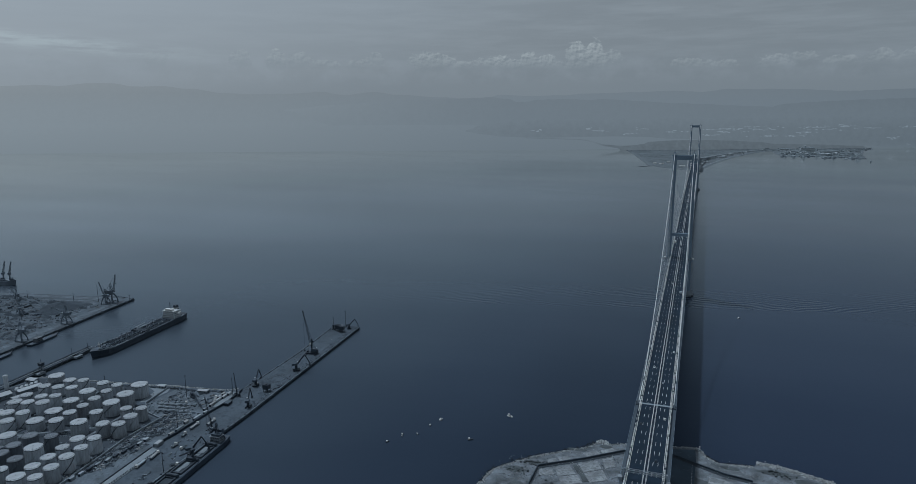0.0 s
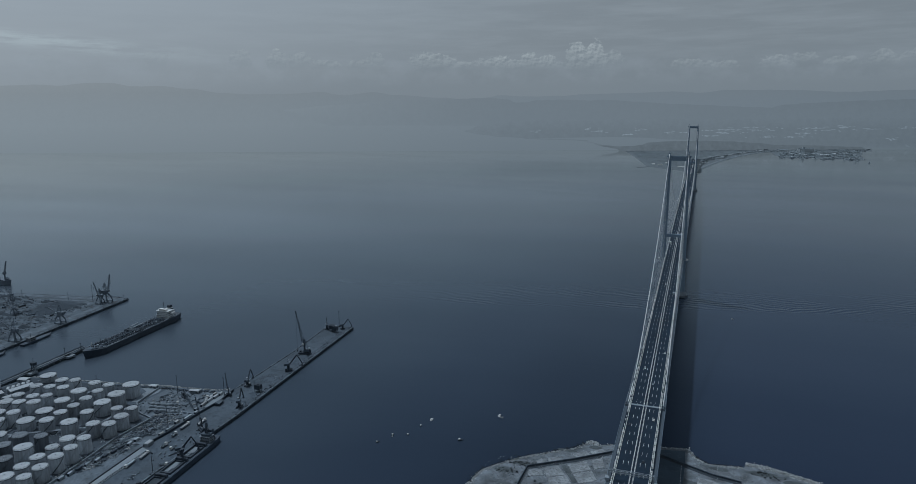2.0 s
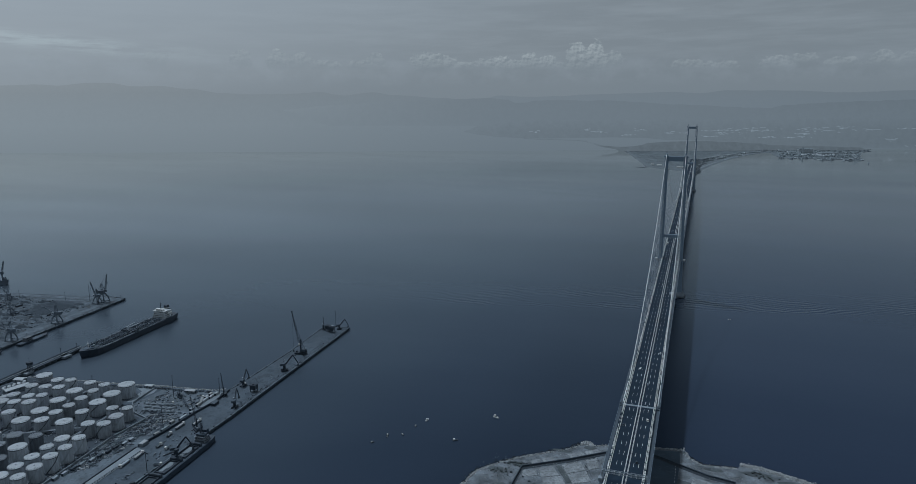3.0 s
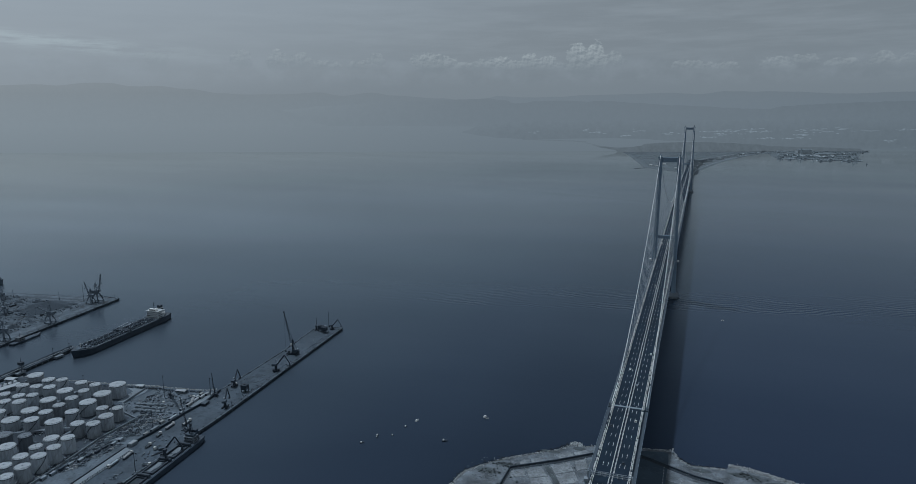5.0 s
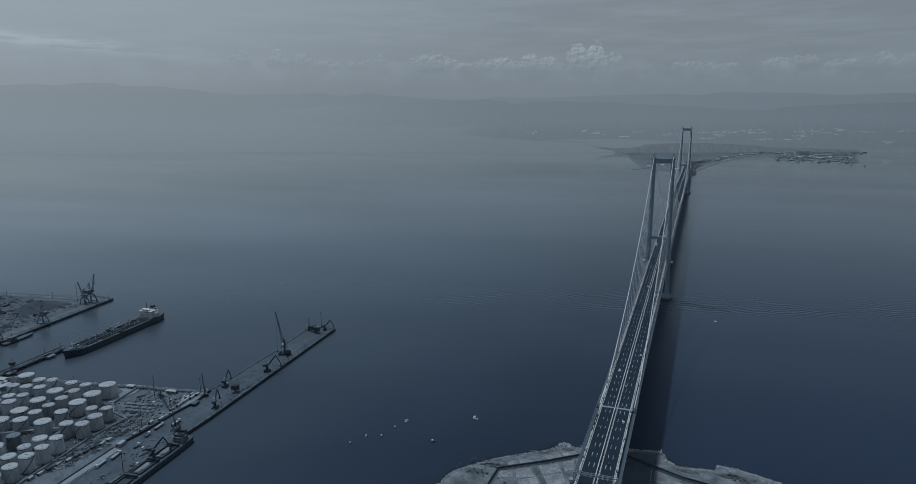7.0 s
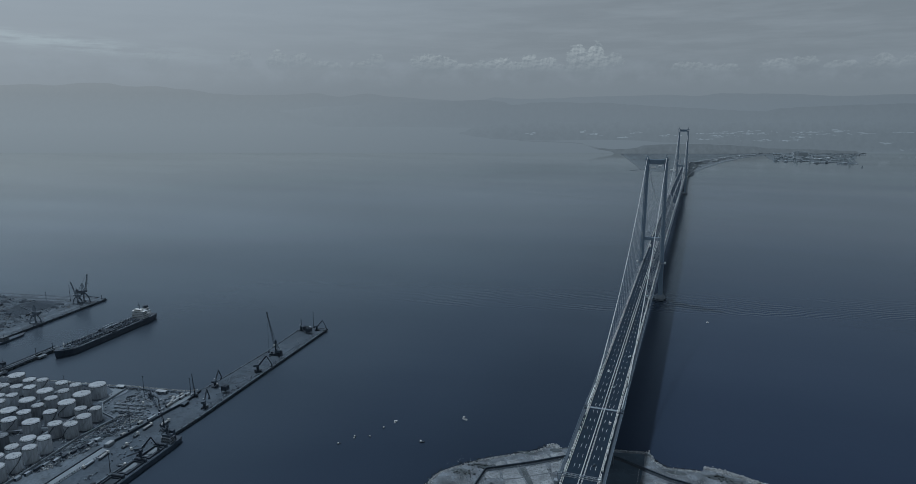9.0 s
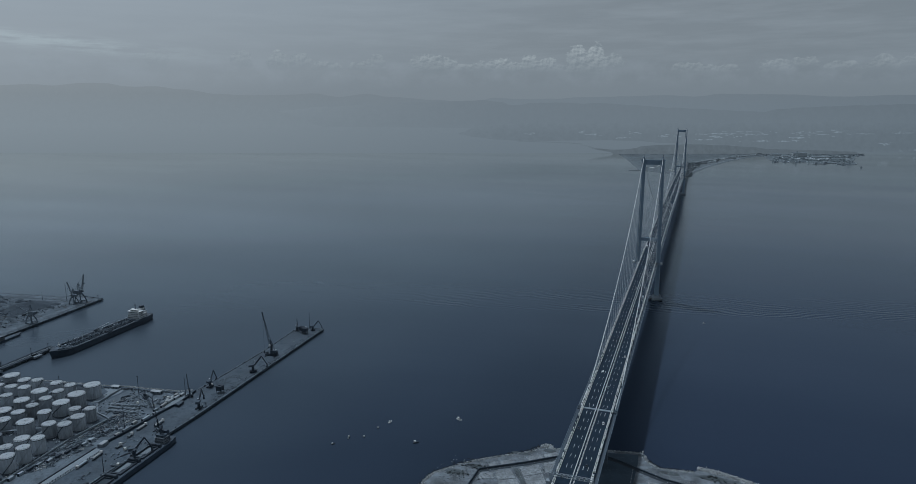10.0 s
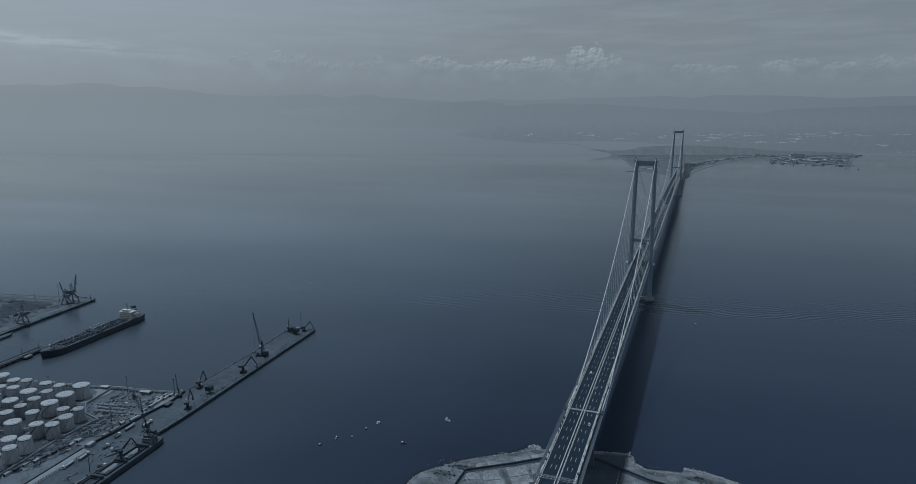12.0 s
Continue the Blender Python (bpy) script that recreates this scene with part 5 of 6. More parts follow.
part("foremast", Mesh().tube([(80, 0, D + 2.2), (80, 0, D + 11)], [0.5, 0.25], 8).box(80, 0, D + 7.5, 1.5, 3, 0.3), CABIN, tanker)
part("windlass", Mesh().box(76, 3, D + 2.2, 2.5, 2, 1.4).box(76, -3, D + 2.2, 2.5, 2, 1.4).drum(73, 4, D + 2.2, 0.6, 1.2, 8).drum(73, -4, D + 2.2, 0.6, 1.2, 8), DARK, tanker)

# bulk carrier alongside the apron, its deck house towards the pier
bulker = thing("bulk_carrier", "dark bulk carrier with open holds alongside the quay", "ship", (-412.0, -784, 0), -84.8)
part("hull", hull_mesh(150, 17.5, 5.0, 3, 0.12, 0.07, 1.8), HULL, bulker, "dark steel hull")
part("deck", Mesh().prism([(-73, -7.6), (58, -7.8), (70, -4), (70, 4), (58, 7.8), (-73, 7.6)], 5.0, 5.2), SHIP_DECK, bulker)
for i, xx in enumerate((-38, -8, 22, 48)):
    hold = part("hatch", Mesh().box(xx, 5.4, 5.2, 22, 0.5, 1.6).box(xx, -5.4, 5.2, 22, 0.5, 1.6).box(xx - 11, 0, 5.2, 0.5, 11, 1.6).box(xx + 11, 0, 5.2, 0.5, 11, 1.6), DARK, bulker, "open cargo hatch")
    # dark sheet just over the deck stands in for the deep hold
    part("hold_floor", Mesh().box(xx, 0, 5.22, 21.4, 10.2, 0.2), COAL, hold)
    if i < 2:
        part("cargo", Mesh().box(xx - 1, -1.5, 5.42, 17.0, 3.6, 0.3).box(xx - 3, 1.0, 5.42, 9.0, 1.6, 0.2), CONCRETE, hold, "pale bulk cargo left in a strip")
    part("hold_ledge", Mesh().box(xx, 3.9, 5.42, 21.0, 1.4, 0.7).box(xx + 9.2, 0, 5.42, 2.4, 9.8, 0.5), DARK, hold)
    part("hatch_cover", Mesh().box(xx - 14, 0, 5.3, 3.2, 12.4, 2.6).box(xx - 14, 0, 7.9, 2.4, 11.6, 0.4), DARK, hold)
deck_house(bulker, -62, 2, 11, 8, 5.2, TANK_GREY)
part("wheelhouse", Mesh().box(-62, 0, 10.8, 5, 9, 2.4).box(-62, 0, 13.2, 5.6, 9.8, 0.3), SHIP_DECK, bulker)
part("signal_tower", lattice(Mesh(), (-63, 0, 13.4), (-63, 0, 24), 2.6, 1.2, 0.35, 5), DARK, bulker)
part("boat_davit", Mesh().beam((-66, 5, 5.2), (-66, 6.5, 9), 0.4).beam((-66, 6.5, 9), (-60, 6.5, 9.5), 0.3), DARK, bulker)
part("funnel", Mesh().box(-69, 0, 5.2, 4, 5, 9.5), HULL, bulker, "dark funnel")
part("mast", Mesh().tube([(-61, 0, 14), (-61, 0, 24)], [0.45, 0.2], 8).beam((-61, -2.5, 20), (-61, 2.5, 20), 0.25), DARK, bulker)
for xx in (-23, 37):
    part("deck_crane", Mesh().drum(xx, 0, 5.2, 1.1, 9, 12).box(xx, 0, 14, 3, 3, 2.6), DARK, bulker)
    part("crane_jib", lattice(Mesh(), (xx, 0, 15), (xx + 15, -3, 17), 1.4, 0.6, 0.28, 6), DARK, bulker)


def coaster(x, y, turn, long, label, paint=None):
    t = thing("small_ship", label, "ship", (x, y, 0), turn)
    part("hull", hull_mesh(long, long * 0.19, 2.6, 2, 0.2, 0.1, 1.2), paint or HULL, t)
    part("deck", Mesh().box(-long * 0.05, 0, 2.6, long * 0.78, long * 0.16, 0.15), SHIP_DECK, t)
    deck_house(t, -long * 0.18, 2, long * 0.13, long * 0.22, 2.7, paint or TANK_GREY)
    part("mast", Mesh().tube([(-long * 0.18, 0, 8), (-long * 0.18, 0, 15)], [0.3, 0.15], 6), DARK, t)


coaster(-869, -545, 97, 52, "small dark work ship with a pale deck house at the quay")
coaster(-860, -622, 97, 46, "small dark work ship beside the quay wall")

# ---- jetty by the tanker ----
jetty = thing("jetty", "narrow dark concrete jetty with pipelines on piles", "jetty", (0, 0, 0))
ja, jb = Vector((-759, -702, 0)), Vector((-771, -549, 0))
for i in range(16):
    p, q = ja.lerp(jb, i / 16), ja.lerp(jb, (i + 0.97) / 16)
    part("deck_panel", Mesh().beam(p + Vector((0, 0, 3.2)), q + Vector((0, 0, 3.2)), 13.0, 1.0), QUAY, jetty)
    part("kerb", Mesh().beam(p + Vector((6.2, 0, 4.0)), q + Vector((6.2, 0, 4.0)), 0.6, 0.8), SCRAP_DIRT, jetty)
    part("pipe_rest", Mesh().box(p.x - 1.5, p.y, 3.7, 7.0, 0.5, 0.6, 4), DARK, jetty)
    for o in (-5, 5):
        part("column", Mesh().tube([p + Vector((o, 0, -3)), p + Vector((o, 0, 3))], 0.7, 8), CONCRETE, jetty)
for o in (-4.6, -3.6, -2.6, -1.6, 0.6, 1.6):
    part("pipe", Mesh().tube([ja + Vector((o, 0, 4.4)), jb + Vector((o, 0, 4.4))], 0.32, 6), QUAY if o < 0 else GALV, jetty)
for f in (0.38, 0.78):
    p = ja.lerp(jb, f) + Vector((5.5, 0, 0))
    part("platform", Mesh().box(p.x, p.y, 1.5, 12, 12, 2.2, 4), CONCRETE, jetty)
control = thing("jetty_tower", "small dark loading tower on the jetty", "tower", (-756, -640, 3.7))
part("frame", lattice(Mesh(), (0, 0, 0), (0, 0, 11), 4.5, 3.0, 0.4, 4), DARK, control)
part("cabin", Mesh().box(0, 0, 8.5, 6, 5, 3.2).box(0, 0, 11.7, 6.8, 5.8, 0.35), DARK, control)
part("mast", Mesh().tube([(0, 0, 12), (0, 0, 18)], 0.18, 6), DARK, control)
lamp_mast(-763, -588, 3.7, 12)
lamp_mast(-766, -560, 3.7, 9)

# ---- bulk quay ----
# dark crane steel paled, with the haze over the quay in its colour
CRANE_GREY = surface("hazy_crane_grey", (0.15, 0.182, 0.22), 0.6, spread=0.2)
portal_crane(-923, -365, 3.0, 5, 20, 80, 1.25, CRANE_GREY, "grey portal jib crane on rails at the quay edge")
portal_crane(-926, -376, 3.0, 5, 165, 62, 1.0, CRANE_GREY, "grey portal jib crane on rails at the quay edge")
portal_crane(-898, -479, 3.0, 5, 175, 18, 1.1, CRANE_GREY, "grey portal jib crane on the bulk quay")
portal_crane(-890, -562, 3.0, 5, 170, 20, 1.1, CRANE_GREY, "grey portal jib crane on the bulk quay")
portal_crane(-1090, -412, 3.0, 30, 140, 30, 0.8, CRANE_GREY, "grey portal jib crane on the bulk quay")
portal_crane(-880, -612, 3.0, 5, 60, 35, 0.9, CRANE_GREY, "grey portal jib crane on the bulk quay")
portal_crane(-1010, -470, 3.0, 5, 150, 28, 0.8, CRANE_GREY, "grey portal jib crane on the bulk quay")
cargo_ship = thing("cargo_ship", "distant cargo ship with raised deck cranes beside the quay", "ship", (-1266, -334, 0), 10)
part("hull", hull_mesh(120, 18, 8, 3, 0.12, 0.08, 2.0), CRANE_GREY, cargo_ship)
for i in range(30):
    part("deck_gear", Mesh().box(rng.uniform(-10, 56), rng.uniform(-7, 7), 8.0, rng.uniform(1.5, 5), rng.uniform(1.5, 4), rng.uniform(1.5, 5)), rng.choice((CRANE_GREY, SHIP_DECK, GALV)), cargo_ship)
deck_house(cargo_ship, -30, 3, 14, 12, 8)
for xx in (20, 35, 49):
    part("deck_crane", Mesh().drum(xx, 0, 8, 1.4, 14, 12).box(xx, 0, 20, 5, 4, 4), CRANE_GREY, cargo_ship)
    part("crane_jib", lattice(Mesh(), (xx, 0, 22), (xx + 7, 0, 46), 2.4, 1.0, 0.5, 9), CRANE_GREY, cargo_ship)
cargo_ship.location.z = 0.0


def heap(x, y, rx, ry, h, material, name, label, seed):
    """A heap of bulk goods with an uneven flank."""
    m = Mesh()
    n, rings = 40, 9
    verts, faces = [], []
    for i in range(rings + 1):
        f = i / rings
        for k in range(n):
            a = 2 * math.pi * k / n
            j = 1 + 0.22 * noise.noise((3 * math.cos(a) + seed, 3 * math.sin(a), f * 2))
            verts.append((x + rx * (1 - f) * j * math.cos(a), y + ry * (1 - f) * j * math.sin(a), 2.95 + h * (f ** 0.85) * (1 + 0.12 * noise.noise((4 * math.cos(a), 4 * math.sin(a) + seed, f * 5)))))
    for i in range(rings):
        for k in range(n):
            faces.append((i * n + k, i * n + (k + 1) % n, i * n + n + (k + 1) % n, i * n + n + k))
    return tagged(part(name, m.put(verts, faces), material, None, "", True), label, "heap", "heaps on the bulk quay")


heap(-985, -412, 34, 32, 8, COAL, "coal_mound", "long black coal heap on the bulk quay", 1)
heap(-975, -440, 26, 20, 6, COAL, "coal_mound", "black coal heap on the bulk quay", 2)
for k in range(170):
    x, y = rng.uniform(-1160, -905), rng.uniform(-640, -385)
    if x > -925 - 0.13 * (y + 400):
        continue
    heap(x, y, rng.uniform(3, 13), rng.uniform(3, 9), rng.uniform(1.5, 4.5), rng.choice((COAL, COAL, COAL, YARD, YARD, SCRAP_DIRT)), "ore_mound", "low heap of loose bulk cargo", 5 + k)
for k in range(40):
    container(rng.uniform(-1150, -935), rng.uniform(-610, -425), 3.0, rng.choice((6, 96)), rng.choice((SCRAP_DIRT, YARD, SHIP_DECK, SHIP_DECK)), rng.choice((6.1, 12.2)))
setting("road_quay_strip", Mesh().prism([(-924, -352), (-915, -350), (-888, -560), (-880, -640), (-890, -640), (-899, -560)], 3.0, 3.1), SCRAP_DIRT, "pale dusty strip along the crane rails", "road")
setting("road_quay_back", Mesh().prism([(-1170, -384), (-1000, -356), (-955, -340), (-925, -345), (-930, -356), (-1000, -368), (-1170, -396)], 3.0, 3.1), SCRAP_DIRT, "pale dusty strip along the back of the quay", "road")
for k in range(5):
    shed(-1040 + 22 * (k % 3), -520 - 26 * k, 3.0, 22, 12, 6, 96, label="long grey storage shed on the bulk quay", material=GALV, roof=GALV)


# ---- small boats on the water ----
def small_boat(x, y, turn, k, dark):
    t = thing("fishing_boat", "small open fishing boat with a white wheelhouse" if not dark else "small dark open boat on the water", "boat", (x, y, 0), turn, group="small boats")
    part("hull", Mesh().loft([[(px * k, -w * k * 0.7, -0.4), (px * k, -w * k, h * k), (px * k, w * k, h * k), (px * k, w * k * 0.7, -0.4)] for px, w, h in ((-3.4, 1.2, 1.0), (-1.5, 1.5, 0.95), (1.2, 1.45, 1.0), (2.6, 0.9, 1.15), (3.5, 0.15, 1.35))]), DARK if dark else CABIN, t)
    part("deck", Mesh().box(0.4 * k, 0, 0.85 * k, 3.4 * k, 1.9 * k, 0.25 * k), DARK, t)
    part("wheelhouse", Mesh().box(-1.4 * k, 0, 1.0 * k, 1.7 * k, 1.5 * k, 1.6 * k).box(-1.4 * k, 0, 2.6 * k, 2.1 * k, 1.8 * k, 0.15 * k), CABIN, t)
    part("window", Mesh().box(-0.53 * k, 0, 1.8 * k, 0.06, 1.2 * k, 0.6 * k), GLASS, t)


for x, y, turn, k, dark in ((-257.2, -659.7, 60, 0.8, True), (-249.2, -640.5, 100, 0.9, True), (-248, -644, 95, 0.6, True), (-235, -635, 150, 0.75, True), (-229.3, -612.2, 95, 0.8, True), (-223.2, -595.6, 80, 1.0, False),
                            (-153.9, -564.7, -25, 1.3, False), (-178.6, -628.5, 35, 1.1, True), (98.6, -113.7, 10, 0.8, False)):
    small_boat(x, y, turn, 0.78 * k, dark)


# ---- small clutter ----
def clutter(name, label, material, count, x0, x1, y0, y1, low, high, keep, seed, base=3.05):
    """Countless small crates, beams and blocks lying about."""
    r = random.Random(seed)
    m = Mesh()
    made = 0
    while made < count:
        x, y = r.uniform(x0, x1), r.uniform(y0, y1)
        if not keep(x, y) or noise.noise((x / 22, y / 22, seed)) < -0.05:
            continue
        made += 1
        m.box(x, y, base, r.uniform(low, high) * r.choice((1, 1, 2.4)), r.uniform(low, high) * 0.7, r.uniform(0.3, 0.9) * high, r.choice((8, 98, r.uniform(0, 180))))
    return tagged(part(name, m, material), label, "clutter", "", "stuff")


def on_bulk_quay(x, y):
    return x < -928 - 0.13 * (y + 400)


def among_tanks(x, y):
    return all(math.hypot(x - a, y - b) > w / 2 + 0.8 for a, b, w, h in TANK_PLAN + TANK_PLAN_TWO)


def in_yard(x, y):
    return x < -482 - 0.42 * max(0.0, y + 690) - 0.12 * min(0.0, y + 690) * -1 and x > (-545 if y > -672 else -512) and (y < -672 or int(x * 7 + y * 13) % 3 == 0)


for mat, n, seed in ((COAL, 420, 3), (DARK, 60, 4), (YARD, 900, 5), (SHIP_DECK, 700, 6), (SCRAP_DIRT, 260, 18)):
    clutter("yard_clutter", "scattered crates, blocks and gear on the bulk quay", mat, n, -1180, -915, -640, -388, 0.5, 1.5, on_bulk_quay, seed)
for mat, n, seed in ((CONCRETE, 420, 7), (GALV, 300, 8), (DARK, 320, 9)):
    clutter("tank_farm_clutter", "valves, pipe stubs and kerbs between the tanks", mat, n, -735, -500, -870, -645, 0.4, 1.5, among_tanks, seed, 3.07)
for mat, n, seed in ((CONCRETE, 300, 10), (DARK, 420, 11), (YARD, 300, 12), (CARGO, 160, 13)):
    clutter("scrap_clutter", "scattered scrap pieces on the dirt yard", mat, n, -545, -466, -850, -624, 0.4, 1.3, in_yard, seed, 3.08)


def on_apron(x, y):
    return x > -457 - 0.07 * (y + 755) and x < -434


for mat, n, seed in ((DARK, 24, 14), (CONCRETE, 30, 15)):
    clutter("apron_clutter", "small gear and pallets on the quay apron", mat, n, -478, -428, -860, -700, 0.4, 1.4, on_apron, seed)
for mat, n, seed in ((DARK, 56, 19), (YARD, 40, 20), (CONCRETE, 26, 24)):
    clutter("pier_edge_clutter", "dark gear, ropes and debris along the pier edge", mat, n, -456, -426, -640, -356, 0.3, 1.1, lambda x, y: -441.5 - 0.071 * (y + 600) < x < -435.5 - 0.071 * (y + 600), seed)
for mat, n, seed in ((DARK, 16, 16), (CONCRETE, 26, 17)):
    clutter("pier_clutter", "small gear and pallets on the pier", mat, n, -492, -436, -640, -360, 0.4, 1.2, lambda x, y: -472.5 - 0.055 * (y + 600) < x < -437 - 0.071 * (y + 600), seed)

# fence beside the pale strip, and tyre marks on the pier
fence = thing("fence", "low dark post and rail fence beside the quay apron", "fence", (0, 0, 0))
fa, fb = Vector((-461.9, -756, 3.3)), Vector((-457.5, -822, 3.3))
for i in range(24):
    p = fa.lerp(fb, i / 23)
    part("post", Mesh().box(p.x, p.y, p.z, 0.4, 0.4, 1.9), DARK, fence)
for zz in (0.8, 1.6):
    part("rail", Mesh().beam(fa + Vector((0, 0, zz)), fb + Vector((0, 0, zz)), 0.18), DARK, fence)
TYRE = surface("tyre_rubber_mark", (0.036, 0.048, 0.062), 0.9, spread=0.3, patch=0.3)
for k in range(5):
    r, n = 6.5 + 1.9 * k, 40
    arc = [-0.4 + 0.5 * k + (3.6 + 0.35 * k) * i / n for i in range(n + 1)]
    ring = Mesh().loft([[(-456 + (r + w) * math.cos(a) * 0.8, -560 + (r + w) * math.sin(a), z) for w, z in ((-0.28, 3.0), (0.28, 3.0), (0.28, 3.02 + 0.004 * k), (-0.28, 3.02 + 0.004 * k))] for a in arc])
    tagged(part("tyre_mark", ring, TYRE), "dark curved tyre mark on the pier concrete", "marking", "tyre marks", "structure")

# ---- the far side of the bay ----
EYE_FAR = Vector((57.0, -1230.0, 0.0))
AHEAD, RIGHT = Vector((-0.336, 0.942, 0.0)), Vector((0.942, 0.336, 0.0))


def far(d, s, z):
    """A place d metres ahead and s metres to the right of the middle of the flight."""
    return EYE_FAR + AHEAD * d + RIGHT * s + Vector((0, 0, z))


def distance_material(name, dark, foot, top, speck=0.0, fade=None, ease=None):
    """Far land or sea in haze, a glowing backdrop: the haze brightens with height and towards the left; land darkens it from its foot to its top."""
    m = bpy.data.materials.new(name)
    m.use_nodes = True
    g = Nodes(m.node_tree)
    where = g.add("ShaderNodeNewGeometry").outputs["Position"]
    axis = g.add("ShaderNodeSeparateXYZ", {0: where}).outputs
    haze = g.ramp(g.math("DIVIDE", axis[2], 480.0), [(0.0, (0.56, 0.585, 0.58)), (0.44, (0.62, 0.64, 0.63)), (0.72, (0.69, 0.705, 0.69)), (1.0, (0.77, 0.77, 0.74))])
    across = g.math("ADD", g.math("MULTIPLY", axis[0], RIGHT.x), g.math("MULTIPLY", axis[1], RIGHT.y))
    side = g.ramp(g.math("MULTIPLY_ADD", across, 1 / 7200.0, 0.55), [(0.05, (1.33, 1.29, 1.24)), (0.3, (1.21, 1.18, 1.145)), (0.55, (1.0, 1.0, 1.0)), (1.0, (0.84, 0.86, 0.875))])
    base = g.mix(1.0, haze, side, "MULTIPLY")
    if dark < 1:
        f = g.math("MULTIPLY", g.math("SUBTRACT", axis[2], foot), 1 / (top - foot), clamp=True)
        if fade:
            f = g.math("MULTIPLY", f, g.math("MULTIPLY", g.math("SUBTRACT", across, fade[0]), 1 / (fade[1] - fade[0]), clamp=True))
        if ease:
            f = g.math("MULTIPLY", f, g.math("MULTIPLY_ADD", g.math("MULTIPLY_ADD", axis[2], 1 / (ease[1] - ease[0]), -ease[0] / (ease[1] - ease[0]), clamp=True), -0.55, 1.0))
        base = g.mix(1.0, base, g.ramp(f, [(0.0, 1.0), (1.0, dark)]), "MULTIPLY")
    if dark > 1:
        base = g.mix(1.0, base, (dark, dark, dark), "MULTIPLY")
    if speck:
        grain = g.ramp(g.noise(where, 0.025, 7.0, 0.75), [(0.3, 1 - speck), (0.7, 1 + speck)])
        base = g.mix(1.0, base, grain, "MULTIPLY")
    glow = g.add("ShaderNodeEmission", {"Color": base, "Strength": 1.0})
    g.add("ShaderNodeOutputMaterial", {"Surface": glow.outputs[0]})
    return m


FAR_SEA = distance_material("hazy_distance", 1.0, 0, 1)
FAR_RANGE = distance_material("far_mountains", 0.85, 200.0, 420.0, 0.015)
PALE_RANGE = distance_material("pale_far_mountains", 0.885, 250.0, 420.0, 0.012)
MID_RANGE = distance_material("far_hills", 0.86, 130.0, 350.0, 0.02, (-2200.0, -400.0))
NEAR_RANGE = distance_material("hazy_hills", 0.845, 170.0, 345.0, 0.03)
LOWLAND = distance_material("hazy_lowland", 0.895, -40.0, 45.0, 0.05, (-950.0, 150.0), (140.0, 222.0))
# roofs given a glow of their own, brighter than the haze behind them
FAR_ROOF = distance_material("hazy_roof_glow", 1.42, 0.0, 200.0)


def profile(knots, s):
    """A smooth height along s from a few knots."""
    for (a, za), (b, zb) in zip(knots, knots[1:]):
        if s <= b:
            f = min(1.0, max(0.0, (s - a) / (b - a)))
            f = f * f * (3 - 2 * f)
            return za + (zb - za) * f
    return knots[-1][1]


def range_mesh(d, thick, knots, foot, rough, seed, step=9.0):
    """A ridge of hills: an uneven crest with a sloping flank towards the bay."""
    s0, s1 = knots[0][0], knots[-1][0]
    n = int((s1 - s0) / step)
    rows = []
    for i in range(n + 1):
        s = s0 + (s1 - s0) * i / n
        top = profile(knots, s) + rough * (noise.fractal((s / 120.0, seed, 0.0), 1.0, 2.0, 6) * 0.9)
        base = profile(foot, s) if hasattr(foot, "__len__") else foot
        rows.append([far(d - thick, s, base), far(d - thick * 0.55, s, base + (top - base) * 0.5), far(d, s, top), far(d + 2, s, base - 5)])
    return Mesh().loft(rows)


SEA_D = 4975.0
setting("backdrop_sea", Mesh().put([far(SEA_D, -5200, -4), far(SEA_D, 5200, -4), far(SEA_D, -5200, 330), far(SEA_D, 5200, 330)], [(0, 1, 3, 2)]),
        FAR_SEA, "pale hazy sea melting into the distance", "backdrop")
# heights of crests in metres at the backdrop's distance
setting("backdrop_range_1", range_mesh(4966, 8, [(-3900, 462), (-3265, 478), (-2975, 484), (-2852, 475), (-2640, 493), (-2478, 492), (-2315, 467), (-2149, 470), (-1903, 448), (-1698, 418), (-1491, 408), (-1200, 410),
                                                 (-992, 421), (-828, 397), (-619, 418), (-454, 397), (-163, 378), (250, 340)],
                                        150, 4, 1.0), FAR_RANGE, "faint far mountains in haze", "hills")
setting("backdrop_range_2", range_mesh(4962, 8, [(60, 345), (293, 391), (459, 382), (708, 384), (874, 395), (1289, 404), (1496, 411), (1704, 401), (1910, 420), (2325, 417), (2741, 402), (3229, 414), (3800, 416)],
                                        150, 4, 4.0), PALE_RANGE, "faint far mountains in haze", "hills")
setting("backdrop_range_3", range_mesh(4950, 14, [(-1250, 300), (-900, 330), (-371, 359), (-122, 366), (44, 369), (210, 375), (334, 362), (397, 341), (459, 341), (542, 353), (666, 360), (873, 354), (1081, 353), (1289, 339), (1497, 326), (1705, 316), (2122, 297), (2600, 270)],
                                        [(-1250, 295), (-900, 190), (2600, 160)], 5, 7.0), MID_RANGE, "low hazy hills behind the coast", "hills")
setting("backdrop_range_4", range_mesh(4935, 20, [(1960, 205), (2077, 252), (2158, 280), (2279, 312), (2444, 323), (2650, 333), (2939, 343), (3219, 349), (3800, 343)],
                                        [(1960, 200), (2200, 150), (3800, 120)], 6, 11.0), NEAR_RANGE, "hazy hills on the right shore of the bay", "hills")
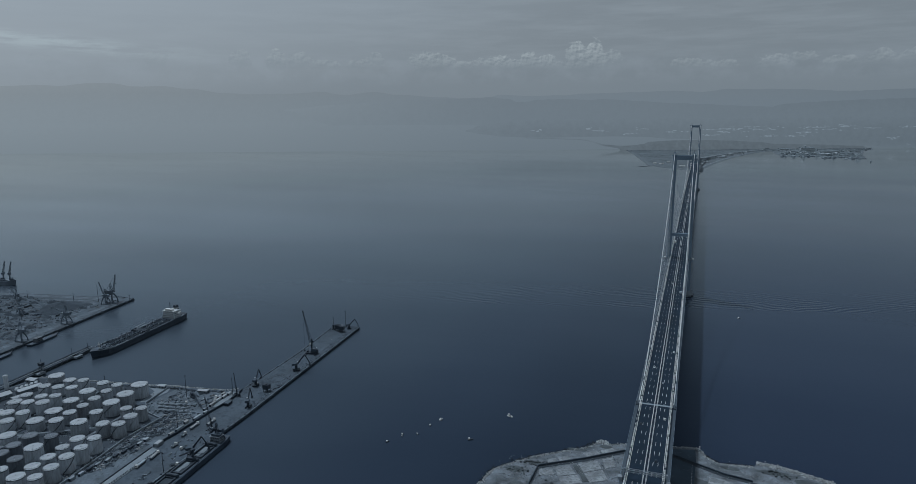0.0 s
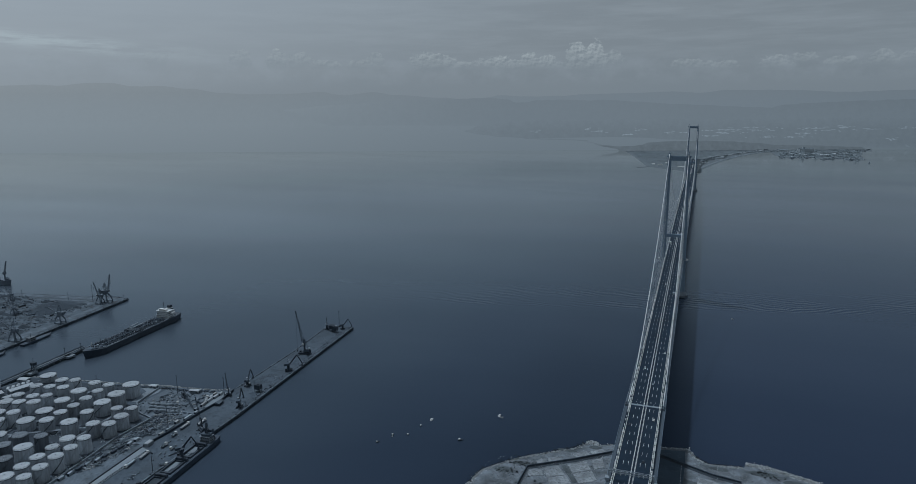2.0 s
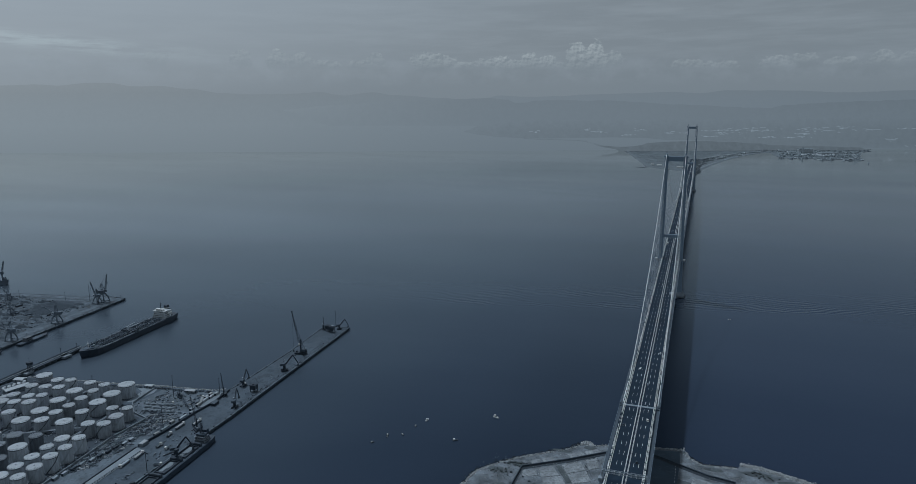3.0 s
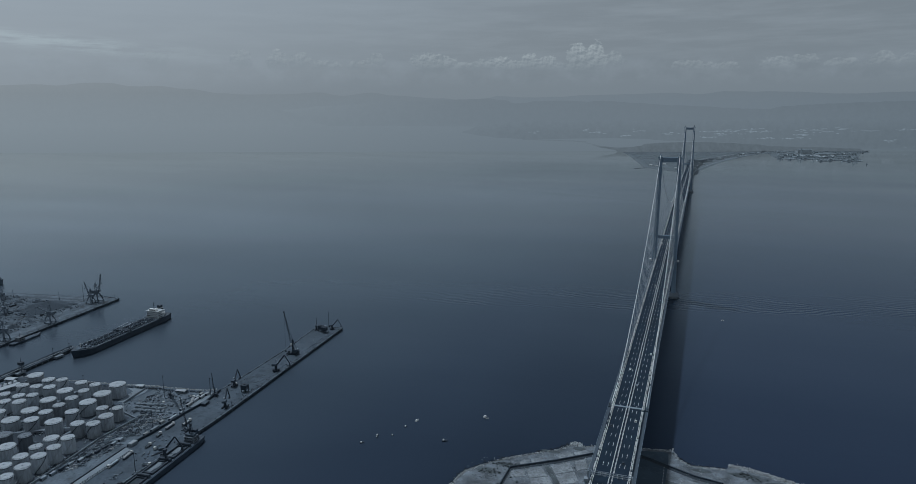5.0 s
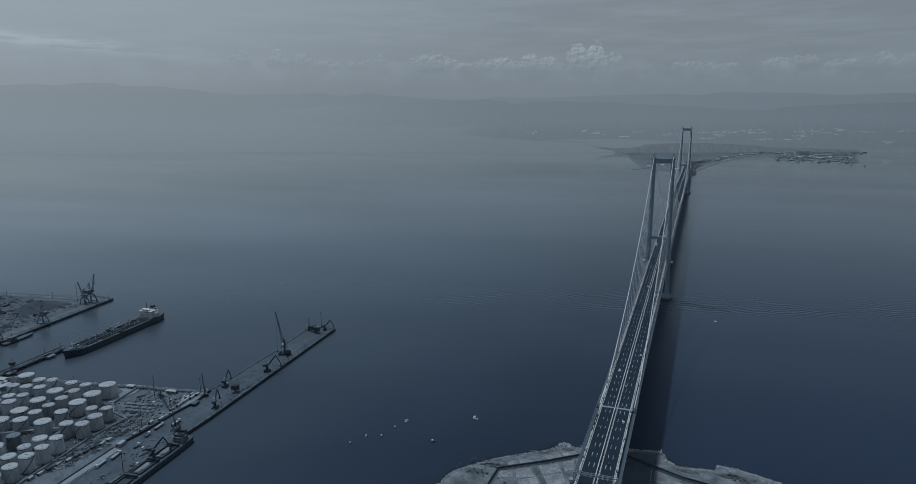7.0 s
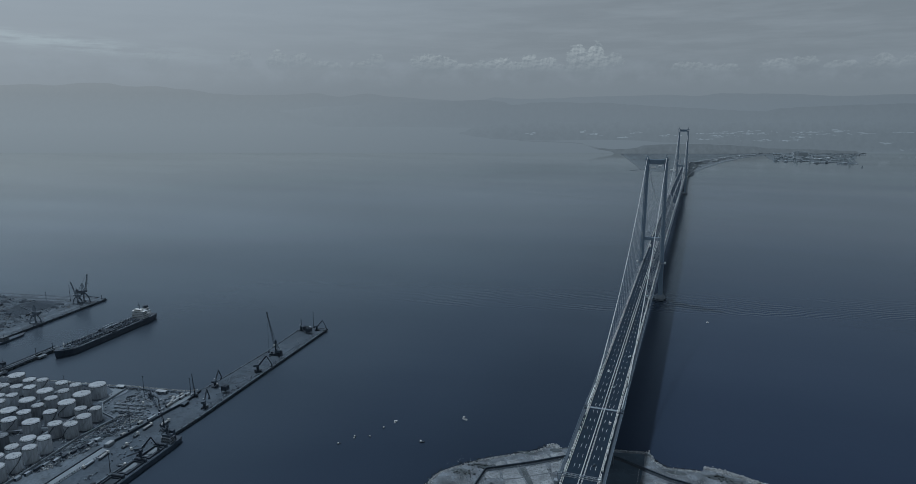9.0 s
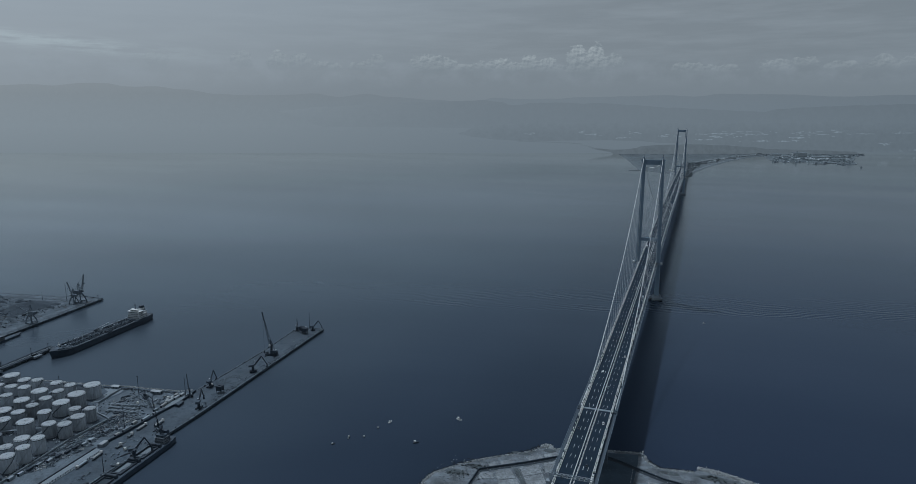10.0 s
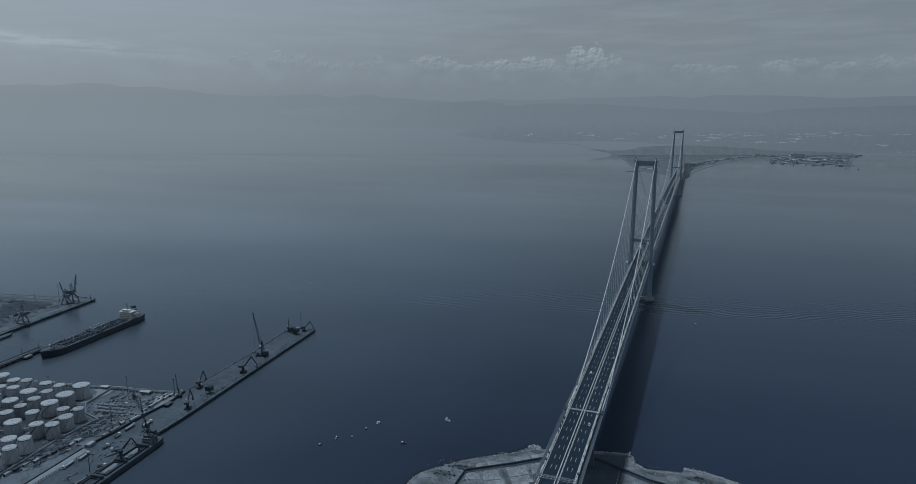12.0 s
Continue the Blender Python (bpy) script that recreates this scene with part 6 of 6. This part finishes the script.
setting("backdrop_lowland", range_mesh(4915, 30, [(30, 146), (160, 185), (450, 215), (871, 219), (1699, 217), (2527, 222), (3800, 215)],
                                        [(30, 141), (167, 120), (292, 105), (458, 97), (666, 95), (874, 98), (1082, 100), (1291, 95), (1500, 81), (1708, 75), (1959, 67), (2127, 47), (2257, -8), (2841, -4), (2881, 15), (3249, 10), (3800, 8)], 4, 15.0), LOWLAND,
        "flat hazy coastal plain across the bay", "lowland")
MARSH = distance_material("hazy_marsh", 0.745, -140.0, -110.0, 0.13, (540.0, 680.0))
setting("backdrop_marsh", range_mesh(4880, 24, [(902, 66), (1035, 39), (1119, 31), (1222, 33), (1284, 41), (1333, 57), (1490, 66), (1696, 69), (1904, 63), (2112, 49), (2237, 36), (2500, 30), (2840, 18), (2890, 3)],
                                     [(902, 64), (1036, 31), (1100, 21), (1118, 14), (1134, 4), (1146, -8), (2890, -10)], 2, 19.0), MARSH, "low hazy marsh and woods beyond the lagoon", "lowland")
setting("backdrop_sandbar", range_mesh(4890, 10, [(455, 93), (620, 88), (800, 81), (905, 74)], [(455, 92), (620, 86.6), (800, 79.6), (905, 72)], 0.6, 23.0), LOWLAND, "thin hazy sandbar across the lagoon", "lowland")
rng = random.Random(21)
# pale glowing roofs in rows: across, height, count, half spread
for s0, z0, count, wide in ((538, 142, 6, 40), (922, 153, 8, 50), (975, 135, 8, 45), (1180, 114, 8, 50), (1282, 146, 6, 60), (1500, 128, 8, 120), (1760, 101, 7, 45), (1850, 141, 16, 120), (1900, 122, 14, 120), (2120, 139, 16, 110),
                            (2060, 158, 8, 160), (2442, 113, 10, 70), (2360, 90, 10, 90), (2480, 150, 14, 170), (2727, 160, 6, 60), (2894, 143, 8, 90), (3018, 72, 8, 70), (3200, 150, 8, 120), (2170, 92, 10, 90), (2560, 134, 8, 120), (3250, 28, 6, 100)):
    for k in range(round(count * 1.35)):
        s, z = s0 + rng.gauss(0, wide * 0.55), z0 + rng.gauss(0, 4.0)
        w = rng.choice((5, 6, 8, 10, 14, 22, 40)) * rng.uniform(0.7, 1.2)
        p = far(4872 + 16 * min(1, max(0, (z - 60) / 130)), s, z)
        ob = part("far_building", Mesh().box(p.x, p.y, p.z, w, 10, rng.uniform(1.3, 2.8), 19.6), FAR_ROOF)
        tagged(ob, "long pale roof on the coastal plain, glowing like the haze", "building", "roofs on the far plain")

# far haze put into the colours: sunlit roofs darkened, shaded walls paled
FAR_SHEET = surface("hazy_roof_sheet", (0.215, 0.245, 0.265), 0.8, spread=0.25, patch=0.02)
FAR_STEEL = surface("hazy_pale_steel", (0.47, 0.50, 0.52), 0.7, spread=0.15)
# the flat peninsula at the far end of the bridge
SPIT = [(-500, 3802), (-484, 3750), (-425, 3517), (-360, 3190), (-295, 2870), (-240, 2574), (-190, 2520), (-144, 2461), (-41, 2360), (10, 2262), (29, 2258), (40, 2330), (44, 2480), (70, 2621), (100, 2780), (135, 2940), (180, 3130), (233, 3318), (346, 3650), (430, 3830), (474, 3880),
        (471, 3681), (487, 3479), (528, 3392), (637, 3491), (694, 3434), (818, 3419), (896, 3305), (930, 3330), (982, 3702), (1053, 4046), (1155, 4330), (1178, 4388)]
setting("ground_spit", Mesh().prism(wobble(SPIT, 30.0, 5.0, 8), -3.0, 0.4), LAND, "flat marshy peninsula with scrub and tracks", "ground")


def inside(outline, x, y):
    hit = False
    for (ax, ay), (bx, by) in zip(outline, outline[1:] + outline[:1]):
        if (ay > y) != (by > y) and x < (bx - ax) * (y - ay) / (by - ay) + ax:
            hit = not hit
    return hit


def woodland(outline, count, low, high, seed, bare=-0.15):
    """Scrub and trees as many small uneven clumps."""
    r = random.Random(seed)
    xs, ys = [p[0] for p in outline], [p[1] for p in outline]
    m = Mesh()
    made = 0
    while made < count:
        x, y = r.uniform(min(xs), max(xs)), r.uniform(min(ys), max(ys))
        if not inside(outline, x, y) or noise.noise((x / 130, y / 130, seed)) < bare:
            continue
        made += 1
        h, w = r.uniform(low, high), r.uniform(4, 11)
        n = 6
        ring0 = [(x + w * r.uniform(0.7, 1.1) * math.cos(2 * math.pi * k / n), y + w * r.uniform(0.7, 1.1) * math.sin(2 * math.pi * k / n), 0.7) for k in range(n)]
        ring1 = [(x + w * r.uniform(0.5, 0.9) * math.cos(2 * math.pi * k / n), y + w * r.uniform(0.5, 0.9) * math.sin(2 * math.pi * k / n), 0.7 + h * r.uniform(0.55, 0.8)) for k in range(n)]
        ring2 = [(x + w * 0.25 * math.cos(2 * math.pi * k / n), y + w * 0.25 * math.sin(2 * math.pi * k / n), 0.7 + h) for k in range(n)]
        m.loft([ring0, ring1, ring2])
    return m


def far_hall(x, y, z, length, width, height, turn, name, label, wall, roof, group=""):
    """A plain hall with a low ridge roof and a row of roof lights."""
    t = thing(name, label, "building", (x, y, z), turn, group)
    part("wall", Mesh().box(0, 0, 0, length, width, height), wall, t)
    part("roof", Mesh().loft([[(s * (length / 2 + 0.6), -width / 2 - 0.6, height), (s * (length / 2 + 0.6), width / 2 + 0.6, height), (s * (length / 2 + 0.6), 0, height + width * 0.12)] for s in (-1, 1)]), roof, t)
    part("roof_light", Mesh().box(0, 0, height + width * 0.12 - 0.3, length * 0.8, 1.6, 0.9), wall, t)


# scrub lighter than it grows: haze put into its base colour
SCRUB = surface("hazy_scrub", (0.185, 0.212, 0.228), 0.95, spread=0.25, grain=0.05, patch=0.01)
wood = part("scrub", woodland([(-455, 3740), (-400, 3500), (-270, 2860), (-200, 2580), (-60, 2440), (-20, 2700), (30, 3200), (170, 3560), (400, 3880), (460, 4040)], 2600, 0.3, 1.3, 2, -0.35), SCRUB)
tagged(wood, "scrub and low trees on the marsh, haze put into their colour", "scrub", "", "stuff")
wood = part("scrub", woodland([(260, 3640), (430, 3900), (480, 3900), (560, 3980), (980, 3860), (1040, 4060), (1130, 4290), (470, 4060)], 700, 1.5, 5, 4), SCRUB)
tagged(wood, "trees between buildings on the far shore, haze put into their colour", "scrub", "", "stuff")
VIADUCT = surface("viaduct_concrete", (0.30, 0.33, 0.35), 0.85, spread=0.12)
VIADUCT_LINE = [(0, 2501, 51.6), (8, 2630, 42), (24, 2780, 30), (46, 2960, 20), (72, 3137, 14), (132, 3355, 8), (246, 3647, 5), (400, 3935, 3)]
viaduct = thing("viaduct", "pale concrete motorway viaduct curving along the far shore", "viaduct")
for off in (-8.0, 8.0):
    part("deck", Mesh().loft([[(x + off - 4, y, z - 2.0), (x + off + 4, y, z - 2.0), (x + off + 4, y, z), (x + off - 4, y, z)] for x, y, z in VIADUCT_LINE]), VIADUCT, viaduct)
for (x0, y0, z0), (x1, y1, z1) in zip(VIADUCT_LINE, VIADUCT_LINE[1:]):
    for f in (0.2, 0.45, 0.7, 0.95):
        for off in (-8.0, 8.0):
            part("pier", Mesh().box(x0 + (x1 - x0) * f + off, y0 + (y1 - y0) * f, 0.7, 3.0, 2.4, z0 + (z1 - z0) * f - 2.6), VIADUCT, viaduct)
COAST_ROAD = surface("coast_road", (0.30, 0.33, 0.35), 0.9, spread=0.2, patch=0.01)
setting("road_far_coast", Mesh().prism([(16, 2300), (32, 2520), (58, 2660), (122, 2970), (219, 3340), (332, 3660), (327, 3662), (213, 3342), (116, 2972), (52, 2662), (26, 2522), (10, 2302)], 0.6, 1.3), COAST_ROAD, "pale coast road along the bay", "road")
rng = random.Random(8)
for k in range(60):
    f = rng.random()
    x, y = (30 + 340 * f ** 1.5 + rng.uniform(-55, -12), 2600 + 1180 * f + rng.uniform(-30, 30)) if k < 36 else (rng.uniform(400, 1040), rng.uniform(3830, 4080))
    if not inside(SPIT + [(470, 4090)], x, y):
        continue
    far_hall(x, y, 0.8, rng.uniform(12, 46), rng.uniform(8, 18), rng.uniform(3, 6), rng.uniform(0, 180), "far_building", "low building with a pale roof on the far shore", FAR_STEEL, rng.choice((FAR_STEEL, FAR_SHEET, LAND)), "buildings on the far shore")
for x, y in ((-215, 2692), (-182, 2663), (-174, 2672), (-148, 2787), (-60, 2552), (-75, 2560)):
    far_hall(x, y, 0.8, 16, 10, 4, 20, "far_building", "small white hut at the tip of the peninsula", CABIN, CABIN, "huts on the peninsula")
groyne = setting("groyne", Mesh().prism([(-285, 2492), (-232, 2548), (-228, 2542), (-281, 2486)], -2, 0.9), LAND, "short stone groyne off the peninsula", "groyne")

# the shipyard across the bay
# steel paled by the haze across the bay, put into its base colour
YARD_STEEL = surface("hazy_grey_steel", (0.50, 0.545, 0.575), 0.75, spread=0.2)
rng = random.Random(77)
for k in range(34):
    f = rng.random()
    x, y = 520 + 420 * f + rng.uniform(-15, 15), 3620 - 60 * f + rng.uniform(-110, 150)
    far_hall(x, y, 0.8, rng.uniform(20, 60), rng.uniform(14, 30), rng.uniform(5, 12), rng.choice((62, 66, 156)), "shipyard_hall", "grey shipyard hall across the bay", YARD_STEEL, rng.choice((FAR_SHEET, FAR_SHEET, FAR_SHEET, FAR_STEEL)), "shipyard halls")
for x, y, long, height, turn in ((561, 4000, 70, 8, 15), (806, 3812, 130, 9, 15), (690, 3900, 90, 26, 15), (600, 3800, 50, 10, 15)):
    far_hall(x, y, 0.8, long, 40, height, turn, "shipyard_hall", "long pale shipyard hall across the bay", FAR_STEEL, FAR_SHEET, "shipyard halls")
chimney = thing("shipyard_stack", "hazy grey boxy stack among shipyard halls", "stack", (656, 3726, 0.8))
part("shaft", Mesh().box(0, 0, 0, 9, 9, 44), YARD_STEEL, chimney)
part("head", Mesh().box(0, 0, 44, 11, 11, 3), YARD_STEEL, chimney)
for x, y, turn, long in ((505, 3410, 62, 60), (560, 3380, 64, 90), (655, 3440, 20, 80), (723, 3304, 15, 60), (913, 3103, 70, 34), (880, 3330, 20, 120), (1103, 4177, 10, 60), (790, 3390, 15, 90)):
    coaster(x, y, turn, long, "hazy grey ship afloat off the shipyard", YARD_STEEL)
for x, y, k in ((500, 3520, 0.9), (530, 3560, 1.0), (620, 3540, 1.2), (700, 3500, 1.0), (790, 3500, 1.1), (850, 3470, 1.0), (900, 3400, 1.2), (930, 3480, 1.1), (950, 3600, 1.0)):
    portal_crane(x, y, 0.8, 60, 40 + 50 * k, 55, k, YARD_STEEL, "tall hazy shipyard crane")

# ---- headland under the bridge ----
rng = random.Random(31)


def stones(points, width, count, low, high, seed, base=0.2, rise=1.6):
    """Loose shore stones strewn along a line."""
    r = random.Random(seed)
    m = Mesh()
    lengths = [math.dist(a, b) for a, b in zip(points, points[1:])]
    for _ in range(count):
        d = r.random() * sum(lengths)
        k = 0
        while d > lengths[k] and k < len(lengths) - 1:
            d -= lengths[k]
            k += 1
        f = d / lengths[k]
        off = r.gauss(0, width * 0.45)
        dx, dy = (points[k + 1][0] - points[k][0]) / lengths[k], (points[k + 1][1] - points[k][1]) / lengths[k]
        x, y = points[k][0] + dx * d - dy * off, points[k][1] + dy * d + dx * off
        s = r.uniform(low, high) * r.uniform(0.6, 1.0)
        z = base + rise * max(0.0, 1 - abs(off) / width) * r.random()
        n = 5
        a0 = r.uniform(0, 6.28)
        low_ring = [(x + s * r.uniform(0.7, 1.1) * math.cos(a0 + 2 * math.pi * i / n), y + s * r.uniform(0.7, 1.1) * math.sin(a0 + 2 * math.pi * i / n), z - 0.5 * s) for i in range(n)]
        top_ring = [(x + s * r.uniform(0.35, 0.75) * math.cos(a0 + 2 * math.pi * i / n), y + s * r.uniform(0.35, 0.75) * math.sin(a0 + 2 * math.pi * i / n), z + s * r.uniform(0.4, 0.8)) for i in range(n)]
        m.loft([low_ring, top_ring])
    return m


SHORE_STONE = surface("shore_stone", (0.47, 0.49, 0.50), 0.92, spread=0.35, grain=0.6, patch=0.15, stain=(0.10, 0.10, 0.09), stain_at=0.5)
for name, line, width, count, low, high, seed, base in (
        ("shore_stones", HEAD_SHORE[1:12], 3.2, 1500, 0.4, 1.3, 1, 0.9), ("shore_stones", HEAD_SHORE[11:16], 3.2, 700, 0.4, 1.3, 2, 0.9),
        ("breakwater_stones", [(94, -589), (113, -591), (130, -597), (156, -606), (200, -645)], 4.6, 1500, 0.6, 1.6, 3, 1.4), ("shore_stones", [(-54, -597), (-48, -592), (-44, -598)], 3.5, 160, 0.8, 1.8, 4, 1.6)):
    tagged(part(name, stones(line, width, count, low, high, seed, base), SHORE_STONE), "pale loose stones along the water's edge" if name == "shore_stones" else "pale riprap stones of a short breakwater", "stones", "", "stuff")

WET_STONE = surface("wet_stone", (0.04, 0.045, 0.05), 0.6, spread=0.3, grain=0.6)
for line, seed in ((HEAD_SHORE[1:12], 21), (HEAD_SHORE[11:16], 22), ([(94, -586.5), (113, -588), (131, -594), (158, -603)], 23)):
    tagged(part("wet_stones", stones([(x * 1.01, y + 1.8) for x, y in line], 1.2, 700, 0.4, 1.1, seed, 0.05, 0.5), WET_STONE), "dark wet stones at the waterline", "stones", "", "stuff")
SHOAL = surface("shoal_stone", (0.013, 0.019, 0.027), 0.7, spread=0.4, grain=0.4, spec=0.2)
for line, seed in ((HEAD_SHORE[2:9], 31), (HEAD_SHORE[13:16], 32)):
    shoal = stones([(x - 2.2 if x < 0 else x, y + 4.0) for x, y in line], 4.2, 1700, 0.7, 1.7, seed, -0.75, 0.25)
    tagged(part("shoal_stones", shoal, SHOAL), "dark drowned stones just off the shore", "stones", "", "stuff")
PAD = surface("pale_pad", (0.345, 0.37, 0.39), 0.9, spread=0.45, grain=0.9, patch=0.10, stain=(0.15, 0.16, 0.17), stain_at=0.47)
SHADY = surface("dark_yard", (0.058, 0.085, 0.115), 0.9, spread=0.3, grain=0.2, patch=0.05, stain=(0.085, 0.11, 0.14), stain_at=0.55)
TRACK = surface("dark_track", (0.044, 0.055, 0.069), 0.9, spread=0.2, patch=0.05)
GRASS = surface("dry_grass", (0.095, 0.11, 0.118), 0.95, spread=0.35, grain=0.3, patch=0.08, bump=0.2)


def strip(name, points, width, z0, z1, material, label, category="road"):
    """A band of even width along a line."""
    left, right = [], []
    for i, p in enumerate(points):
        a, b = Vector(points[max(i - 1, 0)]), Vector(points[min(i + 1, len(points) - 1)])
        d = (b - a).normalized()
        left.append((p[0] - d.y * width / 2, p[1] + d.x * width / 2))
        right.append((p[0] + d.y * width / 2, p[1] - d.x * width / 2))
    return setting(name, Mesh().prism(left + right[::-1], z0, z1), material, label, category)


WALL_PATH = [(89, -628), (65, -623), (45, -614), (21, -602), (8, -598), (-10, -601), (-27, -609), (-61, -636), (-100, -663), (-101, -693), (-104, -760)]
strip("road_shore", WALL_PATH, 3.6, 2.0, 2.25, TRACK, "narrow dark shore road across the headland")
strip("wall_shore", [(x - 0.4, y + 2.2) for x, y in WALL_PATH], 0.7, 2.0, 4.0, QUAY, "low concrete wall along the shore road", "wall")
strip("road_coal_loop", [(-1060, -392), (-1000, -378), (-965, -372), (-945, -384), (-936, -410), (-925, -445), (-912, -490), (-900, -560)], 7.0, 3.0, 3.14, SCRAP_DIRT, "pale dusty road looping round the coal heap")
strip("road_branch", [(89, -628), (120, -641), (160, -668)], 3.6, 2.0, 2.24, TRACK, "narrow dark shore road across the headland")
for k, (pts, mat) in enumerate((
        ([(-95, -646), (-88, -640), (-84, -647), (-91, -655)], PAD), ([(-86, -639), (-77, -632), (-72, -638), (-82, -646)], PAD), ([(-75, -631), (-66, -624), (-61, -630), (-70, -637)], SOIL), ([(-64, -623), (-52, -613), (-47, -619), (-59, -629)], PAD),
        ([(-50, -612), (-38, -603), (-33, -608), (-45, -618)], PAD), ([(-98, -666), (-87, -660), (-83, -670), (-96, -676)], PAD), ([(-96, -678), (-83, -672), (-78, -681), (-95, -692)], SOIL), ([(-85, -658), (-73, -650), (-64, -663), (-79, -672)], PAD),
        ([(-78, -673), (-63, -664), (-56, -676), (-74, -686)], PAD), ([(-70, -648), (-66, -646), (-51, -672), (-55, -674)], GRASS), ([(-65, -645), (-49, -633), (-43, -647), (-58, -658)], PAD), ([(-57, -659), (-42, -648), (-35, -664), (-50, -674)], PAD),
        ([(-45, -629), (-36, -622), (-31, -638), (-40, -645)], PAD), ([(-39, -647), (-30, -640), (-25, -654), (-33, -662)], SOIL), ([(-72, -688), (-50, -677), (-40, -700), (-62, -712)], PAD), ([(52, -628), (64, -630), (84, -640), (66, -660), (50, -650)], PAD), ([(88, -634), (104, -642), (98, -656), (84, -646)], PAD))):
    setting("pavement_pad_%d" % (k + 1), Mesh().prism(pts, 2.0, 2.14 + 0.012 * k), mat, "cracked pale concrete pad on the headland", "pavement")
for k, (x, y, rx, ry) in enumerate(((-120, -672, 9, 5), (-105, -655, 8, 3), (-84, -690, 8, 6), (-45, -603, 7, 3), (108, -603, 14, 4), (70, -607, 9, 3), (135, -612, 12, 5), (30, -640, 18, 8), (-112, -700, 8, 9), (-70, -617, 10, 2.5))):
    outline = [(x + rx * (1 + 0.35 * noise.noise((math.cos(a) * 2 + k, math.sin(a) * 2, 0))) * math.cos(a + 0.5), y + ry * (1 + 0.35 * noise.noise((math.cos(a) * 2, math.sin(a) * 2 + k, 1))) * math.sin(a + 0.5)) for a in [2 * math.pi * i / 28 for i in range(28)]]
    setting("ground_scrub_%d" % (k + 1), Mesh().prism(outline, 1.9, 2.08 + 0.006 * k), GRASS, "patch of dry dark grass on the headland", "ground")
tagged(part("port_stones", stones([(-482, -603), (-492, -611), (-566, -622), (-595, -629), (-650, -638), (-745, -653)], 3.4, 1500, 0.5, 1.5, 41, 1.6), SHORE_STONE), "rubble stones along the port shore", "stones", "", "stuff")
tagged(part("port_rubble", stones([(-492, -618), (-566, -630), (-595, -636), (-650, -645)], 2.6, 420, 0.4, 1.6, 42, 3.0), YARD), "dark rubble and junk behind the shore", "rubble", "", "stuff")
bush = Mesh()
for _ in range(110):
    x, y = rng.choice(((-118, -674), (-104, -656), (-86, -690), (108, -603)))
    x, y = x + rng.gauss(0, 7), y + rng.gauss(0, 3)
    s = rng.uniform(0.4, 1.3)
    bush.loft([[(x + s * rng.uniform(0.6, 1.1) * math.cos(2 * math.pi * i / 6), y + s * rng.uniform(0.6, 1.1) * math.sin(2 * math.pi * i / 6), z) for i in range(6)] for z in (1.9, 2.0 + 0.6 * s, 2.1 + 1.0 * s)])
tagged(part("shrubs", bush, GRASS), "low dark shrubs among stones on the headland", "shrubs", "", "stuff")

# dark yard laid along the bridge's shadow, the blue of that shade put into its colour, with parking marks and a small
# light at its corner
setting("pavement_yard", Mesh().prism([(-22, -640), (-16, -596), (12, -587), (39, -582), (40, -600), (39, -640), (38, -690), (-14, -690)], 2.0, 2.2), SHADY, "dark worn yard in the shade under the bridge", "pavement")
marks = Mesh()
for k in range(14):
    marks.box(36.6 + 0.03 * k, -612 - 5.6 * k, 2.2, 0.3, 2.6, 0.02)
tagged(part("yard_marking", marks, PAINT), "white dashes along the edge of the yard", "marking", "", "structure")
light = thing("shore_light", "small white light post on a block at the yard corner", "light", (43.0, -581.0, 1.6))
part("block", Mesh().box(0, 0, 0, 2.6, 2.6, 1.6), CONCRETE, light)
part("post", Mesh().tube([(0, 0, 1.6), (0, 0, 4.2)], [0.5, 0.4], 8), CABIN, light)
part("lamp", Mesh().drum(0, 0, 4.2, 0.6, 0.8, 10), CABIN, light)
for line, width, count, seed, paint, name, label in (
        ([(-128, -690), (-100, -672), (-60, -648), (-30, -628)], 26.0, 900, 61, SHORE_STONE, "loose_rubble", "pale rubble strewn over the headland"),
        ([(-128, -690), (-100, -672), (-60, -648), (-30, -628)], 26.0, 450, 62, TRACK, "dark_debris", "dark debris strewn over the headland"),
        ([(46, -606), (80, -618), (140, -640), (190, -690)], 14.0, 700, 63, SHORE_STONE, "loose_rubble", "pale rubble strewn over the headland"),
        ([(46, -606), (80, -618), (140, -640), (190, -690)], 14.0, 90, 64, TRACK, "dark_debris", "dark debris strewn over the headland")):
    tagged(part(name, stones(line, width, count, 0.2, 0.6, seed, 2.05, 0.15), paint), label, "rubble", "", "stuff")
